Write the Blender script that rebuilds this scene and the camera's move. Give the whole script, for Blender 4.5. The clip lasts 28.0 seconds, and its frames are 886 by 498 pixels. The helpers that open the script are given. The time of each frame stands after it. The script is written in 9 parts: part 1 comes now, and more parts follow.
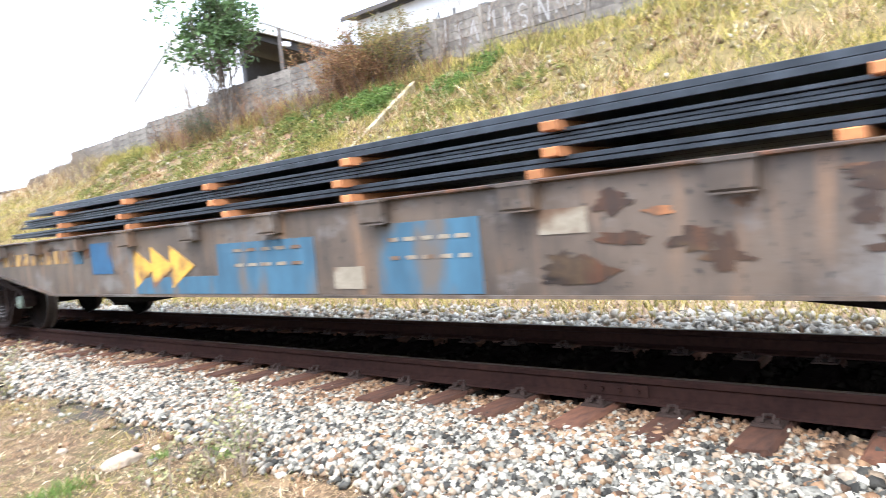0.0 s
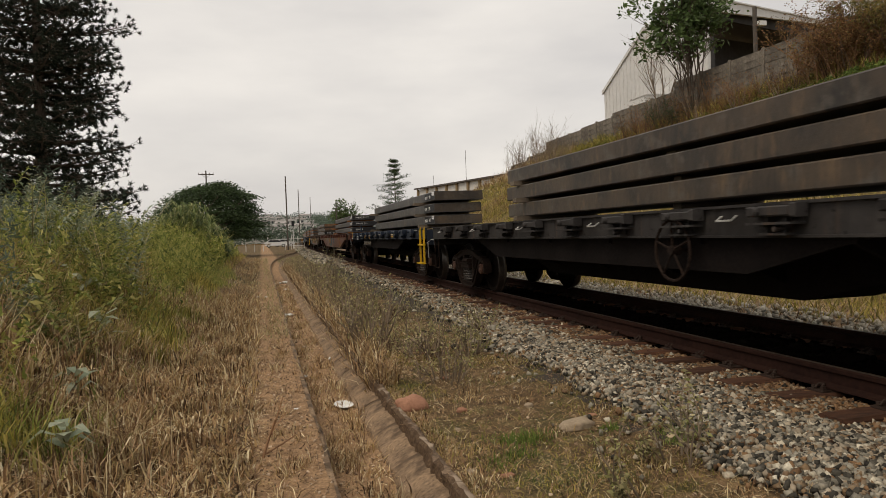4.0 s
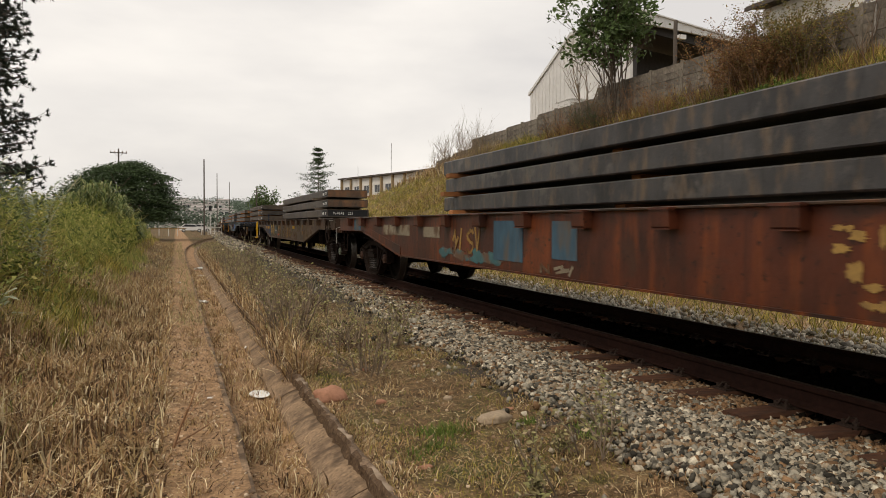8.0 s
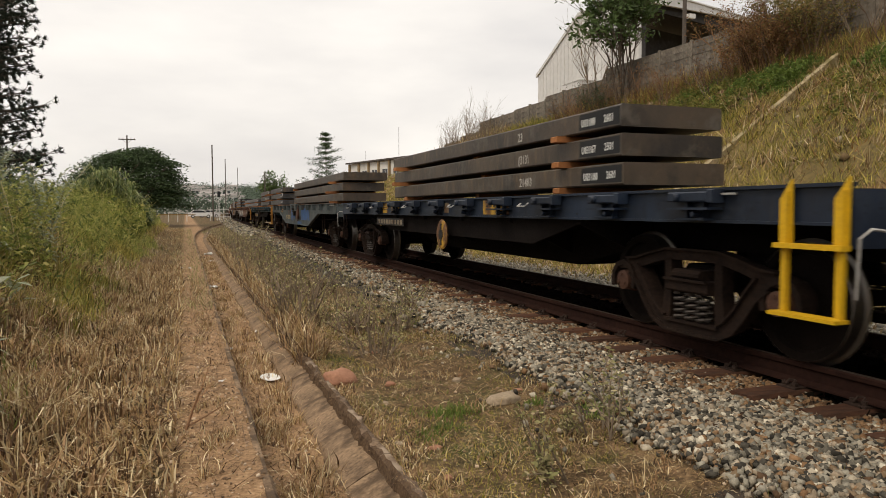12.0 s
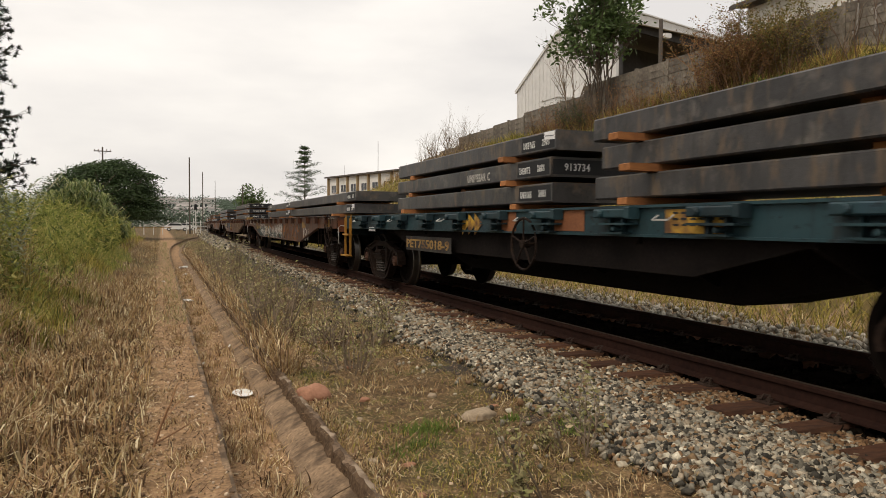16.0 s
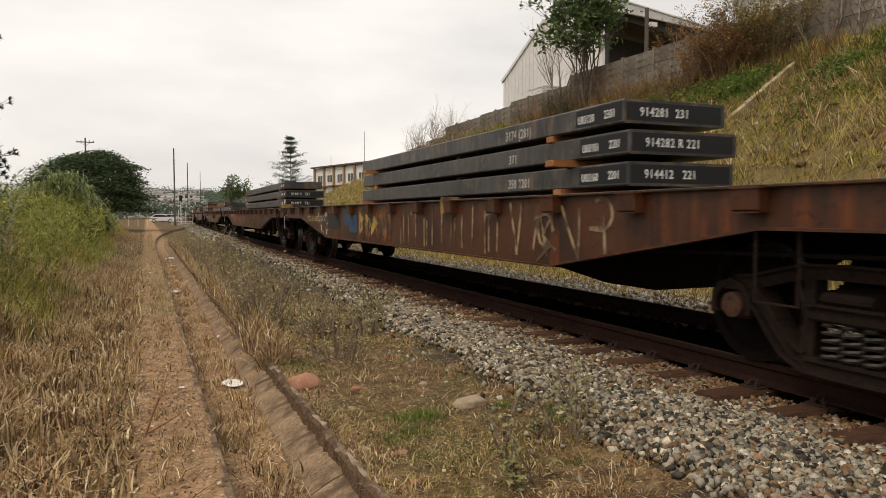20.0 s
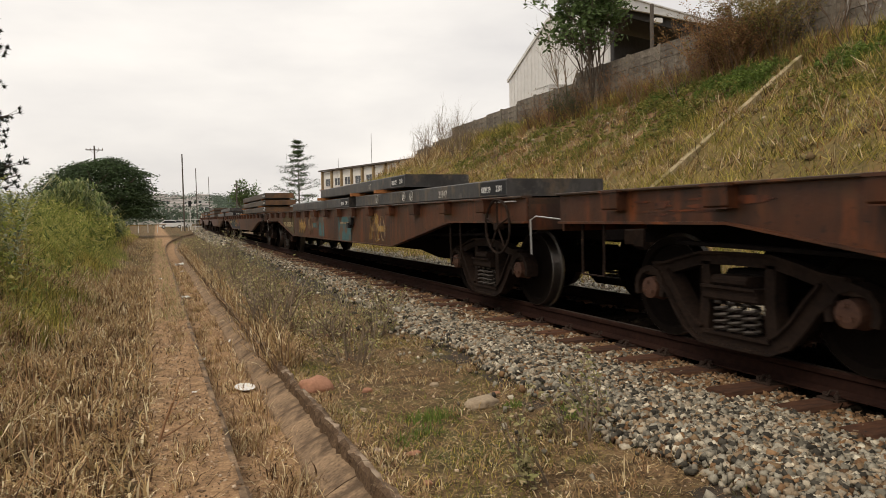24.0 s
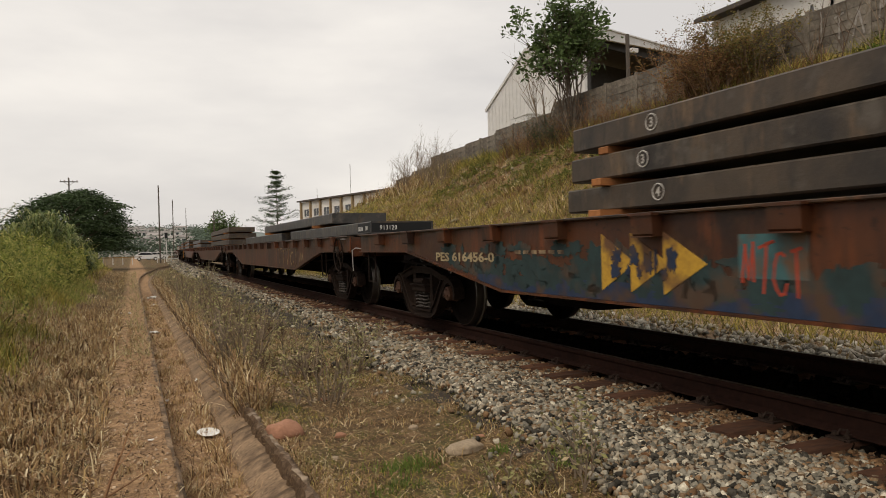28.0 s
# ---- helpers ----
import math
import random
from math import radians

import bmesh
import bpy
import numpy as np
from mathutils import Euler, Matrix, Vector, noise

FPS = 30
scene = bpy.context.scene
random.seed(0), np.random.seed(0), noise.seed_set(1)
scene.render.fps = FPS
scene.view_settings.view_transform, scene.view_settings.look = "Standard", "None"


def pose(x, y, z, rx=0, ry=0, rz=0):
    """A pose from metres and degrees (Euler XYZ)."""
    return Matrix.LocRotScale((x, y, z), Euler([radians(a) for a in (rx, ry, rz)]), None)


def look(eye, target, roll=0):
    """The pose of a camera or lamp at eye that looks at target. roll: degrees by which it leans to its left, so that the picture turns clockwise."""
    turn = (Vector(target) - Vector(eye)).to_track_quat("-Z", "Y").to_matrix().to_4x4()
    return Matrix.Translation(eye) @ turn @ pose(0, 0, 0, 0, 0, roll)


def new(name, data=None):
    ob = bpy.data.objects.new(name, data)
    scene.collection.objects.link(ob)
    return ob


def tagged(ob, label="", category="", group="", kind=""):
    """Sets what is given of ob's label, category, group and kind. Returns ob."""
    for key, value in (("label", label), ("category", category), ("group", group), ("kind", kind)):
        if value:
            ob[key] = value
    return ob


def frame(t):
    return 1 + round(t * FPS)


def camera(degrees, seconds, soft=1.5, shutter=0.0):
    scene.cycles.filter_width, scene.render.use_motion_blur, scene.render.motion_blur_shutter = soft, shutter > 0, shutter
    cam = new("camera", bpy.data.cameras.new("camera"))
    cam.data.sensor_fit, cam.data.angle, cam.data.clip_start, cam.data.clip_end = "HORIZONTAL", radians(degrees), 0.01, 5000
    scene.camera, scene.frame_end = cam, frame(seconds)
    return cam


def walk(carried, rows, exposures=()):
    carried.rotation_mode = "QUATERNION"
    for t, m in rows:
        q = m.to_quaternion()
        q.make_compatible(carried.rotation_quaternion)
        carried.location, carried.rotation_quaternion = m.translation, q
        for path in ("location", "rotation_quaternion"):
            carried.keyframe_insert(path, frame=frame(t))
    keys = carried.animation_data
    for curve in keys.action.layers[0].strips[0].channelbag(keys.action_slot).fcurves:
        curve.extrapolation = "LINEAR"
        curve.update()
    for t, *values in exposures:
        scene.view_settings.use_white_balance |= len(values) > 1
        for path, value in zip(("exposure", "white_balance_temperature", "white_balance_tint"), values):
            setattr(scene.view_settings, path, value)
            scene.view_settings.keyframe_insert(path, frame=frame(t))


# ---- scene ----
cam = camera(64.2, 28.0, soft=0.35, shutter=0.12)
PATH = [
    (0, (0.078, -0.07, 1.528), (1.604, 1.22, 1.432), -5.4),
    (0.2, (-0.006, -0.136, 1.547), (1.303, 1.373, 1.451), -2.9),
    (0.4, (0.076, -0.197, 1.538), (1.17, 1.475, 1.461), -3.0),
    (0.5, (0.058, -0.177, 1.564), (1.089, 1.535, 1.484), -3.3),
    (0.6, (0.08, -0.115, 1.536), (1.048, 1.634, 1.48), -3.4),
    (1, (0.039, -0.146, 1.544), (0.838, 1.687, 1.516), -4.1),
    (1.5, (0.032, -0.139, 1.542), (0.691, 1.749, 1.541), -2.8),
    (1.6, (0.025, -0.138, 1.525), (0.683, 1.751, 1.531), -2.9),
    (2, (0.005, -0.136, 1.539), (0.636, 1.762, 1.541), -2.5),
    (2.5, (-0.006, -0.121, 1.54), (0.548, 1.801, 1.532), -1.7),
    (3, (-0.022, -0.104, 1.534), (0.51, 1.824, 1.514), -2.1),
    (3.5, (-0.016, -0.088, 1.536), (0.48, 1.849, 1.504), -2.2),
    (5.5, (-0.028, -0.089, 1.532), (0.502, 1.838, 1.465), -1.3),
    (6, (-0.007, -0.087, 1.526), (0.653, 1.8, 1.459), -0.7),
    (6.2, (-0.008, -0.045, 1.519), (0.716, 1.818, 1.447), 0.1),
    (6.5, (-0.013, -0.053, 1.531), (0.759, 1.791, 1.5), 0.7),
    (7, (-0.042, -0.049, 1.529), (0.693, 1.811, 1.496), 0.4),
    (7.5, (-0.037, -0.051, 1.531), (0.687, 1.813, 1.491), 0.4),
    (8, (-0.047, -0.059, 1.52), (0.66, 1.811, 1.454), 0.4),
    (8.5, (-0.043, -0.07, 1.519), (0.704, 1.782, 1.411), -0.4),
    (9, (-0.046, -0.084, 1.521), (0.702, 1.767, 1.413), -0.0),
    (9.5, (-0.038, -0.079, 1.526), (0.693, 1.779, 1.409), 0.3),
    (10, (-0.051, -0.068, 1.523), (0.631, 1.808, 1.398), 0.2),
    (10.5, (-0.057, -0.086, 1.524), (0.597, 1.801, 1.422), 0.1),
    (11, (-0.053, -0.091, 1.519), (0.618, 1.79, 1.416), 0.1),
    (11.5, (-0.048, -0.089, 1.518), (0.614, 1.796, 1.41), 0.1),
    (12, (-0.046, -0.077, 1.513), (0.638, 1.8, 1.401), -0.1),
    (12.5, (-0.052, -0.088, 1.519), (0.638, 1.785, 1.403), -0.1),
    (14.5, (-0.017, -0.027, 1.495), (0.681, 1.843, 1.371), -0.7),
    (15, (-0.022, -0.023, 1.503), (0.661, 1.854, 1.407), -0.1),
    (15.5, (-0.019, -0.036, 1.501), (0.682, 1.836, 1.43), -0.1),
    (16, (-0.01, -0.042, 1.504), (0.73, 1.814, 1.434), 0.3),
    (16.5, (-0.023, -0.033, 1.501), (0.738, 1.815, 1.429), 0.1),
    (17, (-0.017, -0.025, 1.503), (0.72, 1.833, 1.438), 0.3),
    (17.5, (-0.031, -0.024, 1.498), (0.707, 1.834, 1.442), 0.4),
    (18, (-0.021, -0.026, 1.502), (0.743, 1.822, 1.447), 0.2),
    (18.5, (-0.019, -0.029, 1.5), (0.779, 1.804, 1.451), 0.2),
    (19, (-0.032, -0.021, 1.498), (0.768, 1.811, 1.45), 0.3),
    (19.5, (-0.03, -0.024, 1.494), (0.753, 1.815, 1.43), 0.6),
    (20, (-0.034, -0.034, 1.491), (0.74, 1.808, 1.393), -0.0),
    (20.5, (-0.046, -0.034, 1.497), (0.698, 1.82, 1.401), 0.1),
    (21, (-0.03, -0.034, 1.493), (0.725, 1.815, 1.403), 0.0),
    (21.5, (-0.037, -0.039, 1.492), (0.716, 1.811, 1.394), 0.1),
    (23.5, (-0.039, -0.043, 1.487), (0.701, 1.813, 1.396), -1.2),
    (24, (-0.039, -0.049, 1.494), (0.712, 1.802, 1.398), -1.1),
    (24.5, (-0.033, -0.047, 1.496), (0.736, 1.797, 1.407), -1.2),
    (25, (-0.033, -0.052, 1.494), (0.742, 1.791, 1.416), -0.7),
    (25.5, (-0.028, -0.044, 1.506), (0.747, 1.798, 1.437), -0.4),
    (26, (-0.03, -0.041, 1.504), (0.725, 1.81, 1.468), -0.9),
    (26.5, (-0.029, -0.031, 1.492), (0.683, 1.838, 1.452), -0.7),
    (27, (-0.036, 0.017, 1.484), (0.676, 1.885, 1.427), -0.8),
    (27.5, (0.048, 0.151, 1.491), (0.729, 2.032, 1.466), -1.9),
    (28, (0.127, 0.321, 1.49), (0.933, 2.152, 1.476), -1.6),
]
EXPOSURES = [(0, 2.35, 5250, 10), (0.4, 2.15, 5450, 10), (0.7, 1.6, 5900, 10), (1.0, 0.98, 6300, 10), (1.3, 0.4, 6500, 10), (1.6, 0.15, 6900, 10), (2.0, -0.15, 7000, 10), (3.0, -0.15, 7000, 10), (5.5, -0.1, 7000, 10), (7.0, 0.0, 7000, 10), (9.0, 0.1, 7000, 10), (12.0, 0.15, 7000, 10), (27.0, 0.12, 7000, 10), (28.0, -0.04, 7000, 10)]
walk(cam, [(t, look(eye, target, roll)) for t, eye, target, roll in PATH], EXPOSURES)

# ---- light: an overcast midday sky, with a very wide soft sun ----
SUN_UP, SUN_TURN = radians(55), radians(-115)
world = bpy.data.worlds.new("world")
scene.world = world
world.use_nodes = True
wn, wl = world.node_tree.nodes, world.node_tree.links
wn.clear()
w_out = wn.new("ShaderNodeOutputWorld")
w_bg = wn.new("ShaderNodeBackground")
w_sky = wn.new("ShaderNodeTexSky")
w_sky.sky_type, w_sky.sun_disc = "NISHITA", False
w_sky.sun_elevation, w_sky.sun_rotation = SUN_UP, SUN_TURN
w_sky.air_density, w_sky.dust_density = 1.0, 4.0
w_dim = wn.new("ShaderNodeVectorMath")
w_dim.operation = "SCALE"
w_dim.inputs["Scale"].default_value = 0.1
w_co = wn.new("ShaderNodeTexCoord")
w_map = wn.new("ShaderNodeMapping")
w_map.inputs["Scale"].default_value = (1.0, 1.0, 3.2)
w_noise = wn.new("ShaderNodeTexNoise")
w_noise.inputs["Scale"].default_value, w_noise.inputs["Detail"].default_value = 2.2, 5.0
w_ramp = wn.new("ShaderNodeValToRGB")
w_ramp.color_ramp.elements[0].position, w_ramp.color_ramp.elements[0].color = 0.36, (0.695, 0.688, 0.702, 1)
w_ramp.color_ramp.elements[1].position, w_ramp.color_ramp.elements[1].color = 0.66, (0.927, 0.910, 0.898, 1)
w_mix = wn.new("ShaderNodeMixRGB")
w_mix.inputs["Fac"].default_value = 0.9
wl.new(w_co.outputs["Generated"], w_map.inputs["Vector"])
wl.new(w_map.outputs["Vector"], w_noise.inputs["Vector"])
wl.new(w_noise.outputs["Fac"], w_ramp.inputs["Fac"])
wl.new(w_sky.outputs["Color"], w_dim.inputs[0])
wl.new(w_dim.outputs["Vector"], w_mix.inputs["Color1"])
wl.new(w_ramp.outputs["Color"], w_mix.inputs["Color2"])
wl.new(w_mix.outputs["Color"], w_bg.inputs["Color"])
wl.new(w_bg.outputs["Background"], w_out.inputs["Surface"])
w_bg.inputs["Strength"].default_value = 1.08

sun_data = bpy.data.lights.new("sun", "SUN")
sun_data.energy, sun_data.angle, sun_data.color = 1.5, radians(30), (1.0, 0.90, 0.78)
sun = new("sun", sun_data)
sun.matrix_basis = look((0, 0, 0), (-math.cos(SUN_UP) * math.sin(SUN_TURN), -math.cos(SUN_UP) * math.cos(SUN_TURN), -math.sin(SUN_UP)))


# ---- materials ----
def material(name, colour, colour2=None, rough=0.8, metal=0.0, scale=3.0, fine=40.0, bump=0.3, spread=0.0, island=0.0,
             stain=None, stain_at=0.6, stain_scale=1.2, stretch=(1, 1, 1), coords="Object", trans=0.0, spec=0.3, palette=None):
    """A surface with two scales of variation, relief and, if stain is given, patches of a second colour."""
    m = bpy.data.materials.new(name)
    m.use_nodes = True
    nt = m.node_tree
    n, l = nt.nodes, nt.links
    bsdf = n["Principled BSDF"]
    bsdf.inputs["Roughness"].default_value, bsdf.inputs["Metallic"].default_value = rough, metal
    bsdf.inputs["Specular IOR Level"].default_value = spec
    co = n.new("ShaderNodeTexCoord")
    mp = n.new("ShaderNodeMapping")
    mp.inputs["Scale"].default_value = stretch
    l.new(co.outputs[coords], mp.inputs["Vector"])
    big, small = n.new("ShaderNodeTexNoise"), n.new("ShaderNodeTexNoise")
    for tex, s, d in ((big, scale, 4.0), (small, fine, 6.0)):
        tex.inputs["Scale"].default_value, tex.inputs["Detail"].default_value = s, d
        l.new(mp.outputs["Vector"], tex.inputs["Vector"])
    both = n.new("ShaderNodeMath")
    both.operation = "MULTIPLY_ADD"
    both.inputs[1].default_value = 0.55
    l.new(small.outputs["Fac"], both.inputs[0])
    half = n.new("ShaderNodeMath")
    half.operation = "MULTIPLY"
    half.inputs[1].default_value = 0.45
    l.new(big.outputs["Fac"], half.inputs[0])
    l.new(half.outputs[0], both.inputs[2])
    ramp = n.new("ShaderNodeValToRGB")
    c2 = colour2 or tuple(c * 0.6 for c in colour)
    ramp.color_ramp.elements[0].position, ramp.color_ramp.elements[0].color = 0.33, (*c2, 1)
    ramp.color_ramp.elements[1].position, ramp.color_ramp.elements[1].color = 0.67, (*colour, 1)
    l.new(both.outputs[0], ramp.inputs["Fac"])
    out = ramp.outputs["Color"]
    if stain:
        st = n.new("ShaderNodeTexNoise")
        st.inputs["Scale"].default_value, st.inputs["Detail"].default_value = stain_scale, 7.0
        l.new(mp.outputs["Vector"], st.inputs["Vector"])
        sr = n.new("ShaderNodeValToRGB")
        sr.color_ramp.elements[0].position, sr.color_ramp.elements[1].position = stain_at - 0.06, stain_at + 0.08
        l.new(st.outputs["Fac"], sr.inputs["Fac"])
        mx = n.new("ShaderNodeMixRGB")
        mx.inputs["Color2"].default_value = (*stain, 1)
        l.new(sr.outputs["Color"], mx.inputs["Fac"])
        l.new(out, mx.inputs["Color1"])
        out = mx.outputs["Color"]
    if palette:
        pick = n.new("ShaderNodeValToRGB")
        pick.color_ramp.elements.remove(pick.color_ramp.elements[1])
        for i, c in enumerate(palette):
            e = pick.color_ramp.elements[0] if i == 0 else pick.color_ramp.elements.new(i / (len(palette) - 1))
            e.position, e.color = i / (len(palette) - 1), (*c, 1)
        l.new(n.new("ShaderNodeNewGeometry").outputs["Random Per Island"], pick.inputs["Fac"])
        tone = n.new("ShaderNodeMixRGB")
        tone.blend_type, tone.inputs["Fac"].default_value = "MULTIPLY", 1.0
        shade = n.new("ShaderNodeMapRange")
        shade.inputs["From Min"].default_value, shade.inputs["From Max"].default_value = 0.3, 0.7
        shade.inputs["To Min"].default_value, shade.inputs["To Max"].default_value = 0.6, 1.2
        l.new(both.outputs[0], shade.inputs["Value"])
        l.new(pick.outputs["Color"], tone.inputs["Color1"])
        l.new(shade.outputs["Result"], tone.inputs["Color2"])
        out = tone.outputs["Color"]
    if spread or island:
        src = n.new("ShaderNodeNewGeometry").outputs["Random Per Island"] if island else n.new("ShaderNodeObjectInfo").outputs["Random"]
        k = island or spread
        mr = n.new("ShaderNodeMapRange")
        mr.inputs["To Min"].default_value, mr.inputs["To Max"].default_value = 1 - k, 1 + k
        l.new(src, mr.inputs["Value"])
        hs = n.new("ShaderNodeHueSaturation")
        l.new(mr.outputs["Result"], hs.inputs["Value"])
        l.new(out, hs.inputs["Color"])
        out = hs.outputs["Color"]
    l.new(out, bsdf.inputs["Base Color"])
    if bump:
        bp = n.new("ShaderNodeBump")
        bp.inputs["Strength"].default_value, bp.inputs["Distance"].default_value = bump, 0.02
        l.new(both.outputs[0], bp.inputs["Height"])
        l.new(bp.outputs["Normal"], bsdf.inputs["Normal"])
    if trans:
        tr = n.new("ShaderNodeBsdfTranslucent")
        l.new(out, tr.inputs["Color"])
        ms = n.new("ShaderNodeMixShader")
        ms.inputs["Fac"].default_value = trans
        l.new(bsdf.outputs["BSDF"], ms.inputs[1])
        l.new(tr.outputs["BSDF"], ms.inputs[2])
        l.new(ms.outputs["Shader"], n["Material Output"].inputs["Surface"])
    return m


def rusty(name, base, dark, streak, dirt, rough=0.5, spec=0.42, metal=0.0, tall=0.35, size=1.0, much=0.52, pits=0.60):
    """Weathered steel: blotches, upright runs of rust, patches of dirt and fine dark pitting, different on every object."""
    m = bpy.data.materials.new(name)
    m.use_nodes = True
    n, l = m.node_tree.nodes, m.node_tree.links
    bsdf = n["Principled BSDF"]
    bsdf.inputs["Roughness"].default_value, bsdf.inputs["Metallic"].default_value = rough, metal
    bsdf.inputs["Specular IOR Level"].default_value = spec
    co, info, far = n.new("ShaderNodeTexCoord"), n.new("ShaderNodeObjectInfo"), n.new("ShaderNodeVectorMath")
    far.operation = "MULTIPLY_ADD"
    far.inputs[1].default_value = (37.0, 53.0, 11.0)
    wide = n.new("ShaderNodeCombineXYZ")
    for k in range(3):
        l.new(info.outputs["Random"], wide.inputs[k])
    l.new(wide.outputs[0], far.inputs[0])
    l.new(co.outputs["Object"], far.inputs[2])

    def layer(stretch, scale, detail, a, b):
        mp, tex, ramp = n.new("ShaderNodeMapping"), n.new("ShaderNodeTexNoise"), n.new("ShaderNodeValToRGB")
        mp.inputs["Scale"].default_value = stretch
        tex.inputs["Scale"].default_value, tex.inputs["Detail"].default_value, tex.inputs["Roughness"].default_value = scale * size, detail, 0.62
        ramp.color_ramp.elements[0].position, ramp.color_ramp.elements[1].position = a, b
        l.new(far.outputs[0], mp.inputs["Vector"])
        l.new(mp.outputs["Vector"], tex.inputs["Vector"])
        l.new(tex.outputs["Fac"], ramp.inputs["Fac"])
        return ramp.outputs["Color"], tex.outputs["Fac"]

    out = None
    marks = ((base, None), (dark, layer((1, 1, 0.7), 0.9, 5, 0.42, 0.66)), (streak, layer((1, 2.6, tall), 1.7, 7, much, much + 0.17)),
             (dirt, layer((1, 0.8, 1), 2.3, 8, 0.55, 0.68)), (dark, layer((1, 3.5, tall * 0.6), 2.6, 6, 0.55, 0.75)), (tuple(c * 0.5 for c in dark), layer((1, 1, 1), 15.0, 5, pits, pits + 0.09)))
    for colour, mask in marks:
        mx = n.new("ShaderNodeMixRGB")
        mx.inputs["Color2"].default_value = (*colour, 1)
        if mask is None:
            mx.inputs["Color1"].default_value, mx.inputs["Fac"].default_value = (*colour, 1), 1.0
        else:
            l.new(out, mx.inputs["Color1"])
            l.new(mask[0], mx.inputs["Fac"])
        out = mx.outputs["Color"]
    l.new(out, bsdf.inputs["Base Color"])
    bp = n.new("ShaderNodeBump")
    bp.inputs["Strength"].default_value, bp.inputs["Distance"].default_value = 0.4, 0.012
    l.new(layer((1, 1, 1), 7.0, 7, 0.2, 0.8)[1], bp.inputs["Height"])
    l.new(bp.outputs["Normal"], bsdf.inputs["Normal"])
    return m


M = {}
M["rust"] = rusty("rusty_steel", (0.0693, 0.0214, 0.0066), (0.0189, 0.0077, 0.0040), (0.1512, 0.0402, 0.0086), (0.0619, 0.0274, 0.0113))
M["rust_brown"] = rusty("weathered_brown_steel", (0.0451, 0.0214, 0.0086), (0.0115, 0.0060, 0.0033), (0.1113, 0.0376, 0.0099), (0.0630, 0.0368, 0.0146))
M["rust_red"] = rusty("rusted_red_steel", (0.0819, 0.0189, 0.0059), (0.0210, 0.0068, 0.0033), (0.1638, 0.0394, 0.0073), (0.0494, 0.0189, 0.0093))
M["rust_ochre"] = rusty("dirty_ochre_steel", (0.092, 0.066, 0.045), (0.032, 0.024, 0.018), (0.171, 0.099, 0.052), (0.126, 0.110, 0.095), much=0.55)
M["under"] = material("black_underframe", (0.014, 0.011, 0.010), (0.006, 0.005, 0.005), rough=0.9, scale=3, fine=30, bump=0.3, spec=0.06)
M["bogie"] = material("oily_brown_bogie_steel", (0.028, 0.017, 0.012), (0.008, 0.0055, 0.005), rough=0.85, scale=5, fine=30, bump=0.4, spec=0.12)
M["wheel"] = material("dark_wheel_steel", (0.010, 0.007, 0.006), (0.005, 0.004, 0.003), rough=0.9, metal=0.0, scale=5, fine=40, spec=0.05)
M["tread"] = material("polished_wheel_tread", (0.24, 0.22, 0.20), (0.15, 0.135, 0.12), rough=0.45, metal=1.0, bump=0.05)
M["spring"] = material("worn_spring_steel", (0.080, 0.068, 0.060), (0.032, 0.027, 0.024), rough=0.55, metal=0.3)
M["cap_green"] = material("pale_green_bearing_cap", (0.20, 0.24, 0.18), (0.12, 0.13, 0.10), rough=0.7)
M["cap_rust"] = material("rusty_bearing_cap", (0.096, 0.045, 0.027), (0.048, 0.024, 0.018), rough=0.8)
M["navy"] = rusty("navy_paint", (0.012, 0.022, 0.043), (0.006, 0.009, 0.016), (0.040, 0.034, 0.030), (0.020, 0.030, 0.048), 0.5, 0.35, much=0.62)
M["teal"] = rusty("faded_teal_paint", (0.016, 0.044, 0.053), (0.008, 0.015, 0.019), (0.060, 0.040, 0.030), (0.022, 0.050, 0.072), 0.55, 0.3, much=0.60)
M["greyblue"] = rusty("grey_blue_paint", (0.078, 0.095, 0.098), (0.040, 0.047, 0.047), (0.120, 0.062, 0.042), (0.105, 0.112, 0.110), 0.7, 0.25, much=0.60)
M["charcoal"] = rusty("charcoal_paint", (0.036, 0.033, 0.032), (0.014, 0.012, 0.011), (0.085, 0.050, 0.032), (0.050, 0.046, 0.043), 0.7, 0.2, much=0.58)
M["blue"] = material("blue_panel_paint", (0.048, 0.105, 0.150), (0.030, 0.062, 0.090), rough=0.7, scale=1.5, fine=10, bump=0.1, stain=(0.09, 0.075, 0.06), stain_at=0.57, stretch=(1, 1, 0.4), stain_scale=3.2)
M["blue_dark"] = material("dark_blue_panel_paint", (0.022, 0.040, 0.085), (0.014, 0.024, 0.05), rough=0.7, scale=1.5, fine=10, bump=0.1, stain=(0.07, 0.04, 0.025), stain_at=0.53, stain_scale=3.2)
M["blue_bright"] = material("bright_blue_paint", (0.026, 0.095, 0.260), (0.018, 0.062, 0.17), rough=0.6, bump=0.1, stain=(0.060, 0.075, 0.085), stain_at=0.60, stain_scale=3.2)
M["teal_panel"] = material("teal_panel_paint", (0.050, 0.135, 0.145), (0.035, 0.08, 0.085), rough=0.7, scale=1.5, fine=10, bump=0.1, stain=(0.11, 0.065, 0.04), stain_at=0.53, stain_scale=3.2)
M["teal_dark"] = material("dull_dark_teal_paint", (0.024, 0.050, 0.052), (0.016, 0.028, 0.028), rough=0.75, scale=1.5, fine=10, bump=0.1, stain=(0.07, 0.045, 0.03), stain_at=0.53, stain_scale=3.2)
M["yellow"] = material("worn_yellow_paint", (0.55, 0.33, 0.040), (0.34, 0.19, 0.030), rough=0.7, bump=0.1, stain=(0.12, 0.06, 0.03), stain_at=0.53, stain_scale=3.2)
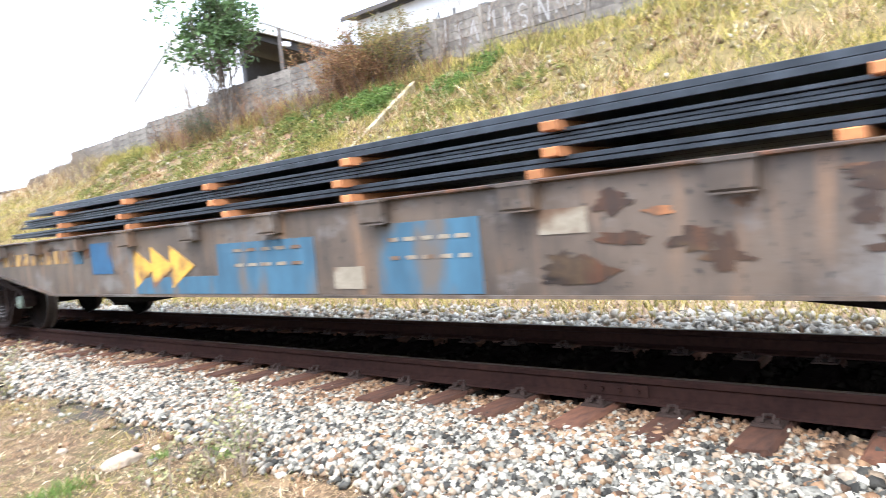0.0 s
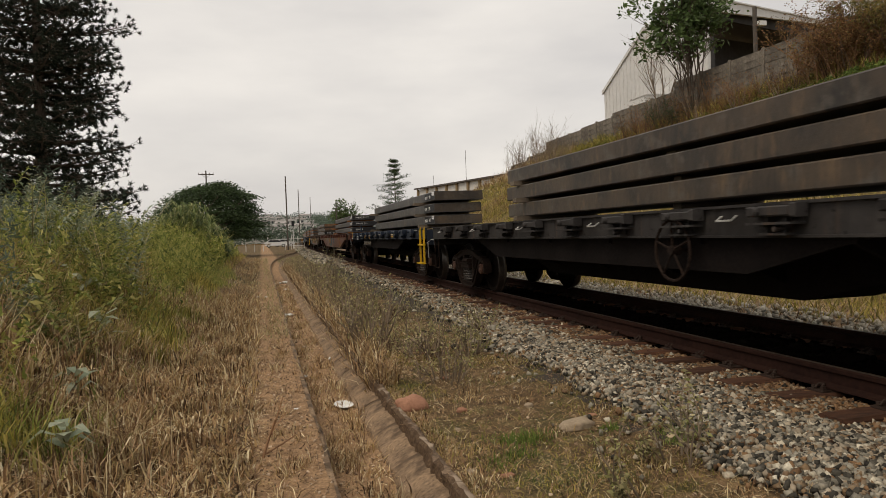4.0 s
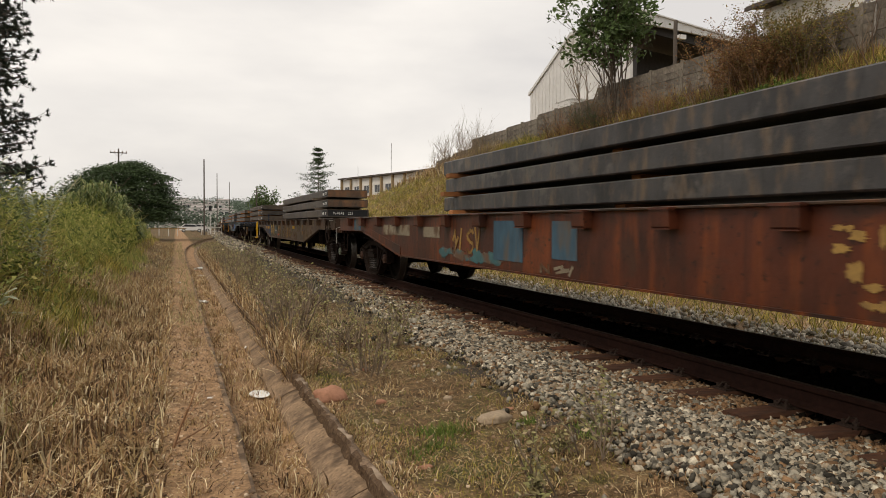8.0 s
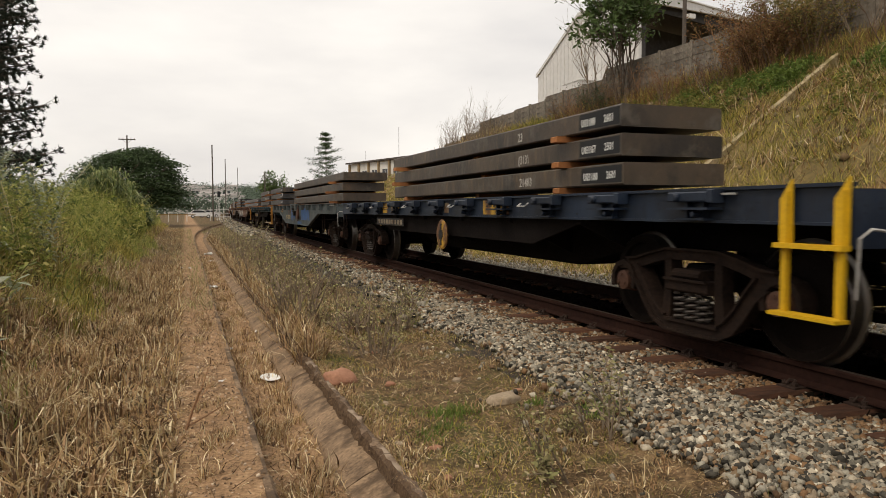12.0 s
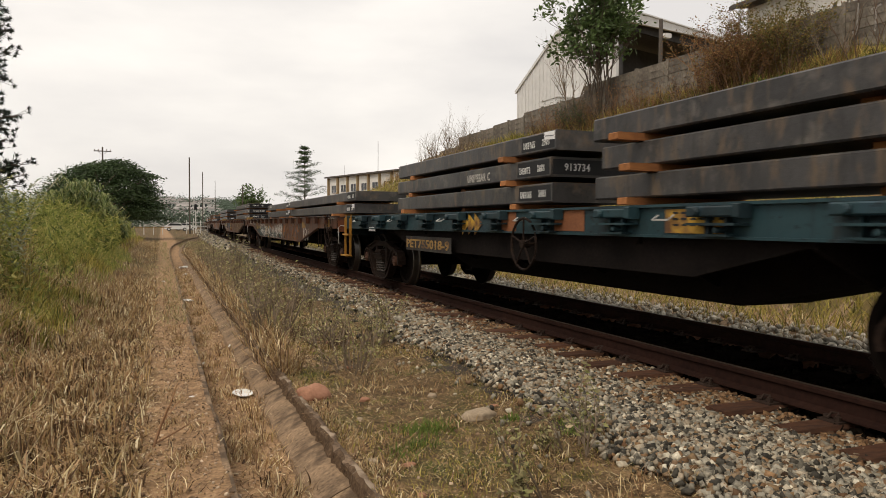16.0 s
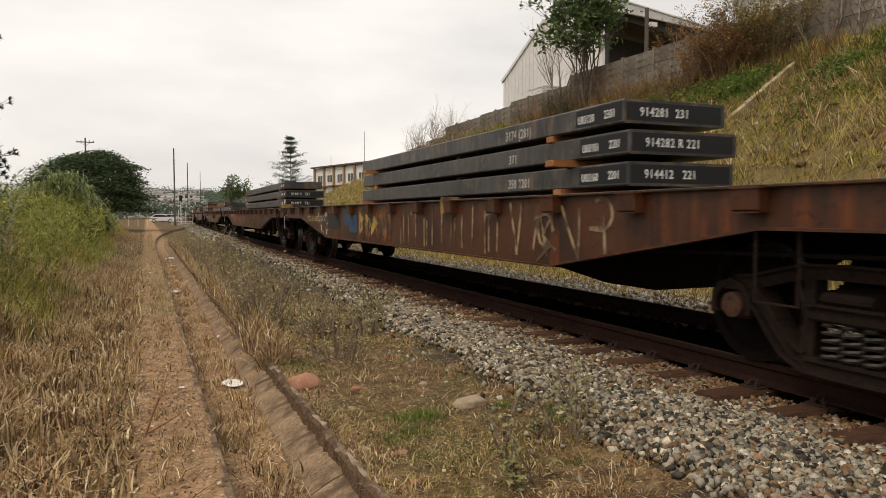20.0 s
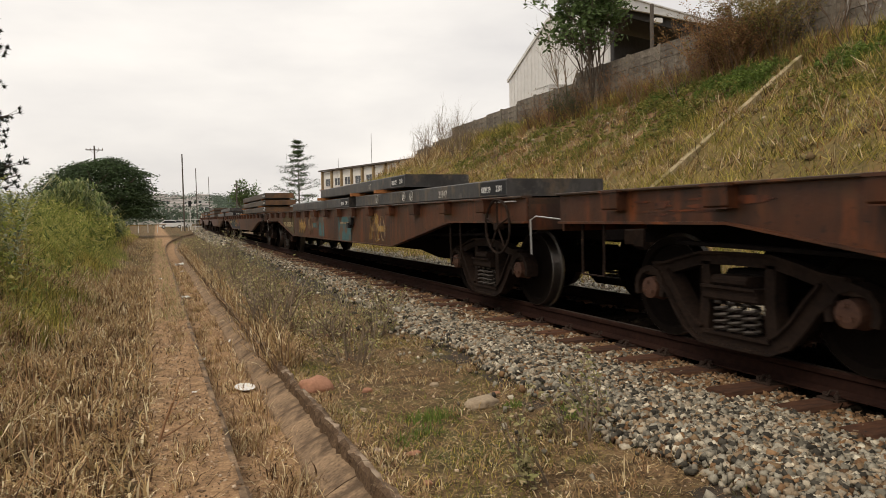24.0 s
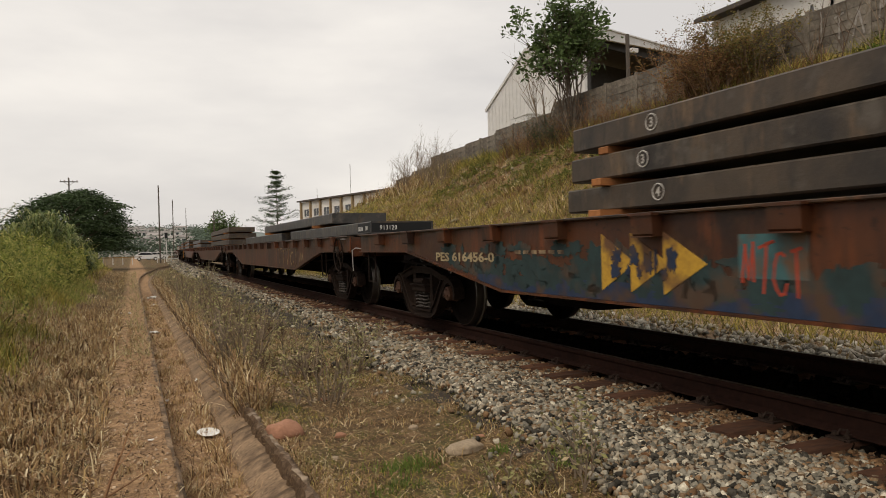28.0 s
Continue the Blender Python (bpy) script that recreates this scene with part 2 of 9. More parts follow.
M["yellow_dull"] = material("faded_mustard_paint", (0.34, 0.21, 0.060), (0.20, 0.12, 0.045), rough=0.8, bump=0.1, stain=(0.10, 0.055, 0.03), stain_at=0.53, stain_scale=3.2)
M["yellow_safe"] = material("safety_yellow_paint", (0.66, 0.40, 0.015), (0.45, 0.27, 0.015), rough=0.5, bump=0.08, stain=(0.14, 0.09, 0.03), stain_at=0.68)
M["amber"] = material("amber_ladder_paint", (0.42, 0.20, 0.030), (0.25, 0.12, 0.02), rough=0.6, bump=0.1)
M["beige"] = material("beige_patch_paint", (0.25, 0.215, 0.155), (0.16, 0.13, 0.09), rough=0.8, bump=0.1, stain=(0.10, 0.06, 0.035), stain_at=0.53, stain_scale=3.2)
M["chalk"] = material("white_chalk_paint", (0.56, 0.54, 0.50), (0.34, 0.32, 0.29), rough=0.9, bump=0.0, fine=60, stain=(0.12, 0.10, 0.085), stain_at=0.58, stain_scale=4)
M["olive_paint"] = material("olive_green_paint_patch", (0.10, 0.082, 0.036), (0.055, 0.042, 0.020), rough=0.8, scale=1.5, fine=10, bump=0.15, stain=(0.075, 0.036, 0.02), stain_at=0.53, stain_scale=3.2)
M["white"] = material("white_stencil_paint", (0.72, 0.72, 0.70), (0.55, 0.55, 0.53), rough=0.8, bump=0.0, fine=60)
M["number_cream"] = material("cream_stencil_number", (0.40, 0.33, 0.20), (0.26, 0.20, 0.11), rough=0.8, bump=0.0, stain=(0.10, 0.07, 0.04), stain_at=0.62, stain_scale=4)
M["number_ochre"] = material("ochre_stencil_number", (0.38, 0.20, 0.065), (0.24, 0.12, 0.045), rough=0.8, bump=0.0, stain=(0.08, 0.05, 0.03), stain_at=0.62, stain_scale=4)
M["graf_cream"] = material("cream_spray_paint", (0.36, 0.28, 0.17), (0.22, 0.15, 0.09), rough=0.8, bump=0.0, stain=(0.085, 0.055, 0.035), stain_at=0.49, stain_scale=3.5)
M["graf_orange"] = material("orange_spray_paint", (0.27, 0.12, 0.045), (0.17, 0.07, 0.03), rough=0.8, bump=0.0, stain=(0.075, 0.045, 0.028), stain_at=0.48, stain_scale=3.5)
M["graf_yellow"] = material("ochre_spray_paint", (0.42, 0.285, 0.085), (0.27, 0.17, 0.05), rough=0.8, bump=0.0, stain=(0.10, 0.055, 0.028), stain_at=0.54, stain_scale=4.0)
M["graf_red"] = material("red_spray_paint", (0.42, 0.06, 0.03), (0.28, 0.04, 0.02), rough=0.8, bump=0.0)
M["graf_wall"] = material("faded_white_wall_spray", (0.42, 0.40, 0.37), (0.20, 0.18, 0.16), rough=0.9, bump=0.0, fine=30, stain=(0.15, 0.13, 0.115), stain_at=0.54, stain_scale=3.0)
M["black"] = material("black_paint", (0.014, 0.015, 0.017), (0.010, 0.010, 0.011), rough=0.6, bump=0.05)
M["slab"] = rusty("dark_mill_scale_steel", (0.056, 0.053, 0.052), (0.020, 0.019, 0.019), (0.125, 0.088, 0.056), (0.105, 0.094, 0.082), 0.45, 0.5, 0.2, 0.9, 1.4, 0.51, 0.64)
M["slab_brown"] = rusty("brown_oxidised_slab_steel", (0.072, 0.052, 0.035), (0.024, 0.020, 0.017), (0.130, 0.085, 0.048), (0.092, 0.078, 0.062), 0.5, 0.45, 0.1, 0.9, 1.4, 0.54, 0.66)
M["slab_rust"] = rusty("rusty_slab_end", (0.16, 0.080, 0.036), (0.05, 0.032, 0.022), (0.28, 0.12, 0.04), (0.11, 0.075, 0.045), size=2.0)
M["bar"] = material("black_rolled_bar_steel", (0.050, 0.055, 0.062), (0.016, 0.018, 0.020), rough=0.42, metal=0.6, scale=0.6, fine=5, bump=0.1, island=0.35)
M["timber"] = material("fresh_orange_dunnage_timber", (0.40, 0.165, 0.055), (0.24, 0.095, 0.035), rough=0.8, scale=2, fine=18, bump=0.3, spread=0.25, stretch=(0.3, 1, 1))
M["timber_grey"] = material("grey_dunnage_timber", (0.19, 0.15, 0.11), (0.10, 0.08, 0.06), rough=0.85, scale=2, fine=18, bump=0.3, spread=0.25, stretch=(0.3, 1, 1))
M["rail"] = material("rust_brown_rail_steel", (0.036, 0.017, 0.0125), (0.017, 0.0085, 0.007), rough=0.9, scale=2, fine=20, bump=0.2, spec=0.08)
M["rail_top"] = material("worn_rail_head", (0.075, 0.058, 0.047), (0.036, 0.026, 0.021), rough=0.55, metal=0.3, bump=0.05)
M["sleeper"] = material("old_wooden_sleeper", (0.130, 0.056, 0.029), (0.034, 0.017, 0.011), rough=0.9, scale=2, fine=22, bump=0.6, spread=0.35, stretch=(0.3, 1, 1))
M["clip"] = material("rusty_rail_fastening", (0.045, 0.026, 0.018), (0.022, 0.013, 0.009), rough=0.8)
# near-black bed and stones: the shade under the train, put into the colour
M["bed_shade"] = material("shade_black_bed", (0.008, 0.006, 0.005), (0.003, 0.002, 0.002), rough=1.0, scale=3, fine=28, bump=0.8, spec=0.0)
M["stone_shade"] = material("shade_black_stone", (0.010, 0.008, 0.006), (0.005, 0.004, 0.003), rough=1.0, island=0.5, spec=0.0)
M["stone"] = material("grey_ballast_stone", (0.3810, 0.3660, 0.3180), rough=0.85, scale=14, fine=70, bump=0.5, palette=((0.0164, 0.0146, 0.0108), (0.0724, 0.0651, 0.0507), (0.2161, 0.1975, 0.1541), (0.3681, 0.3389, 0.2682), (0.1986, 0.1257, 0.0644), (0.6777, 0.6229, 0.4925)))
M["stone_pale"] = material("pale_dusty_gravel", (0.4, 0.4, 0.4), rough=0.95, scale=12, fine=60, bump=0.3, palette=((0.14, 0.125, 0.10), (0.30, 0.275, 0.225), (0.46, 0.425, 0.35), (0.38, 0.33, 0.25), (0.64, 0.60, 0.52)))
M["stone_brown"] = material("rust_stained_ballast_stone", (0.3600, 0.3450, 0.3150), rough=0.9, scale=12, fine=60, bump=0.4, palette=((0.0312, 0.0172, 0.0095), (0.1020, 0.0575, 0.0294), (0.1980, 0.1127, 0.0546), (0.2880, 0.1725, 0.0893), (0.1320, 0.0667, 0.0315), (0.3600, 0.2702, 0.1733)))
M["bed"] = material("dusty_ballast_bed", (0.070, 0.053, 0.038), (0.016, 0.013, 0.010), rough=0.95, scale=3, fine=30, bump=1.0)
M["dirt"] = material("dry_brown_dirt", (0.43, 0.305, 0.19), (0.105, 0.066, 0.040), rough=0.95, scale=3.5, fine=46, bump=1.0, stain=(0.145, 0.095, 0.054), stain_at=0.54, stain_scale=3.2)
M["lip"] = material("chipped_dark_concrete", (0.24, 0.165, 0.105), (0.060, 0.040, 0.027), rough=0.95, scale=6, fine=45, bump=1.0, spread=0.15, stain=(0.33, 0.26, 0.19), stain_at=0.60, stain_scale=4)
M["soil"] = material("dark_straw_littered_soil", (0.2125, 0.1403, 0.0759), (0.0938, 0.0610, 0.0345), rough=0.95, scale=1.6, fine=26, bump=1.0, stain=(0.1063, 0.1000, 0.0391), stain_at=0.57, stain_scale=0.8)
M["hill"] = material("grassy_slope_soil", (0.20, 0.140, 0.052), (0.070, 0.056, 0.020), rough=0.95, scale=0.9, fine=9, bump=1.0, stain=(0.20, 0.110, 0.052), stain_at=0.60, stain_scale=0.5)
M["earth"] = material("reddish_bare_earth", (0.25, 0.145, 0.070), (0.105, 0.062, 0.032), rough=0.95, scale=1.5, fine=12, bump=1.0, stain=(0.12, 0.115, 0.040), stain_at=0.55, stain_scale=1.2)
M["far_ground"] = material("far_dry_ground", (0.19, 0.165, 0.10), (0.12, 0.11, 0.06), rough=0.95, scale=0.05, fine=0.6, bump=0.2)
M["concrete"] = material("sandy_stained_concrete", (0.36, 0.245, 0.150), (0.105, 0.070, 0.043), rough=0.92, scale=5, fine=40, bump=0.9, spread=0.07, stain=(0.085, 0.056, 0.034), stain_at=0.53, stain_scale=3.6)
M["wall_block"] = material("grey_mossy_concrete_panel", (0.2500, 0.2188, 0.1812), (0.1063, 0.0912, 0.0725), rough=0.9, scale=1.2, fine=12, bump=0.5, spread=0.2, stain=(0.0813, 0.0688, 0.0562), stain_at=0.53, stain_scale=1.0)
M["chute"] = material("pale_concrete_chute", (0.4500, 0.3697, 0.2295), (0.2100, 0.1668, 0.0945), rough=0.9, scale=3, fine=25, bump=0.6, stain=(0.1800, 0.1450, 0.0607), stain_at=0.52, stain_scale=2.0)
M["plaster"] = material("white_plaster", (0.72, 0.71, 0.68), (0.60, 0.58, 0.55), rough=0.85, scale=0.5, fine=6, bump=0.1, stain=(0.48, 0.45, 0.40), stain_at=0.62, stain_scale=0.4)
M["sheet"] = material("white_sheet_cladding", (0.66, 0.655, 0.64), (0.55, 0.545, 0.53), rough=0.6, scale=0.4, fine=3, bump=0.05)
# the shade inside the open shed is put into this dark colour
M["shed_shade"] = material("shade_dark_shed_interior", (0.055, 0.052, 0.050), (0.035, 0.033, 0.032), rough=0.8, scale=0.5, fine=4)
M["roof"] = material("dark_roof_edge", (0.10, 0.085, 0.075), (0.06, 0.05, 0.045), rough=0.8)
M["roof_tile"] = material("grey_tile_roof", (0.30, 0.275, 0.26), (0.20, 0.185, 0.175), rough=0.9, spread=0.35)
M["bark"] = material("grey_brown_bark", (0.130, 0.100, 0.075), (0.06, 0.045, 0.035), rough=0.95, scale=4, fine=30, bump=0.8, stretch=(1, 1, 0.3))
M["twig"] = material("dry_reddish_twigs", (0.3120, 0.1740, 0.0900), (0.1680, 0.0936, 0.0540), rough=0.9, island=0.3, bump=0)
M["twig_grey"] = material("grey_dry_twigs", (0.26, 0.20, 0.145), (0.15, 0.115, 0.08), rough=0.9, island=0.3, bump=0)
M["leaf"] = material("green_leaves", (0.1187, 0.1750, 0.0600), (0.0500, 0.0825, 0.0264), rough=0.6, island=0.5, bump=0, trans=0.3, scale=0.6)
M["leaf_dark"] = material("dark_green_leaves", (0.060, 0.095, 0.034), (0.030, 0.052, 0.020), rough=0.6, island=0.45, bump=0, trans=0.2, scale=0.5)
M["needle"] = material("dark_pine_needles", (0.034, 0.044, 0.027), (0.016, 0.022, 0.014), rough=0.7, island=0.5, bump=0, trans=0.15)
M["leaf_blue"] = material("grey_green_leaves", (0.125, 0.165, 0.125), (0.075, 0.105, 0.075), rough=0.7, island=0.35, bump=0, trans=0.2)
M["grass_green"] = material("green_grass", (0.2, 0.2, 0.1), rough=0.7, bump=0, trans=0.4, scale=0.5, fine=3, palette=((0.071, 0.103, 0.028), (0.230, 0.276, 0.064), (0.402, 0.420, 0.109), (0.644, 0.564, 0.218)))
M["twig_dark"] = material("dark_brown_dead_twigs", (0.15, 0.095, 0.060), (0.070, 0.045, 0.030), rough=0.9, island=0.35, bump=0)
M["reed"] = material("broad_reed_leaves", (0.2, 0.2, 0.1), rough=0.55, bump=0, trans=0.35, palette=((0.045, 0.070, 0.022), (0.12, 0.165, 0.052), (0.22, 0.26, 0.090), (0.34, 0.34, 0.15)))
M["sage"] = material("grey_blue_weed_leaves", (0.2, 0.2, 0.2), rough=0.7, bump=0, trans=0.3, palette=((0.11, 0.14, 0.095), (0.22, 0.27, 0.18), (0.34, 0.385, 0.265), (0.46, 0.48, 0.35)))
M["twig_leaf"] = material("withered_red_brown_leaves", (0.2700, 0.1350, 0.1300), rough=0.8, bump=0, trans=0.25, palette=((0.1013, 0.0540, 0.0286), (0.2430, 0.1188, 0.0546), (0.3510, 0.1890, 0.0754), (0.1620, 0.1485, 0.0520)))
M["scrub_leaf"] = material("olive_withering_leaves", (0.2600, 0.2600, 0.1200), rough=0.75, bump=0, trans=0.3, palette=((0.0780, 0.0715, 0.0240), (0.1690, 0.1560, 0.0456), (0.2730, 0.2275, 0.0720), (0.3120, 0.1820, 0.0660)))
M["creeper"] = material("fresh_creeper_leaves", (0.2, 0.2, 0.1), rough=0.7, bump=0, trans=0.3, palette=((0.070, 0.092, 0.022), (0.165, 0.190, 0.042), (0.270, 0.275, 0.065), (0.30, 0.22, 0.08)))
M["grass_dry"] = material("straw_grass", (0.4, 0.3, 0.2), rough=0.8, bump=0, trans=0.2, scale=0.9, fine=3, palette=((0.049, 0.027, 0.014), (0.232, 0.135, 0.067), (0.518, 0.339, 0.184), (0.432, 0.308, 0.135), (0.950, 0.821, 0.551)))
M["scrub"] = material("grey_green_scrub", (0.3, 0.3, 0.2), rough=0.8, bump=0, trans=0.25, palette=((0.095, 0.087, 0.045), (0.224, 0.202, 0.095), (0.381, 0.336, 0.174), (0.336, 0.347, 0.129), (0.672, 0.538, 0.347)))
M["grit"] = material("path_grit", (0.3, 0.3, 0.2), rough=0.95, bump=0, palette=((0.10, 0.062, 0.038), (0.18, 0.115, 0.068), (0.36, 0.25, 0.16), (0.60, 0.47, 0.34)))
M["grass_olive"] = material("olive_slope_grass", (0.3, 0.2, 0.1), rough=0.75, bump=0, trans=0.25, scale=0.35, fine=2, palette=((0.067, 0.064, 0.017), (0.203, 0.191, 0.042), (0.418, 0.360, 0.079), (0.673, 0.522, 0.162)))
M["tuft"] = material("fresh_green_tuft", (0.185, 0.250, 0.052), (0.085, 0.135, 0.028), rough=0.6, island=0.4, bump=0, trans=0.35)
M["blue_deep"] = material("deep_blue_panel_paint", (0.026, 0.080, 0.150), (0.018, 0.050, 0.095), rough=0.7, scale=1.5, fine=10, bump=0.1, stain=(0.07, 0.05, 0.04), stain_at=0.58, stain_scale=3.2)
M["ochre_pillar"] = material("ochre_painted_pillar", (0.34, 0.255, 0.15), (0.22, 0.16, 0.09), rough=0.9)
M["clod"] = material("broken_earth_clods", (0.2, 0.1, 0.1), rough=0.95, bump=0.5, palette=((0.085, 0.062, 0.034), (0.17, 0.115, 0.058), (0.26, 0.185, 0.10), (0.16, 0.140, 0.060), (0.40, 0.34, 0.25)))
M["lip_face"] = material("dark_drain_face", (0.150, 0.100, 0.064), (0.045, 0.030, 0.020), rough=0.95, scale=8, fine=45, bump=1.0, spec=0.05)
M["brick_stone"] = material("reddish_broken_brick", (0.40, 0.205, 0.130), (0.27, 0.135, 0.085), rough=0.9, scale=5, fine=40, bump=0.5)
M["pale_rock"] = material("pale_dusty_rock", (0.38, 0.30, 0.21), (0.24, 0.185, 0.125), rough=0.9, scale=5, fine=40, bump=0.5)
M["plastic"] = material("white_plastic_litter", (0.80, 0.80, 0.78), (0.68, 0.68, 0.66), rough=0.4, bump=0.05)
M["paper"] = material("white_paper_label", (0.76, 0.76, 0.76), (0.66, 0.66, 0.66), rough=0.8, bump=0.0)
M["ink"] = material("grey_ink", (0.22, 0.22, 0.23), (0.16, 0.16, 0.17), rough=0.8, bump=0.0)
M["pole"] = material("weathered_pole", (0.12, 0.10, 0.085), (0.07, 0.06, 0.05), rough=0.9)
M["car_white"] = material("white_car_paint", (0.75, 0.75, 0.74), (0.68, 0.68, 0.67), rough=0.3, bump=0.0)
M["glass"] = material("dark_window_glass", (0.03, 0.035, 0.04), (0.02, 0.022, 0.025), rough=0.1, bump=0.0, spec=0.6)
M["rubber"] = material("black_rubber", (0.02, 0.02, 0.02), (0.012, 0.012, 0.012), rough=0.9)
# distance haze is put into this pale grey-green colour of the woods
M["far_green"] = material("haze_tinted_far_woods", (0.20, 0.235, 0.225), (0.115, 0.140, 0.130), rough=0.95, scale=0.05, fine=0.4, bump=0.3)
M["house_tan"] = material("grey_house_wall", (0.50, 0.485, 0.47), (0.40, 0.385, 0.37), rough=0.9, spread=0.4, scale=0.2, fine=1)
M["steel_line"] = material("pale_galvanised_rod", (0.52, 0.52, 0.50), (0.36, 0.35, 0.34), rough=0.5, metal=0.4, bump=0.0)
M["rust_orange"] = material("bright_orange_rust", (0.26, 0.105, 0.045), (0.15, 0.06, 0.03), rough=0.85)
M["gate_white"] = material("white_gate_paint", (0.70, 0.69, 0.66), (0.55, 0.54, 0.52), rough=0.7)


def ground_material():
    """Littered soil with a trodden dirt path along x -0.2 to 1.1 and bare patches beside it, their borders ragged."""
    m = bpy.data.materials.new("trodden_ground")
    m.use_nodes = True
    n, l = m.node_tree.nodes, m.node_tree.links
    bsdf = n["Principled BSDF"]
    bsdf.inputs["Roughness"].default_value, bsdf.inputs["Specular IOR Level"].default_value = 0.95, 0.1
    co = n.new("ShaderNodeTexCoord").outputs["Object"]

    def tex(scale, detail=6.0):
        t = n.new("ShaderNodeTexNoise")
        t.inputs["Scale"].default_value, t.inputs["Detail"].default_value, t.inputs["Roughness"].default_value = scale, detail, 0.62
        l.new(co, t.inputs["Vector"])
        return t.outputs["Fac"]

    def ramp(src, *stops):
        r = n.new("ShaderNodeValToRGB")
        for k, (at, c) in enumerate(stops):
            e = r.color_ramp.elements[k] if k < 2 else r.color_ramp.elements.new(at)
            e.position, e.color = at, (*c, 1) if isinstance(c, tuple) else (c, c, c, 1)
        l.new(src, r.inputs["Fac"])
        return r.outputs["Color"]

    def calc(op, a, b, c=None):
        q = n.new("ShaderNodeMath")
        q.operation = op
        for k, v in enumerate((a, b, c)):
            if isinstance(v, (int, float)):
                q.inputs[k].default_value = v
            elif v is not None:
                l.new(v, q.inputs[k])
        return q.outputs[0]

    def mix(f, a, b):
        q = n.new("ShaderNodeMixRGB")
        for k, v in zip(("Fac", "Color1", "Color2"), (f, a, b)):
            l.new(v, q.inputs[k])
        return q.outputs["Color"]

    fine, mid, wide = tex(46.0), tex(7.0), tex(1.3)
    both = calc("MULTIPLY_ADD", fine, 0.5, calc("MULTIPLY", mid, 0.5))
    dirt = ramp(both, (0.34, (0.10, 0.062, 0.037)), (0.68, (0.50, 0.335, 0.195)), (0.50, (0.29, 0.182, 0.102)))
    soil = ramp(both, (0.36, (0.030, 0.020, 0.012)), (0.66, (0.28, 0.190, 0.100)), (0.50, (0.115, 0.076, 0.040)))
    moss = ramp(both, (0.34, (0.040, 0.040, 0.016)), (0.66, (0.13, 0.125, 0.050)))
    soil = mix(ramp(tex(0.8), (0.52, 0.0), (0.64, 1.0)), soil, moss)
    sep = n.new("ShaderNodeSeparateXYZ")
    l.new(co, sep.inputs[0])
    x = calc("MULTIPLY_ADD", calc("SUBTRACT", tex(2.6), 0.5), 0.9, sep.outputs["X"])
    unit = lambda a: calc("MULTIPLY_ADD", a, 0.1, 0.5)
    path = calc("MULTIPLY", ramp(unit(x), (0.472, 0.0), (0.496, 1.0)), ramp(unit(x), (0.603, 1.0), (0.622, 0.0)))
    bare = calc("MULTIPLY", ramp(wide, (0.60, 0.0), (0.70, 0.8)), calc("MULTIPLY", ramp(unit(x), (0.60, 0.0), (0.63, 1.0)), ramp(unit(x), (0.79, 1.0), (0.83, 0.0))))
    l.new(mix(calc("MAXIMUM", path, bare), soil, dirt), bsdf.inputs["Base Color"])
    bp = n.new("ShaderNodeBump")
    bp.inputs["Strength"].default_value, bp.inputs["Distance"].default_value = 1.0, 0.025
    l.new(both, bp.inputs["Height"])
    l.new(bp.outputs["Normal"], bsdf.inputs["Normal"])
    return m


M["soil"] = ground_material()


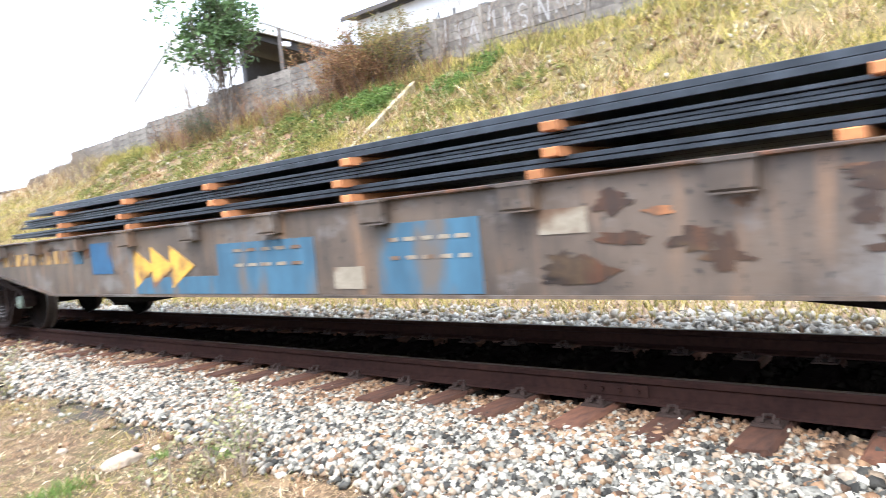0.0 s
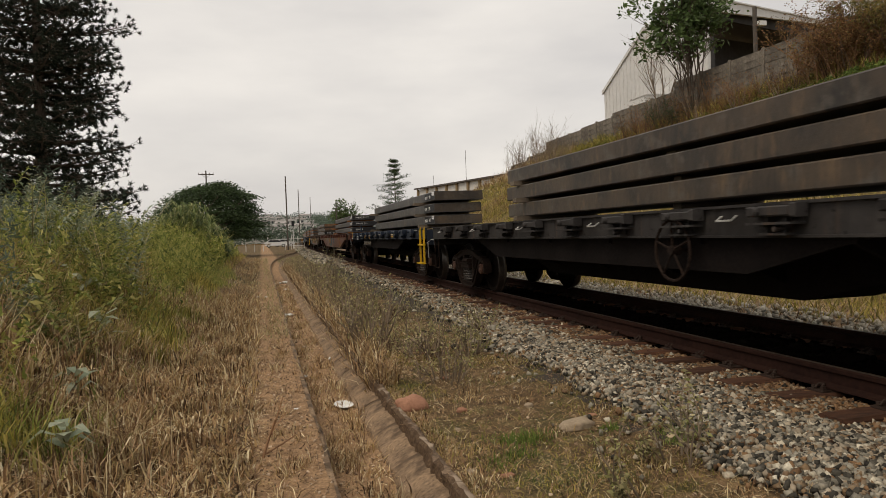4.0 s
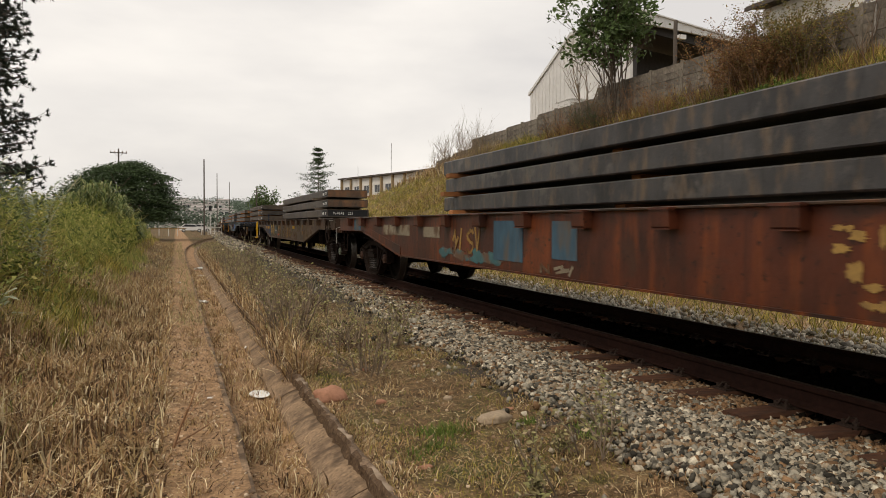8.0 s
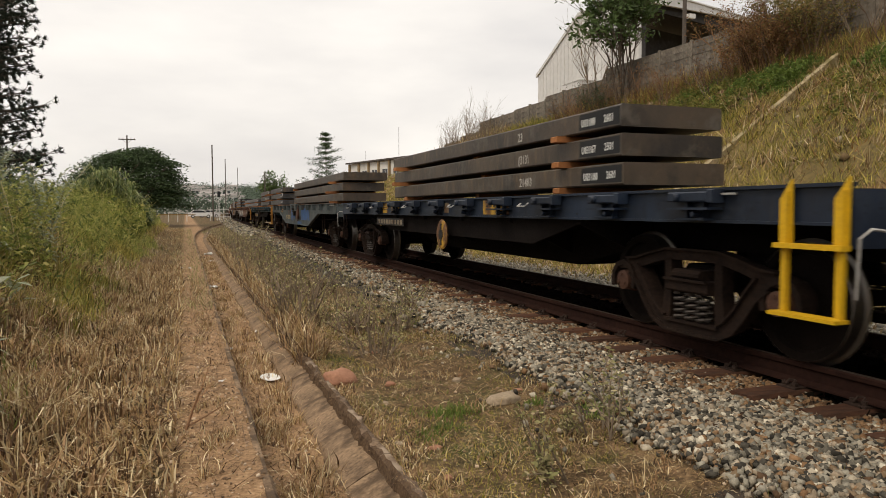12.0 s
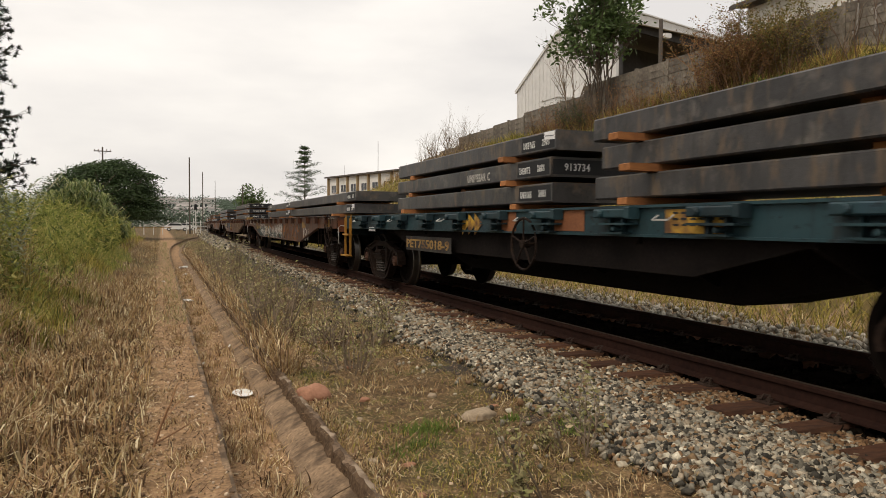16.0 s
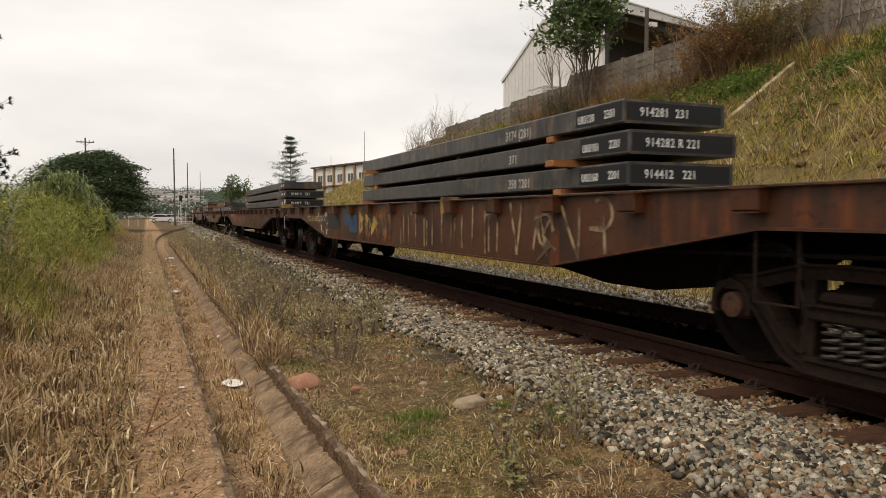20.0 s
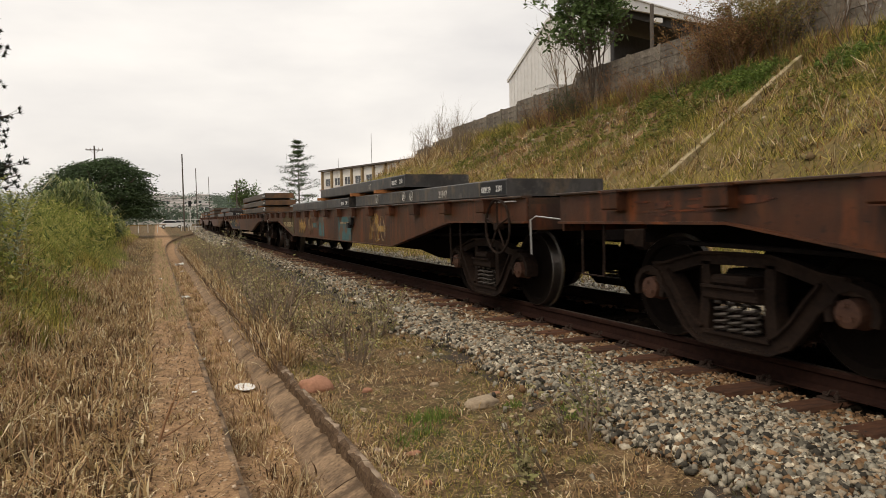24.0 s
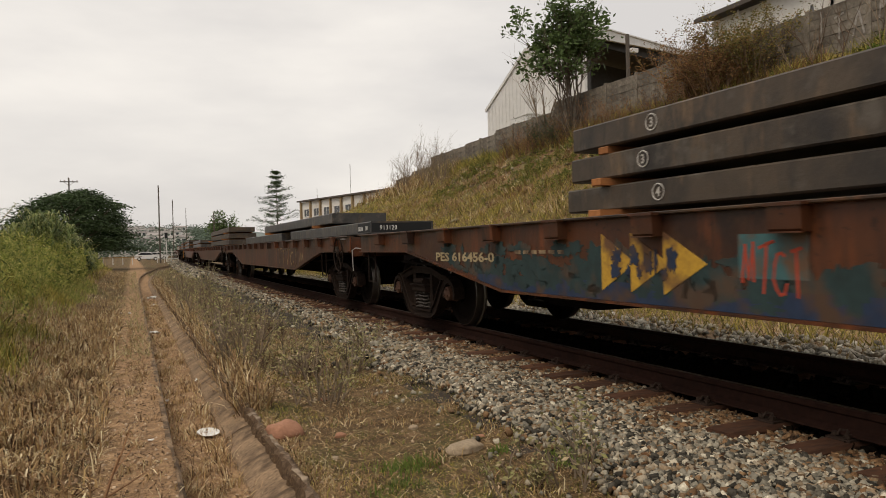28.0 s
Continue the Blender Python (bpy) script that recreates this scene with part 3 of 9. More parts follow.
# ---- mesh building ----
class Shape:
    """Corners and faces of one mesh, gathered piece by piece."""

    def __init__(self):
        self.v, self.f = [], []

    def add(self, verts, faces):
        k = len(self.v)
        self.v += [tuple(p) for p in verts]
        self.f += [tuple(i + k for i in face) for face in faces]
        return self

    def box(self, x0, y0, z0, x1, y1, z1, c=0.0):
        """A box, with its upright and long edges cut by c."""
        if not c:
            v = [(x, y, z) for x in (x0, x1) for y in (y0, y1) for z in (z0, z1)]
            return self.add(v, [(0, 1, 3, 2), (4, 6, 7, 5), (0, 4, 5, 1), (2, 3, 7, 6), (0, 2, 6, 4), (1, 5, 7, 3)])
        prof = [(x0 + c, z0), (x1 - c, z0), (x1, z0 + c), (x1, z1 - c), (x1 - c, z1), (x0 + c, z1), (x0, z1 - c), (x0, z0 + c)]
        return self.along_y(prof, y0, y1)

    def along_y(self, prof, y0, y1):
        """A prism: the outline prof in (x, z), counter-clockwise seen from -y, run from y0 to y1."""
        n = len(prof)
        v = [(x, y0, z) for x, z in prof] + [(x, y1, z) for x, z in prof]
        return self.add(v, [tuple(range(n)), tuple(range(2 * n - 1, n - 1, -1))] + [(i, i + n, (i + 1) % n + n, (i + 1) % n) for i in range(n)])

    def along_x(self, prof, x0, x1):
        """A prism: the outline prof in (y, z), run from x0 to x1."""
        n = len(prof)
        v = [(x0, y, z) for y, z in prof] + [(x1, y, z) for y, z in prof]
        return self.add(v, [tuple(range(n)), tuple(range(2 * n - 1, n - 1, -1))] + [(i, i + n, (i + 1) % n + n, (i + 1) % n) for i in range(n)])

    def along_z(self, prof, z0, z1):
        n = len(prof)
        v = [(x, y, z0) for x, y in prof] + [(x, y, z1) for x, y in prof]
        return self.add(v, [tuple(range(n - 1, -1, -1)), tuple(range(n, 2 * n))] + [(i, (i + 1) % n, (i + 1) % n + n, i + n) for i in range(n)])

    def tube(self, points, r, n=6, r1=None):
        """A round rod through points; r1: its radius at the end."""
        pts = [Vector(p) for p in points]
        rings = []
        for i, p in enumerate(pts):
            d = (pts[min(i + 1, len(pts) - 1)] - pts[max(i - 1, 0)]).normalized()
            a = d.cross(Vector((0, 0, 1)) if abs(d.z) < 0.9 else Vector((1, 0, 0))).normalized()
            b = d.cross(a)
            rr = r if r1 is None else r + (r1 - r) * i / (len(pts) - 1)
            rings.append([p + rr * (math.cos(6.2832 * k / n) * a + math.sin(6.2832 * k / n) * b) for k in range(n)])
        v = [q for ring in rings for q in ring]
        f = [(i * n + k, i * n + (k + 1) % n, (i + 1) * n + (k + 1) % n, (i + 1) * n + k) for i in range(len(pts) - 1) for k in range(n)]
        return self.add(v, f + [tuple(range(n - 1, -1, -1)), tuple(range(len(v) - n, len(v)))])

    def disc_x(self, x, cy, cz, prof, n=28):
        """A turned body about an axle along x: prof holds (x, radius) from end to end."""
        v = [(x + px, cy + r * math.cos(6.2832 * k / n), cz + r * math.sin(6.2832 * k / n)) for px, r in prof for k in range(n)]
        f = [(i * n + k, (i + 1) * n + k, (i + 1) * n + (k + 1) % n, i * n + (k + 1) % n) for i in range(len(prof) - 1) for k in range(n)]
        return self.add(v, f + [tuple(range(n)), tuple(range(len(v) - 1, len(v) - n - 1, -1))])

    def ring_x(self, x, cy, cz, radius, thick, n=24, arc=6.2832):
        pts = [(x, cy + radius * math.cos(arc * k / n), cz + radius * math.sin(arc * k / n)) for k in range(n + 1)]
        return self.tube(pts, thick, 5)

    def mesh(self, name):
        me = bpy.data.meshes.new(name)
        me.from_pydata(self.v, [], self.f)
        bm = bmesh.new()
        bm.from_mesh(me)
        bmesh.ops.recalc_face_normals(bm, faces=bm.faces)
        bm.to_mesh(me)
        bm.free()
        return me


SHARED = {}


def part(name, shape, mat, parent=None, label="", at=None):
    """One mesh object under a thing or a part. shape: a Shape, or a mesh that is already made."""
    me = shape if isinstance(shape, bpy.types.Mesh) else shape.mesh(name)
    if not me.materials:
        me.materials.append(mat if not isinstance(mat, str) else M[mat])
    ob = new(name, me)
    ob.parent = parent
    if at is not None:
        ob.matrix_basis = at
    return tagged(ob, label)


def shared(key, make, mat):
    """A mesh made once and used by many alike parts."""
    if key not in SHARED:
        me = make().mesh(key.split("|")[0])
        me.materials.append(M[mat])
        SHARED[key] = me
    return SHARED[key]


def smooth(me, angle=0.6):
    me.polygons.foreach_set("use_smooth", [True] * len(me.polygons))
    me.set_sharp_from_angle(angle=angle)
    return me


def thing(name, label, category, group="", at=None, kind=""):
    ob = new(name)
    ob.empty_display_size = 0.3
    if at is not None:
        ob.matrix_basis = at
    return tagged(ob, label, category, group, kind)


def heap(name, verts, tris, mat, label, category, kind="stuff"):
    """One mesh from arrays of corners and triangles."""
    me = bpy.data.meshes.new(name)
    verts, tris = np.asarray(verts, np.float32), np.asarray(tris, np.int32)
    me.vertices.add(len(verts))
    me.vertices.foreach_set("co", verts.ravel())
    me.loops.add(tris.size)
    me.loops.foreach_set("vertex_index", tris.ravel())
    me.polygons.add(len(tris))
    me.polygons.foreach_set("loop_start", np.arange(len(tris), dtype=np.int32) * tris.shape[1])
    me.polygons.foreach_set("loop_total", np.full(len(tris), tris.shape[1], np.int32))
    me.update(calc_edges=True)
    me.validate()
    me.materials.append(M[mat])
    return tagged(new(name, me), label, category, "", kind)


def lettering(text, size, mat, parent, m, name="lettering", label=""):
    """Painted characters as a thin mesh; m: the pose of the text's lower left corner."""
    cu = bpy.data.curves.new(name, "FONT")
    cu.body, cu.size, cu.extrude, cu.offset, cu.resolution_u, cu.space_character = text, size, 0.002, 0.003 * size / 0.2, 2, 1.15
    ob = bpy.data.objects.new(name, cu)
    me = bpy.data.meshes.new_from_object(ob)
    me.name = name
    bpy.data.objects.remove(ob)
    me.materials.clear()
    return part(name, me, mat, parent, label, m)


ON_SIDE = Matrix(((0, 0, -1, 0), (-1, 0, 0, 0), (0, 1, 0, 0), (0, 0, 0, 1)))  # letters on a face that looks to -x
ON_END = Matrix(((1, 0, 0, 0), (0, 0, -1, 0), (0, 1, 0, 0), (0, 0, 0, 1)))  # letters on a face that looks to -y


def side_text(text, size, mat, parent, x, y, z, squeeze=1.0, label=""):
    return lettering(text, size, mat, parent, Matrix.Translation((x, y, z)) @ ON_SIDE @ Matrix.Diagonal((squeeze, 1, 1, 1)), label=label)


def end_text(text, size, mat, parent, x, y, z, squeeze=1.0):
    return lettering(text, size, mat, parent, Matrix.Translation((x, y, z)) @ ON_END @ Matrix.Diagonal((squeeze, 1, 1, 1)))


# ---- the lie of the land ----
TRACK_X, RAIL_Z, BEND = 5.4, 0.30, 1 / 5600  # track centre beside the path, rail head, gentle bend to the right


def track_x(y):
    return TRACK_X + (BEND * y * y if y > 0 else 0.0)


def step(a, b, x):
    t = np.clip((x - a) / (b - a), 0, 1)
    return t * t * (3 - 2 * t)


def waves(x, y, s, seed=0.0):
    """Cheap smooth unevenness between -1 and 1."""
    return (np.sin(x * 1.7 * s + 1.3 * np.sin(y * 0.9 * s + seed) + seed) + np.sin(y * 1.3 * s + 1.7 * np.sin(x * 1.1 * s + 2 * seed) + 2.1)
            + np.sin((x + y) * 2.9 * s + seed * 3)) / 3


def gutter_x(y):
    """The middle of the drain, which swings to the right far along."""
    return 0.66 + np.where(y > 36, 0.0016 * (y - 36) ** 2, 0.0)


def hill_top(y):
    return np.interp(y, [-60, -10, 10, 42, 50, 58, 68, 80, 100, 130, 170], [4.2, 6.6, 6.9, 6.7, 5.8, 4.1, 2.6, 1.7, 1.0, 0.6, 0.3])


def land(x, y):
    x, y = np.asarray(x, float), np.asarray(y, float)
    shift = np.where(y > 0, BEND * np.minimum(y, 300.0) ** 2, 0)
    xs = x - shift
    z = 0.02 * waves(x, y, 1.5, 0.4)
    z = z + 1.15 * step(-0.5, -4.5, x) * (1 - step(45, 80, y)) + 0.25 * step(-5, -14, x) * waves(x, y, 0.25, 1.0)
    drain = step(-0.31, -0.27, x - gutter_x(y)) * (1 - step(0.34, 0.42, x - gutter_x(y))) * (1 - step(95, 110, y))
    z = z - drain * (0.17 + 0.02 * waves(x, y, 5, 2.0))
    z = z + 0.06 * step(2.2, 3.3, xs) - 0.025 * step(3.7, 4.2, xs) + 0.13 * step(6.7, 8.6, xs)
    rise = 0.30 + 0.62 * np.maximum(xs - 9.0, 0) - 0.14
    top = hill_top(y)
    slope = np.minimum(rise, top) - 0.16
    z = z + np.where(xs > 9.0, np.maximum(slope, 0) * (1 + 0.035 * waves(x, y, 0.8, 0.7)) + (0.09 + 0.09 * step(13, 17, xs)) * waves(x, y, 2.4, 0.2) * step(9, 11, xs), 0)
    return z


def spaced(*stretches):
    out = []
    for a, b, d in stretches:
        out += list(np.arange(a, b - 1e-6, d))
    return np.array(out + [stretches[-1][1]])


def make_ground():
    gx = spaced((-3000, -600, 600), (-600, -100, 100), (-100, -30, 10), (-30, -8, 1.5), (-8, -1.0, 0.3), (-1.0, 0.2, 0.1), (0.2, 1.25, 0.05), (1.25, 4.2, 0.14),
                (4.2, 6.6, 0.4), (6.6, 9, 0.15), (9, 24, 0.45), (24, 60, 3), (60, 300, 40), (300, 3000, 540))
    gy = spaced((-300, -40, 65), (-40, -6, 2), (-6, 18, 0.24), (18, 45, 0.6), (45, 130, 2.0), (130, 300, 17), (300, 4200, 780))
    X, Y = np.meshgrid(gx, gy, indexing="ij")
    Z = land(X, Y)
    far = np.maximum(np.hypot(X, Y) - 150, 0)
    Z = Z * np.exp(-far / 120)
    nx, ny = X.shape
    verts = np.stack([X, Y, Z], -1).reshape(-1, 3)
    i, j = np.meshgrid(np.arange(nx - 1), np.arange(ny - 1), indexing="ij")
    k = (i * ny + j).ravel()
    quads = np.stack([k, k + ny, k + ny + 1, k + 1], -1)
    ob = heap("ground", verts, quads, "soil", "dry ground with a trodden dirt path and grassy bank", "ground", "structure")
    for name in ("dirt", "bed", "hill", "far_ground", "bed_shade", "earth"):
        ob.data.materials.append(M[name])
    cx, cy = (X[:-1, :-1] + X[1:, 1:]) / 2, (Y[:-1, :-1] + Y[1:, 1:]) / 2
    xs = cx - np.where(cy > 0, BEND * np.minimum(cy, 300.0) ** 2, 0)
    idx = np.zeros(cx.shape, np.int32)
    wob = 0.12 * waves(cx, cy, 2.2, 0.9)
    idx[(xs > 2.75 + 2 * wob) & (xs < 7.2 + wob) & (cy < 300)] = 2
    # strip between the rails painted black as the train's shade
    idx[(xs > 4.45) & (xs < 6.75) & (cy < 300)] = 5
    idx[(xs > 6.75) & (cy < 220)] = 1
    idx[(xs > 9.2 + 2 * wob) & (cy < 220)] = 3
    idx[(xs > 14.6 + 5 * wob) & (cy > 19.5 + 8 * wob) & (cy < 37) & (cx < 20)] = 6
    idx[np.hypot(cx, cy) > 260] = 4
    ob.data.polygons.foreach_set("material_index", idx.ravel())
    ob.data.polygons.foreach_set("use_smooth", [True] * len(ob.data.polygons))
    return ob


make_ground()
rng = np.random.default_rng(7)


def blades(n, place, height, width, mat, name, label, category, lean=0.35, curl=0.3, keep=None, segs=2, flat=0.0):
    """Grass: n blades at random places, each a narrow bent strip. place(n): x, y. height: low, high. flat..lean: how far they lie over, in radians."""
    x, y = place(n)
    if keep is not None:
        ok = keep(x, y)
        x, y = x[ok], y[ok]
    n = len(x)
    z = land(x, y) - 0.012
    h = rng.uniform(*height, n) * np.where(x < 0, np.clip((-0.25 - x) / 2.4, 0.42, 1.0), 1.0)
    w = rng.uniform(0.5, 1.3, n) * width
    a, b = rng.uniform(0, 2 * np.pi, n), rng.uniform(0, 2 * np.pi, n)
    t0 = np.minimum(rng.uniform(flat, max(lean, flat + 0.01), n), 1.45)
    t1 = np.minimum(t0 + curl * rng.uniform(0.3, 1.6, n), 1.9)
    out = np.stack([np.cos(b), np.sin(b)], -1)
    base = np.stack([x, y, z], -1)
    side = np.stack([np.cos(a) * w / 2, np.sin(a) * w / 2, np.zeros(n)], -1)
    mid = base + np.concatenate([out * (np.sin(t0) * h * 0.5)[:, None], (np.cos(t0) * h * 0.5)[:, None]], -1)
    tip = mid + np.concatenate([out * (np.sin(t1) * h * 0.5)[:, None], (np.cos(t1) * h * 0.5)[:, None]], -1)
    mid[:, 2], tip[:, 2] = np.maximum(mid[:, 2], z + 0.016), np.maximum(tip[:, 2], z + 0.014)
    if segs == 2:
        v = np.stack([base - side, base + side, mid + side * 0.8, mid - side * 0.8, tip], 1).reshape(-1, 3)
        k = np.arange(n)[:, None] * 5
        t = np.concatenate([k + [0, 1, 2], k + [0, 2, 3], k + [3, 2, 4]], 0)
    else:
        v = np.stack([base - side, base + side, tip], 1).reshape(-1, 3)
        t = np.arange(n * 3).reshape(-1, 3)
    return heap(name, v, t, mat, label, category)


def leaves(centres, size, rng, flat=0.6, thin=0.42):
    """Corners and triangles of one small folded leaf (two triangles) at each centre."""
    n = len(centres)
    a = rng.normal(size=(n, 3))
    a[:, 2] *= flat
    a /= np.linalg.norm(a, axis=1)[:, None]
    b = np.cross(a, rng.normal(size=(n, 3)))
    b /= np.linalg.norm(b, axis=1)[:, None]
    s = size * rng.uniform(0.6, 1.3, (n, 1))
    v = np.stack([centres - a * s, centres + b * s * thin, centres + a * s, centres - b * s * thin], 1).reshape(-1, 3)
    k = np.arange(n)[:, None] * 4
    return v, np.concatenate([k + [0, 1, 2], k + [0, 2, 3]], 0)


def long_leaves(base, way, length, width, droop):
    """Corners and triangles of narrow leaves that rise from base along way and bend down to their tips."""
    n = len(base)
    way = way / np.linalg.norm(way, axis=1)[:, None]
    side = np.cross(way, [0.0, 0.0, 1.0]) + 1e-5
    side = side / np.linalg.norm(side, axis=1)[:, None] * (np.asarray(width) / 2).reshape(-1, 1)
    ln = np.asarray(length).reshape(-1, 1)
    mid = base + way * ln * 0.5
    end = way + np.array([0.0, 0.0, -1.0]) * np.asarray(droop).reshape(-1, 1)
    tip = mid + end / np.linalg.norm(end, axis=1)[:, None] * ln * 0.5
    v = np.stack([base - side * 0.35, base + side * 0.35, mid + side, mid - side, tip], 1).reshape(-1, 3)
    k = np.arange(n)[:, None] * 5
    return v, np.concatenate([k + [0, 1, 2], k + [0, 2, 3], k + [3, 2, 4]], 0)


def spots(x0, x1, y0, y1, near=1.0):
    """Random places in a stretch; near over 1 draws them towards the low end of y."""
    return lambda n: (rng.uniform(x0, x1, n), y0 + (y1 - y0) * rng.uniform(0, 1, n) ** near)


# ---- railway track ----
def make_track():
    track = thing("railway_track", "broad gauge track with rusty rails on old wooden sleepers", "railway track", kind="structure")
    head = [(-0.075, 0), (-0.075, 0.014), (-0.012, 0.038), (-0.010, 0.120), (-0.036, 0.135), (-0.037, 0.165), (-0.028, 0.178), (0.028, 0.178),
            (0.037, 0.165), (0.036, 0.135), (0.010, 0.120), (0.012, 0.038), (0.075, 0.014), (0.075, 0)]
    ys = list(range(-60, 40, 10)) + list(range(40, 320, 20))
    for side in (-0.835, 0.835):
        s, t = Shape(), Shape()
        n = len(head)
        for y in ys:
            s.v += [(track_x(y) + side + px, y, RAIL_Z - 0.18 + pz) for px, pz in head]
        s.f = [(i * n + k, i * n + (k + 1) % n, (i + 1) * n + (k + 1) % n, (i + 1) * n + k) for i in range(len(ys) - 1) for k in range(n)]
        rail = part("rail", s, "rail", track)
        for y in ys:
            t.v += [(track_x(y) + side + px, y, RAIL_Z + pz) for px, pz in ((-0.026, -0.004), (-0.02, 0.0), (0.02, 0.0), (0.026, -0.004))]
        t.f = [(i * 4 + k, i * 4 + k + 1, (i + 1) * 4 + k + 1, (i + 1) * 4 + k) for i in range(len(ys) - 1) for k in range(3)]
        part("running_surface", t, "rail_top", rail, "worn shiny rail head")
    r = random.Random(3)

    def sleeper_mesh(k):
        q = random.Random(k)
        s = Shape()
        w = 0.115 + q.uniform(-0.01, 0.015)
        prof = [(-w, -0.17), (w, -0.17), (w + q.uniform(-0.01, 0), -0.02), (w - 0.025, 0.0), (0.02, -q.uniform(0.0, 0.012)), (-w + 0.02, 0.0), (-w, -0.025)]
        e0, e1 = -1.42 + q.uniform(-0.06, 0.06), 1.42 + q.uniform(-0.06, 0.06)
        for a_, b_ in ((e0, -0.72), (-0.72, 0.72), (0.72, e1)):
            s.along_x([(y, z) for y, z in prof], a_, b_)
        return s

    def plate_mesh():
        s = Shape()
        s.box(-0.16, -0.09, 0, 0.16, 0.09, 0.014)
        for px, py in ((-0.115, -0.05), (-0.115, 0.05), (0.115, -0.05), (0.115, 0.05)):
            s.box(px - 0.016, py - 0.016, 0.01, px + 0.016, py + 0.016, 0.045)
        s.tube([(-0.13, -0.03, 0.02), (-0.09, -0.03, 0.055), (-0.06, 0.0, 0.05), (-0.09, 0.03, 0.055), (-0.13, 0.03, 0.02)], 0.011, 5)
        return s

    base_z = RAIL_Z - 0.18 - 0.015
    y = -6.0
    while y < 60:
        k = r.randrange(7)
        m = pose(track_x(y) + r.uniform(-0.07, 0.07), y + r.uniform(-0.03, 0.03), base_z + r.uniform(-0.012, 0.0), 0, 0, r.uniform(-1.5, 1.5))
        me = shared(f"sleeper|{k}", lambda: sleeper_mesh(k), "sleeper")
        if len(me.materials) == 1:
            # sleeper middles get the same painted shade, the ends keep wood colour
            me.materials.append(M["bed_shade"])
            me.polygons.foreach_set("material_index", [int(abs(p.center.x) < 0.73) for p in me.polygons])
        sl = part("sleeper", me, None, track, at=m)
        if y < 25:
            for side in (-0.835, 0.835):
                part("tie_plate", shared("tie_plate", plate_mesh, "clip"), None, sl, at=pose(side, 0, 0.0))
        y += 0.60
    far = Shape()
    while y < 250:
        far.box(track_x(y) - 1.4, y - 0.11, base_z - 0.15, track_x(y) + 1.4, y + 0.11, base_z)
        y += 0.60
    tagged(part("far_sleepers", far, "sleeper", track), kind="stuff")
    # fish plate joint on the near rail
    s = Shape()
    s.box(TRACK_X - 0.835 - 0.035, 2.0, RAIL_Z - 0.14, TRACK_X - 0.835 - 0.012, 2.55, RAIL_Z - 0.06)
    for k in range(4):
        s.disc_x(TRACK_X - 0.835 - 0.06, 2.07 + 0.135 * k, RAIL_Z - 0.10, [(0, 0.016), (0.03, 0.018)], 6)
    part("fish_plate", s, "rail", track)


make_track()


def stone_verts(n, centres, size, rng):
    """Rough eight-cornered stones, turned at random."""
    cube = np.array([(x, y, z) for x in (-1, 1) for y in (-1, 1) for z in (-1, 1)], float)
    v = cube[None] * rng.uniform(0.55, 1.0, (n, 8, 3)) * rng.uniform(0.5, 1.3, (n, 1, 3)) * (size * rng.uniform(0.6, 1.35, (n, 1, 1)))
    q = rng.normal(size=(n, 4))
    q /= np.linalg.norm(q, axis=1)[:, None]
    w, x, y, z = q.T
    R = np.stack([np.stack([1 - 2 * (y * y + z * z), 2 * (x * y - z * w), 2 * (x * z + y * w)], -1),
                  np.stack([2 * (x * y + z * w), 1 - 2 * (x * x + z * z), 2 * (y * z - x * w)], -1),
                  np.stack([2 * (x * z - y * w), 2 * (y * z + x * w), 1 - 2 * (x * x + y * y)], -1)], 1)
    v = np.einsum("nij,nkj->nki", R, v) + centres[:, None]
    faces = np.array([(0, 1, 3, 2), (4, 6, 7, 5), (0, 4, 5, 1), (2, 3, 7, 6), (0, 2, 6, 4), (1, 5, 7, 3)])
    return v.reshape(-1, 3), (np.arange(n)[:, None, None] * 8 + faces[None]).reshape(-1, 4)


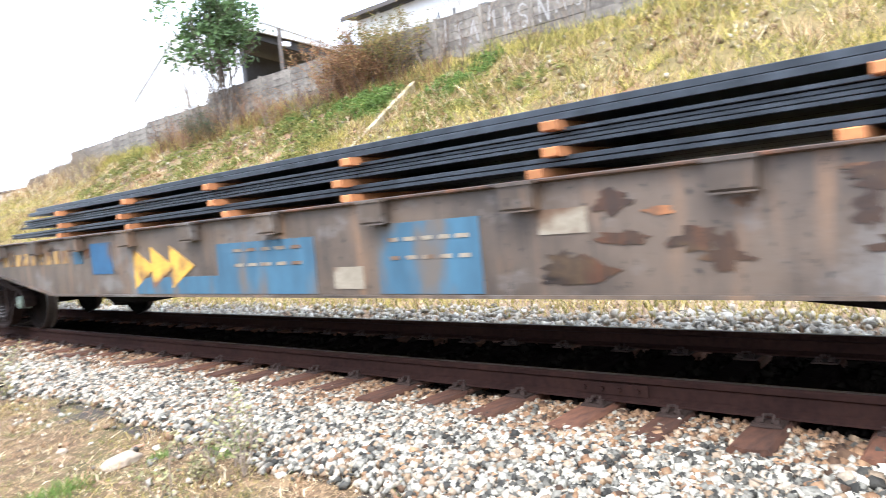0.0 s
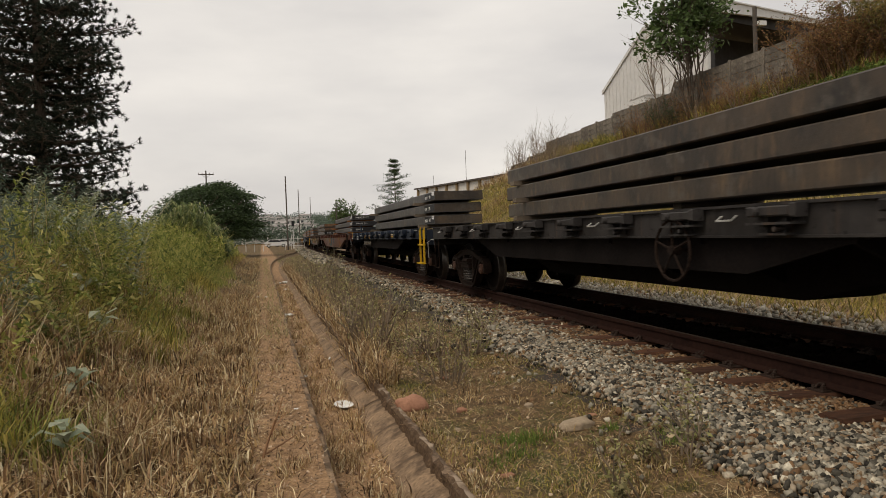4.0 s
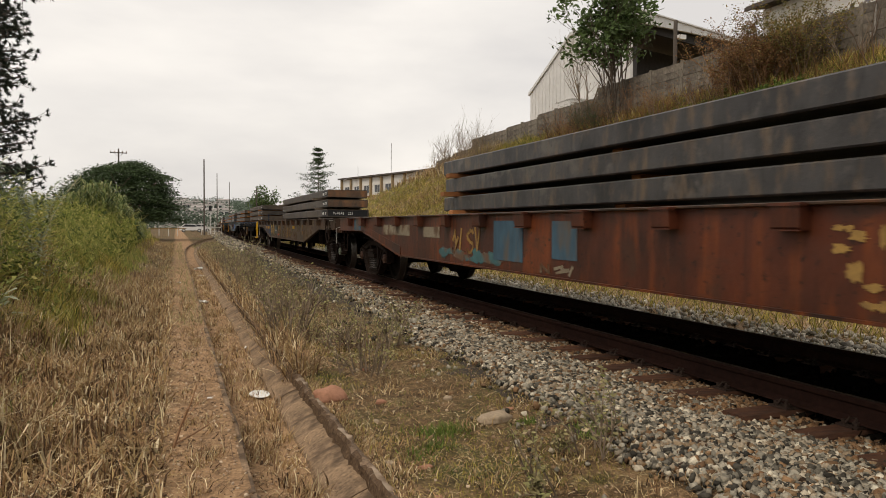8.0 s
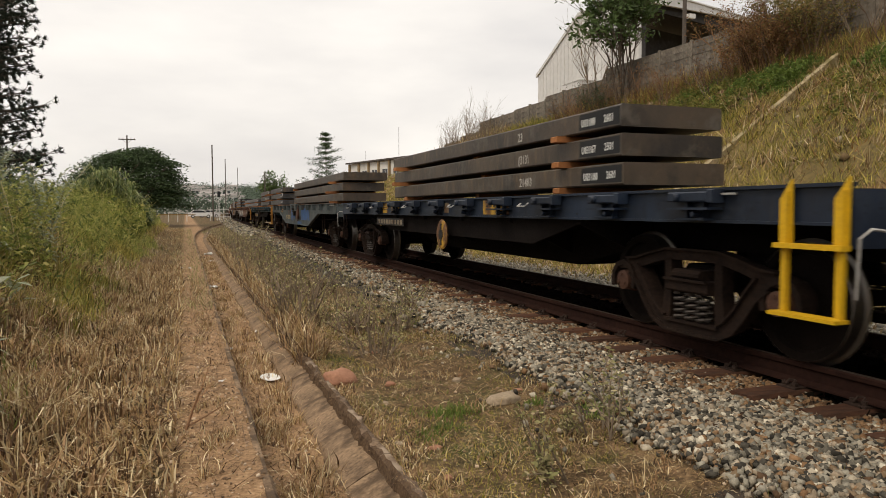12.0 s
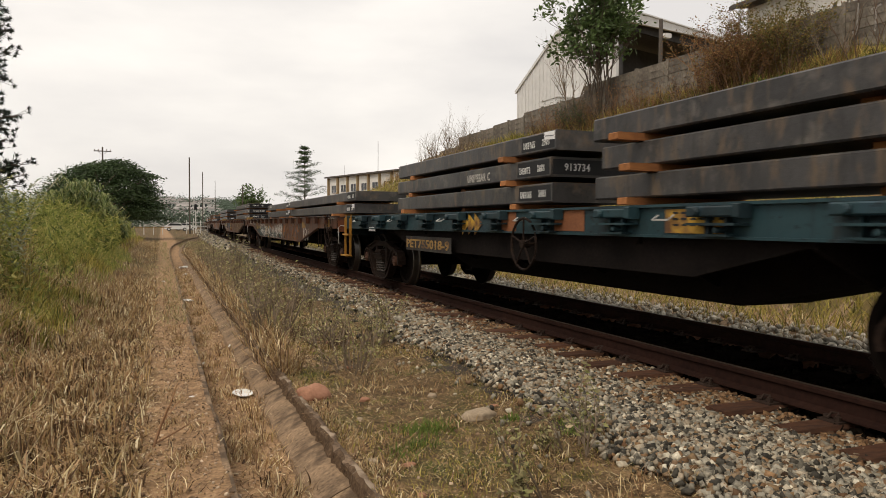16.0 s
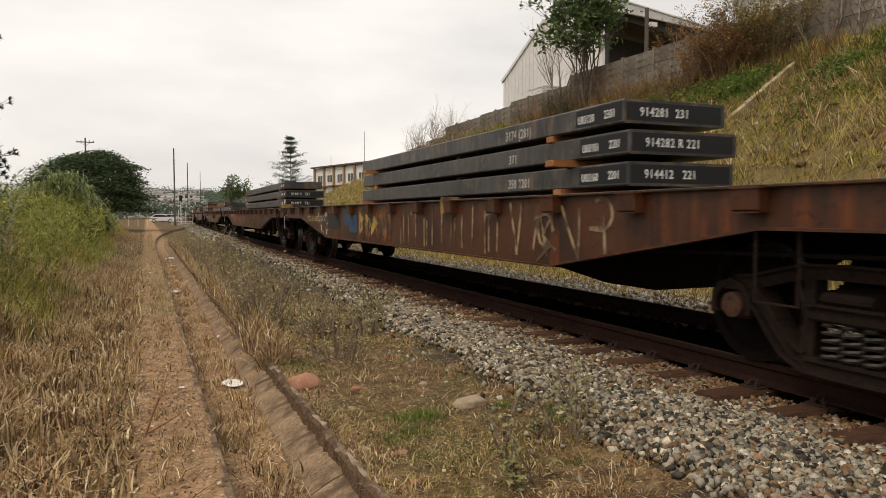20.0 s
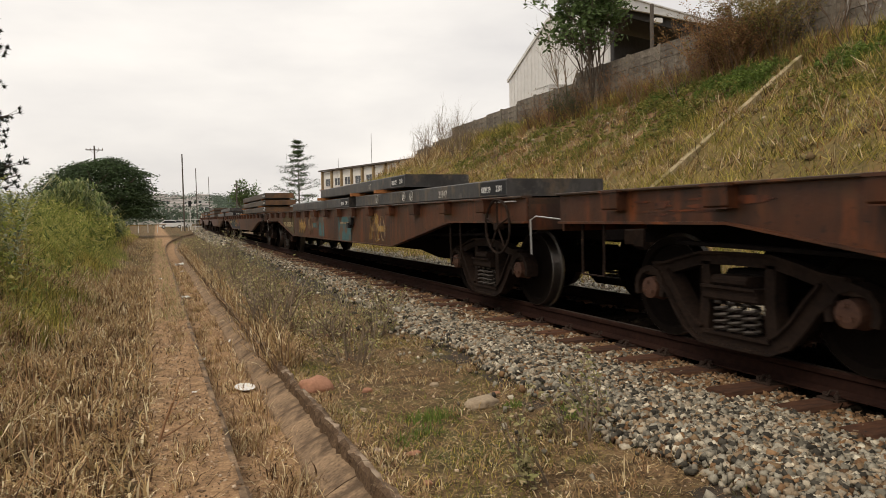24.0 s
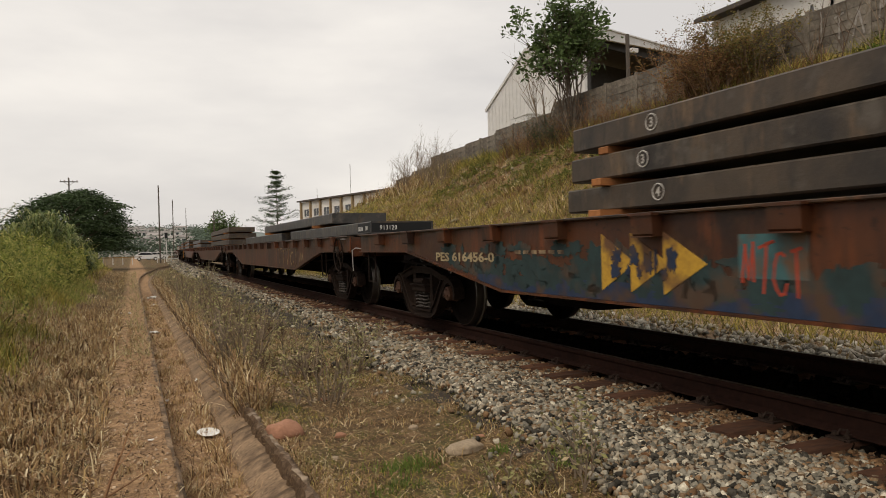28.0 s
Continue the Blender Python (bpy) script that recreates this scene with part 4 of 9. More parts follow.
def make_ballast():
    r = np.random.default_rng(11)

    def lay(n, x0, x1, y0, y1, near, size, name, label, thin=None, up=0.01, mat="stone"):
        x = r.uniform(x0, x1, n)
        y = y0 + (y1 - y0) * r.uniform(0, 1, n) ** near
        if thin is not None:
            ok = r.uniform(0, 1, n) < thin(x, y)
            x, y = x[ok], y[ok]
        x = x + np.where(y > 0, BEND * y * y, 0)
        c = np.stack([x, y, land(x, y) + up + r.uniform(-0.012, 0.024, len(x))], -1)
        v, q = stone_verts(len(x), c, size, r)
        heap(name, v, q, mat, label, "gravel")

    edge = lambda x, y: np.clip((x - 2.56 - 0.40 * np.clip((y - 2) / 9, 0, 1.6) - 0.2 * waves(x, y, 1.8, 1.1)) / 0.45, 0.006, 1)
    stained = lambda x, y: np.clip((x - 3.65) / 0.8 + 0.35 * waves(x, y, 2.3, 0.4), 0.10, 0.85)
    grey = lambda x, y: edge(x, y) * (1 - stained(x, y))
    brown = lambda x, y: edge(x, y) * stained(x, y)
    for mat, thin, label in (("stone", grey, "loose grey ballast stones beside the track"), ("stone_brown", brown, "rust-stained ballast stones beside the track")):
        lay(62000, 2.1, 4.5, 0.8, 8.5, 1.0, 0.0205, "ballast", label, thin, mat=mat)
        lay(20000, 2.1, 4.5, -7.0, 0.8, 1.0, 0.030, "ballast", label, thin, mat=mat)
        lay(30000, 2.3, 4.5, 8.5, 40, 1.6, 0.030, "ballast", label, thin, mat=mat)
    # stones coloured near black for the shade beneath the wagons
    lay(9000, 4.45, 6.6, -7, 30, 1.4, 0.04, "ballast", "ballast stones between the rails, coloured black for the train's shade", None, 0.0, "stone_shade")
    lay(16000, 6.7, 8.1, -4, 45, 1.3, 0.035, "ballast", "pale ballast stones on the far shoulder of the track", lambda x, y: np.clip((8.2 - x) / 1.1 + 0.3 * waves(x, y, 1.6, 0.8), 0.05, 1), 0.02, "stone_pale")
    lay(9000, 2.6, 4.4, 40, 140, 1.2, 0.07, "ballast", "distant ballast shoulder")


make_ballast()


# ---- the concrete drain along the path ----
def make_gutter():
    g = thing("drain_channel", "old concrete drain channel half filled with dirt", "drain", kind="structure")
    r = random.Random(5)
    y = -4.0
    while y < 100:
        d = r.choice((0.9, 1.0, 1.1)) if y < 40 else 4.0
        a, b = float(gutter_x(y)), float(gutter_x(y + d))
        turn = -math.degrees(math.atan2(b - a, d))
        m = pose(a, y, r.uniform(-0.003, 0.003), 0, 0, turn)
        k = r.randrange(5)
        q = random.Random(100 + k)
        j = [q.uniform(-0.012, 0.012) for _ in range(10)]
        left = lambda: Shape().along_y([(-0.345, -0.25), (-0.285, -0.25), (-0.280 + j[0], -0.02), (-0.29, 0.006 + j[1] * 0.4), (-0.33, 0.004), (-0.345 + j[2], -0.02)], 0, d - 0.004)
        slope = lambda: Shape().along_y([(0.08 + j[3], -0.28), (0.37, -0.28), (0.37, -0.045 + j[4] * 0.2), (0.28, -0.080 + j[5] * 0.3), (0.16, -0.150 + j[6] * 0.3)], 0, d - 0.004)

        def lip():
            s, rows = Shape(), 15
            ring = [(0.365, -0.25), (0.355, -0.05), (0.368, 0.030), (0.395, 0.046), (0.435, 0.042), (0.465, 0.0), (0.48, -0.25)]
            for i in range(rows):
                s.v += [(px + (q.uniform(-0.014, 0.012) if 0 < i < rows - 1 else 0.0), (d - 0.004) * i / (rows - 1), pz - (q.uniform(0.0, 0.026) if 0 < i < rows - 1 and pz > -0.1 else 0.01)) for px, pz in ring]
            m_ = len(ring)
            s.f = [(i * m_ + e, i * m_ + (e + 1) % m_, (i + 1) * m_ + (e + 1) % m_, (i + 1) * m_ + e) for i in range(rows - 1) for e in range(m_)]
            s.f += [tuple(range(m_)), tuple(range(len(s.v) - 1, len(s.v) - m_ - 1, -1))]
            return s

        key = f"{k}|{d:.1f}"
        part("left_edge", shared("left_edge|" + key, left, "concrete"), None, g, at=m)
        part("inner_slope", shared("inner_slope|" + key, slope, "concrete"), None, g, at=m)
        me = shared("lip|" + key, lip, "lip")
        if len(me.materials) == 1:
            # lip faces turned to -x take the darker material
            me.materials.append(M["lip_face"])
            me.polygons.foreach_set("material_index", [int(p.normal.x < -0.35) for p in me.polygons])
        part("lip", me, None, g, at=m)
        y += d


make_gutter()


# ---- the train ----
SPEED = 9.3  # metres a second towards -y
CARRIED = []  # (thing, place along the train, side, height): all that rides with the train
WHEELS = []  # (wheel set, place along the train)


def ride(ob, u, x=0.0, z=0.0):
    CARRIED.append((ob, u, x, z))
    return ob


def wheelset(wagon, y, u):
    """An axle with its two wheels."""
    def wheel():
        d = 1
        s = Shape()
        n = 36
        prof = [(-0.03, 0.09), (-0.075, 0.13), (-0.03, 0.22), (-0.02, 0.38), (-0.062, 0.397), (-0.066, 0.462), (-0.060, 0.468), (0.045, 0.475), (0.056, 0.508), (0.086, 0.498), (0.086, 0.39), (0.05, 0.36), (0.04, 0.15), (0.03, 0.09)]
        s.disc_x(0, 0, 0, prof, n)
        me = s.mesh("wheel")
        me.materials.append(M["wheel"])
        me.materials.append(M["tread"])
        for p in me.polygons:
            r_ = math.hypot(p.center.y, p.center.z)
            p.material_index = 1 if (r_ > 0.46 and abs(p.normal.x) < 0.95) else 0
        return smooth(me, 0.5)

    if "wheel" not in SHARED:
        SHARED["wheel"] = wheel()
    ws = part("wheelset", shared("axle", lambda: Shape().disc_x(-1.05, 0, 0, [(0, 0.07), (2.10, 0.07)], 10), "wheel"), None, wagon, at=pose(0, y, 0.475))
    part("wheel", SHARED["wheel"], None, ws, at=pose(-0.835, 0, 0))
    part("wheel", SHARED["wheel"], None, ws, at=pose(0.835, 0, 0, 0, 0, 180))
    WHEELS.append((ws, u, y))
    return ws


def bogie(wagon, y, u, cap="cap_rust"):
    b = part("bogie", shared("bogie", lambda: Shape().box(-1.0, -0.22, 0.46, 1.0, 0.22, 0.70, 0.03).box(-0.25, -0.25, 0.68, 0.25, 0.25, 0.95)
                             .box(-0.9, -0.62, 0.36, 0.9, -0.56, 0.44).box(-0.9, 0.56, 0.36, 0.9, 0.62, 0.44), "under"), None, wagon, at=pose(0, y, 0))

    def side_frame():
        # a cast truss: arched top chord, curved legs down to a dropped spring seat, rounded hoods over the axle boxes
        s, t = Shape(), 0.065

        def band(pts, w0, w1, x0, x1):
            up, dn = [], []
            for k, (py, pz) in enumerate(pts):
                qa, qb = pts[max(k - 1, 0)], pts[min(k + 1, len(pts) - 1)]
                dv = Vector((qb[0] - qa[0], qb[1] - qa[1])).normalized()
                wd = (w0 + (w1 - w0) * k / (len(pts) - 1)) / 2
                up.append((py - dv.y * wd, pz + dv.x * wd))
                dn.append((py + dv.y * wd, pz - dv.x * wd))
            for k in range(len(pts) - 1):
                s.along_x([up[k], up[k + 1], dn[k + 1], dn[k]], x0, x1)
            return up, dn

        for d in (-1, 1):
            band([(0.0, 0.79), (d * 0.36, 0.785), (d * 0.58, 0.735), (d * 0.80, 0.675), (d * 1.02, 0.66)], 0.10, 0.10, -t, t)
            band([(d * 0.86, 0.63), (d * 0.74, 0.52), (d * 0.62, 0.36), (d * 0.50, 0.22), (d * 0.34, 0.135), (0.0, 0.13)], 0.13, 0.10, -t * 1.1, t)
            band([(d * 0.345, 0.76), (d * 0.335, 0.50), (d * 0.37, 0.18)], 0.09, 0.12, -t, t)
            hood = [(d * 1.05 + 0.185 * math.cos(q), 0.475 + 0.185 * math.sin(q)) for q in (3.55, 3.14, 2.7, 2.2, 1.571, 0.94, 0.44, 0.0, -0.41)]
            band(hood, 0.055, 0.055, -t * 1.5, t)
            # raised rims along the legs
            band([(d * 0.80, 0.655), (d * 0.68, 0.52), (d * 0.56, 0.36), (d * 0.44, 0.245), (d * 0.36, 0.205)], 0.022, 0.022, -t * 1.65, -t)
            band([(d * 0.93, 0.56), (d * 0.80, 0.46), (d * 0.68, 0.30), (d * 0.55, 0.155), (d * 0.36, 0.075), (0.0, 0.07)], 0.024, 0.024, -t * 1.65, -t)
            band([(0.0, 0.842), (d * 0.37, 0.836), (d * 0.60, 0.785), (d * 0.82, 0.725), (d * 1.0, 0.71)], 0.022, 0.022, -t * 1.55, -t)
        s.box(-t * 1.5, -0.36, 0.155, t * 1.3, 0.36, 0.185)
        return s

    def coils():
        s = Shape()
        for cy in (-0.155, 0.0, 0.155):
            pts = [(0.06 * math.cos(k * 0.8), cy + 0.068 * math.sin(k * 0.8), 0.19 + 0.25 * k / 36) for k in range(37)]
            s.tube(pts, 0.015, 5)
        return s

    for d in (-1, 1):
        fr = part("side_frame", shared("side_frame", side_frame, "bogie"), None, b, at=pose(d * 1.04, 0, 0, 0, 0, 0 if d < 0 else 180))
        part("spring_nest", shared("spring_nest", coils, "spring"), None, b, at=pose(d * 1.09, 0, 0))
        part("bolster_end", shared("bolster_end", lambda: Shape().box(-0.10, -0.29, 0.45, 0.17, 0.29, 0.57, 0.02).box(-0.11, -0.19, 0.57, 0.17, 0.19, 0.66, 0.03).box(-0.13, -0.29, 0.555, -0.09, 0.29, 0.575), "bogie"), None, b, at=pose(d * 1.08, 0, 0))
    for yy in (-1.03, 1.03):
        wheelset(wagon, y + yy, u + y)
        for d in (-1, 1):
            part("bearing_cap", shared("bearing_cap|" + cap, lambda: Shape().disc_x(-0.10, 0, 0, [(0, 0.06), (0.012, 0.100), (0.09, 0.105), (0.16, 0.125)], 18)
                                       .disc_x(-0.115, 0, 0.058, [(0, 0.015), (0.03, 0.018)], 6).disc_x(-0.115, 0.05, -0.029, [(0, 0.015), (0.03, 0.018)], 6)
                                       .disc_x(-0.115, -0.05, -0.029, [(0, 0.015), (0.03, 0.018)], 6), cap), None, b, at=pose(d * 1.06, yy, 0.475, 0, 0, 0 if d < 0 else 180))
        for d in (-1, 1):
            part("bearing_adapter", shared("bearing_adapter", lambda: Shape().box(-0.03, -0.13, 0.115, 0.06, 0.13, 0.165, 0.01), "clip"), None, b, at=pose(d * 1.08, yy, 0.475, 0, 0, 0 if d < 0 else 180))
    return b


def coupler(wagon, y, d):
    s = Shape()
    s.box(-0.09, min(y, y + d * 0.32), 0.78, 0.09, max(y, y + d * 0.32), 0.98, 0.02)
    s.box(-0.16, min(y + d * 0.28, y + d * 0.46), 0.74, 0.13, max(y + d * 0.28, y + d * 0.46), 1.02, 0.04)
    part("coupler", s, "bogie", wagon)
    h = Shape().tube([(0.35, y - d * 0.1, 0.85), (0.36, y + d * 0.15, 0.62), (0.30, y + d * 0.38, 0.52), (0.25, y + d * 0.45, 0.60)], 0.025, 6)
    part("brake_hose", h, "rubber", wagon)


def hand_wheel(wagon, x, y, z, r=0.33, mat="bogie", label=""):
    s = Shape().ring_x(x, y, z, r, 0.016).disc_x(x - 0.03, y, z, [(0, 0.05), (0.10, 0.05)], 10)
    for k in range(5):
        a = 6.2832 * k / 5 + 0.3
        s.tube([(x, y, z), (x, y + r * math.cos(a), z + r * math.sin(a))], 0.012, 5)
    s.disc_x(x, y, z, [(0.05, 0.02), (0.42, 0.02)], 6)
    part("hand_brake_wheel", s, mat, wagon, label)


def step_iron(wagon, x, y, z, w=0.38, h=0.5, mat="bogie"):
    s = Shape().tube([(x, y, z + h), (x, y, z), (x, y + w, z), (x, y + w, z + h)], 0.016, 5)
    part("step_iron", s, mat, wagon)


def grab_rail(wagon, pts, mat="steel_line", r=0.010):
    part("grab_rail", Shape().tube(pts, r, 5), mat, wagon)


def sill_foot(wagon, y):
    """How low paint may reach on the side sill, y counted from the wagon's front end."""
    if "belly" not in wagon:
        return 0.0
    fa, fb, ra, rb = wagon["belly"]
    rise = max((fb - y) / (fb - fa), (y - 2 * wagon["half"] + rb) / (rb - ra), 0.0)
    return 0.955 + 0.45 * min(rise, 1.0)


def painted(wagon, y0, y1, z0, z1, mat, name="painted_panel", x=-1.456, label=""):
    """A painted rectangle on the near side; y is counted from the wagon's front end, z from the ground."""
    k = wagon["half"]
    n = max(1, int((y1 - y0) / 0.3))
    ring = [(y0 + (y1 - y0) * i / n - k, max(z0, sill_foot(wagon, y0 + (y1 - y0) * i / n)) - RAIL_Z) for i in range(n + 1)]
    s = Shape().along_x(ring + [(y1 - k, z1 - RAIL_Z), (y0 - k, z1 - RAIL_Z)], x - 0.003, x + 0.004)
    return part(name, s, mat, wagon, label)


def arrows(wagon, y0, y1, z0, z1, mat, x=-1.456):
    """Three pointed pennants in a row: the line's emblem as plain shapes."""
    k = wagon["half"]
    w = (y1 - y0) / 3
    zm = (z0 + z1) / 2 - RAIL_Z
    for i in range(3):
        a = y1 - k - i * w
        s = Shape().along_x([(a, z0 - RAIL_Z), (a, z1 - RAIL_Z), (a - w * 1.15, zm)], x - 0.004 - 0.001 * i, x + 0.002)
        part("emblem_arrow", s, mat, wagon)


def arc(cx, cy, rx, ry, a, b, n=8):
    """Points along part of an oval, in degrees."""
    return tuple((cx + rx * math.cos(radians(a + (b - a) * k / n)), cy + ry * math.sin(radians(a + (b - a) * k / n))) for k in range(n + 1))


GLYPHS = (((0, 0), (0.05, 1)), ((0, 0), (0, 1), (0.9, 0), (0.95, 1)), ((0, 1), (0.45, 0), (0.9, 1)), ((0, 0), (0.5, 1), (1, 0)),
          ((0, 0.1), (0.3, 0.9), (0.45, 0.2), (0.8, 1), (0.95, 0.1)), ((0, 0), (0.3, 1), (0.35, 0.35), (0.7, 0.75), (0.75, 0)),
          ((0.1, 0), (0.15, 1)) + arc(0.15, 0.72, 0.6, 0.28, 90, -90), ((0.1, 0), (0.12, 1)) + arc(0.12, 0.75, 0.55, 0.25, 90, -90) + ((0.8, 0),),
          arc(0.5, 0.75, 0.4, 0.25, 30, 230) + arc(0.5, 0.26, 0.42, 0.26, 90, -150), arc(0.5, 0.5, 0.45, 0.5, 50, 330), arc(0.5, 0.5, 0.42, 0.5, 90, 450, 12),
          arc(0.45, 0.72, 0.4, 0.28, 160, -40) + ((0.0, 0.0), (1.0, 0.04)), ((0.5, 1.15), (0.48, 0.1)) + arc(0.28, 0.1, 0.2, 0.2, 0, -170), ((0.0, 0.55), (0.5, 1.0), (0.45, 0.5), (1.0, 0.6), (0.2, 0.0)),
          ((0.0, 0.9), (0.95, 1.0), (0.5, 0.95), (0.45, 0.0)), ((0.2, 1), (0, 0.2), (0.3, 0), (0.6, 0.3), (0.5, 0.9)))


def scrawl(wagon, y0, y1, z0, z1, n, mat, seed, width=0.03, x=-1.456, name="graffiti_letter", loops=False):
    """Sprayed strokes like tall narrow letters, unreadable, between y0 and y1; loops: one running looped line."""
    r = random.Random(seed)
    k = wagon["half"]
    for i in range(n):
        s = Shape()
        w = (y1 - y0) / n * r.uniform(0.7, 1.15)
        y = y0 + (y1 - y0) * (i + 0.5) / n - k + w / 2
        za, zb = z0 - RAIL_Z + r.uniform(0, 0.2) * (z1 - z0), z1 - RAIL_Z - r.uniform(0, 0.22) * (z1 - z0)
        if loops:
            zc, zr = (za + zb) / 2, (zb - za) / 2
            pts = [(y - w * 1.3 * q / 12 + 0.30 * w * math.cos(q * 0.75), zc + zr * math.sin(q * 0.75) * r.uniform(0.9, 1.1)) for q in range(15)]
        else:
            tilt = r.uniform(-0.2, 0.2)
            pts = [(y - w * (0.85 * a + tilt * b + r.uniform(-0.05, 0.05)), za + (zb - za) * min(max(b + r.uniform(-0.06, 0.06), 0), 1)) for a, b in r.choice(GLYPHS)]
        for a, b in zip(pts, pts[1:]):
            d = Vector((b[0] - a[0], b[1] - a[1]))
            if d.length < 1e-4:
                continue
            d.normalize()
            e = Vector((-d.y, d.x)) * width * 0.5
            e2 = e * r.uniform(0.5, 1.0)
            d = d * width * 0.3
            q = [(a[0] - d.x + e.x, a[1] - d.y + e.y), (a[0] - d.x - e.x, a[1] - d.y - e.y), (b[0] + d.x - e2.x, b[1] + d.y - e2.y), (b[0] + d.x + e2.x, b[1] + d.y + e2.y)]
            s.along_x(q, x - 0.003 - 0.0004 * (i % 6), x + 0.002)
        part(name, s, mat, wagon)


def strokes(wagon, y, z, wide, tall, mat, width, lines, x=-1.456):
    """One sprayed letter from its strokes, which run over a unit square; y: its near edge on the side, counted from the wagon's front."""
    k = wagon["half"]
    s = Shape()
    for q, line in enumerate(lines):
        pts = [Vector((y - k - a * wide, z - RAIL_Z + b * tall)) for a, b in line]
        for a, b in zip(pts, pts[1:]):
            d = b - a
            if d.length < 1e-4:
                continue
            d.normalize()
            e, d = Vector((-d.y, d.x)) * width * 0.5, d * width * 0.25
            s.along_x([tuple(a - d + e), tuple(a - d - e), tuple(b + d - e), tuple(b + d + e)], x - 0.003 - 0.0005 * q, x + 0.002)
    return part("graffiti_letter", s, mat, wagon)


def peel(wagon, y0, y1, z0, z1, n, mat, seed, x=-1.456, wide=0.07, tall=0.22):
    """Remains of flaked paint: ragged upright patches between y0 and y1."""
    r = random.Random(seed)
    k = wagon["half"]
    s = Shape()
    for i in range(n):
        c, z = r.uniform(y0, y1) - k, r.uniform(z0, z1) - RAIL_Z
        w, h = wide * r.uniform(0.3, 1.2), min(tall * r.uniform(0.3, 1.2), (z1 - z0) / 2)
        z = min(max(z, z0 - RAIL_Z + h), z1 - RAIL_Z - h)
        foot = max(sill_foot(wagon, c + k + d) for d in (-w, 0, w)) - RAIL_Z
        if z - h * 1.1 < foot:
            z = foot + h * 1.1
        ring = []
        for q in range(20):
            a = 6.2832 * q / 20
            g = r.uniform(0.45, 1.1)
            ring.append((c + w * g * math.cos(a), z + h * g * math.sin(a)))
        s.along_x(ring, x - 0.002 - 0.0003 * (i % 7), x + 0.002)
    tagged(part("flaked_paint", s, mat, wagon), kind="stuff")


def number(wagon, text, y_left, y_right, z, h, mat, x=-1.459):
    """The wagon's running number, stencilled between two places on the side."""
    cu = bpy.data.curves.new("lettering", "FONT")
    cu.body, cu.size, cu.extrude, cu.offset, cu.resolution_u = text, 0.2, 0.002, 0.005, 2
    ob = bpy.data.objects.new("lettering", cu)
    me = bpy.data.meshes.new_from_object(ob)
    bpy.data.objects.remove(ob)
    me.materials.clear()
    xs, ys = [v.co.x for v in me.vertices], [v.co.y for v in me.vertices]
    me.transform(Matrix.Translation((-min(xs), -min(ys), 0)))
    m = Matrix.Translation((x, y_left - wagon["half"], z - RAIL_Z)) @ ON_SIDE @ Matrix.Diagonal(((y_left - y_right) / (max(xs) - min(xs)), h / (max(ys) - min(ys)), 1, 1))
    return part("lettering", me, mat, wagon, "", m)


def bars(wagon, y0, y1, z, h, n, mat, seed, x=-1.456):
    """A line of writing that cannot be read: plain bars of its size."""
    r = random.Random(seed)
    k = wagon["half"]
    w = (y1 - y0) / n
    for i in range(n):
        a = y0 + i * w - k
        s = Shape().along_x([(a, z - RAIL_Z), (a + w * r.uniform(0.5, 0.75), z - RAIL_Z), (a + w * r.uniform(0.5, 0.75), z + h - RAIL_Z), (a, z + h - RAIL_Z)], x - 0.003, x + 0.002)
        part("faded_letter", s, mat, wagon)


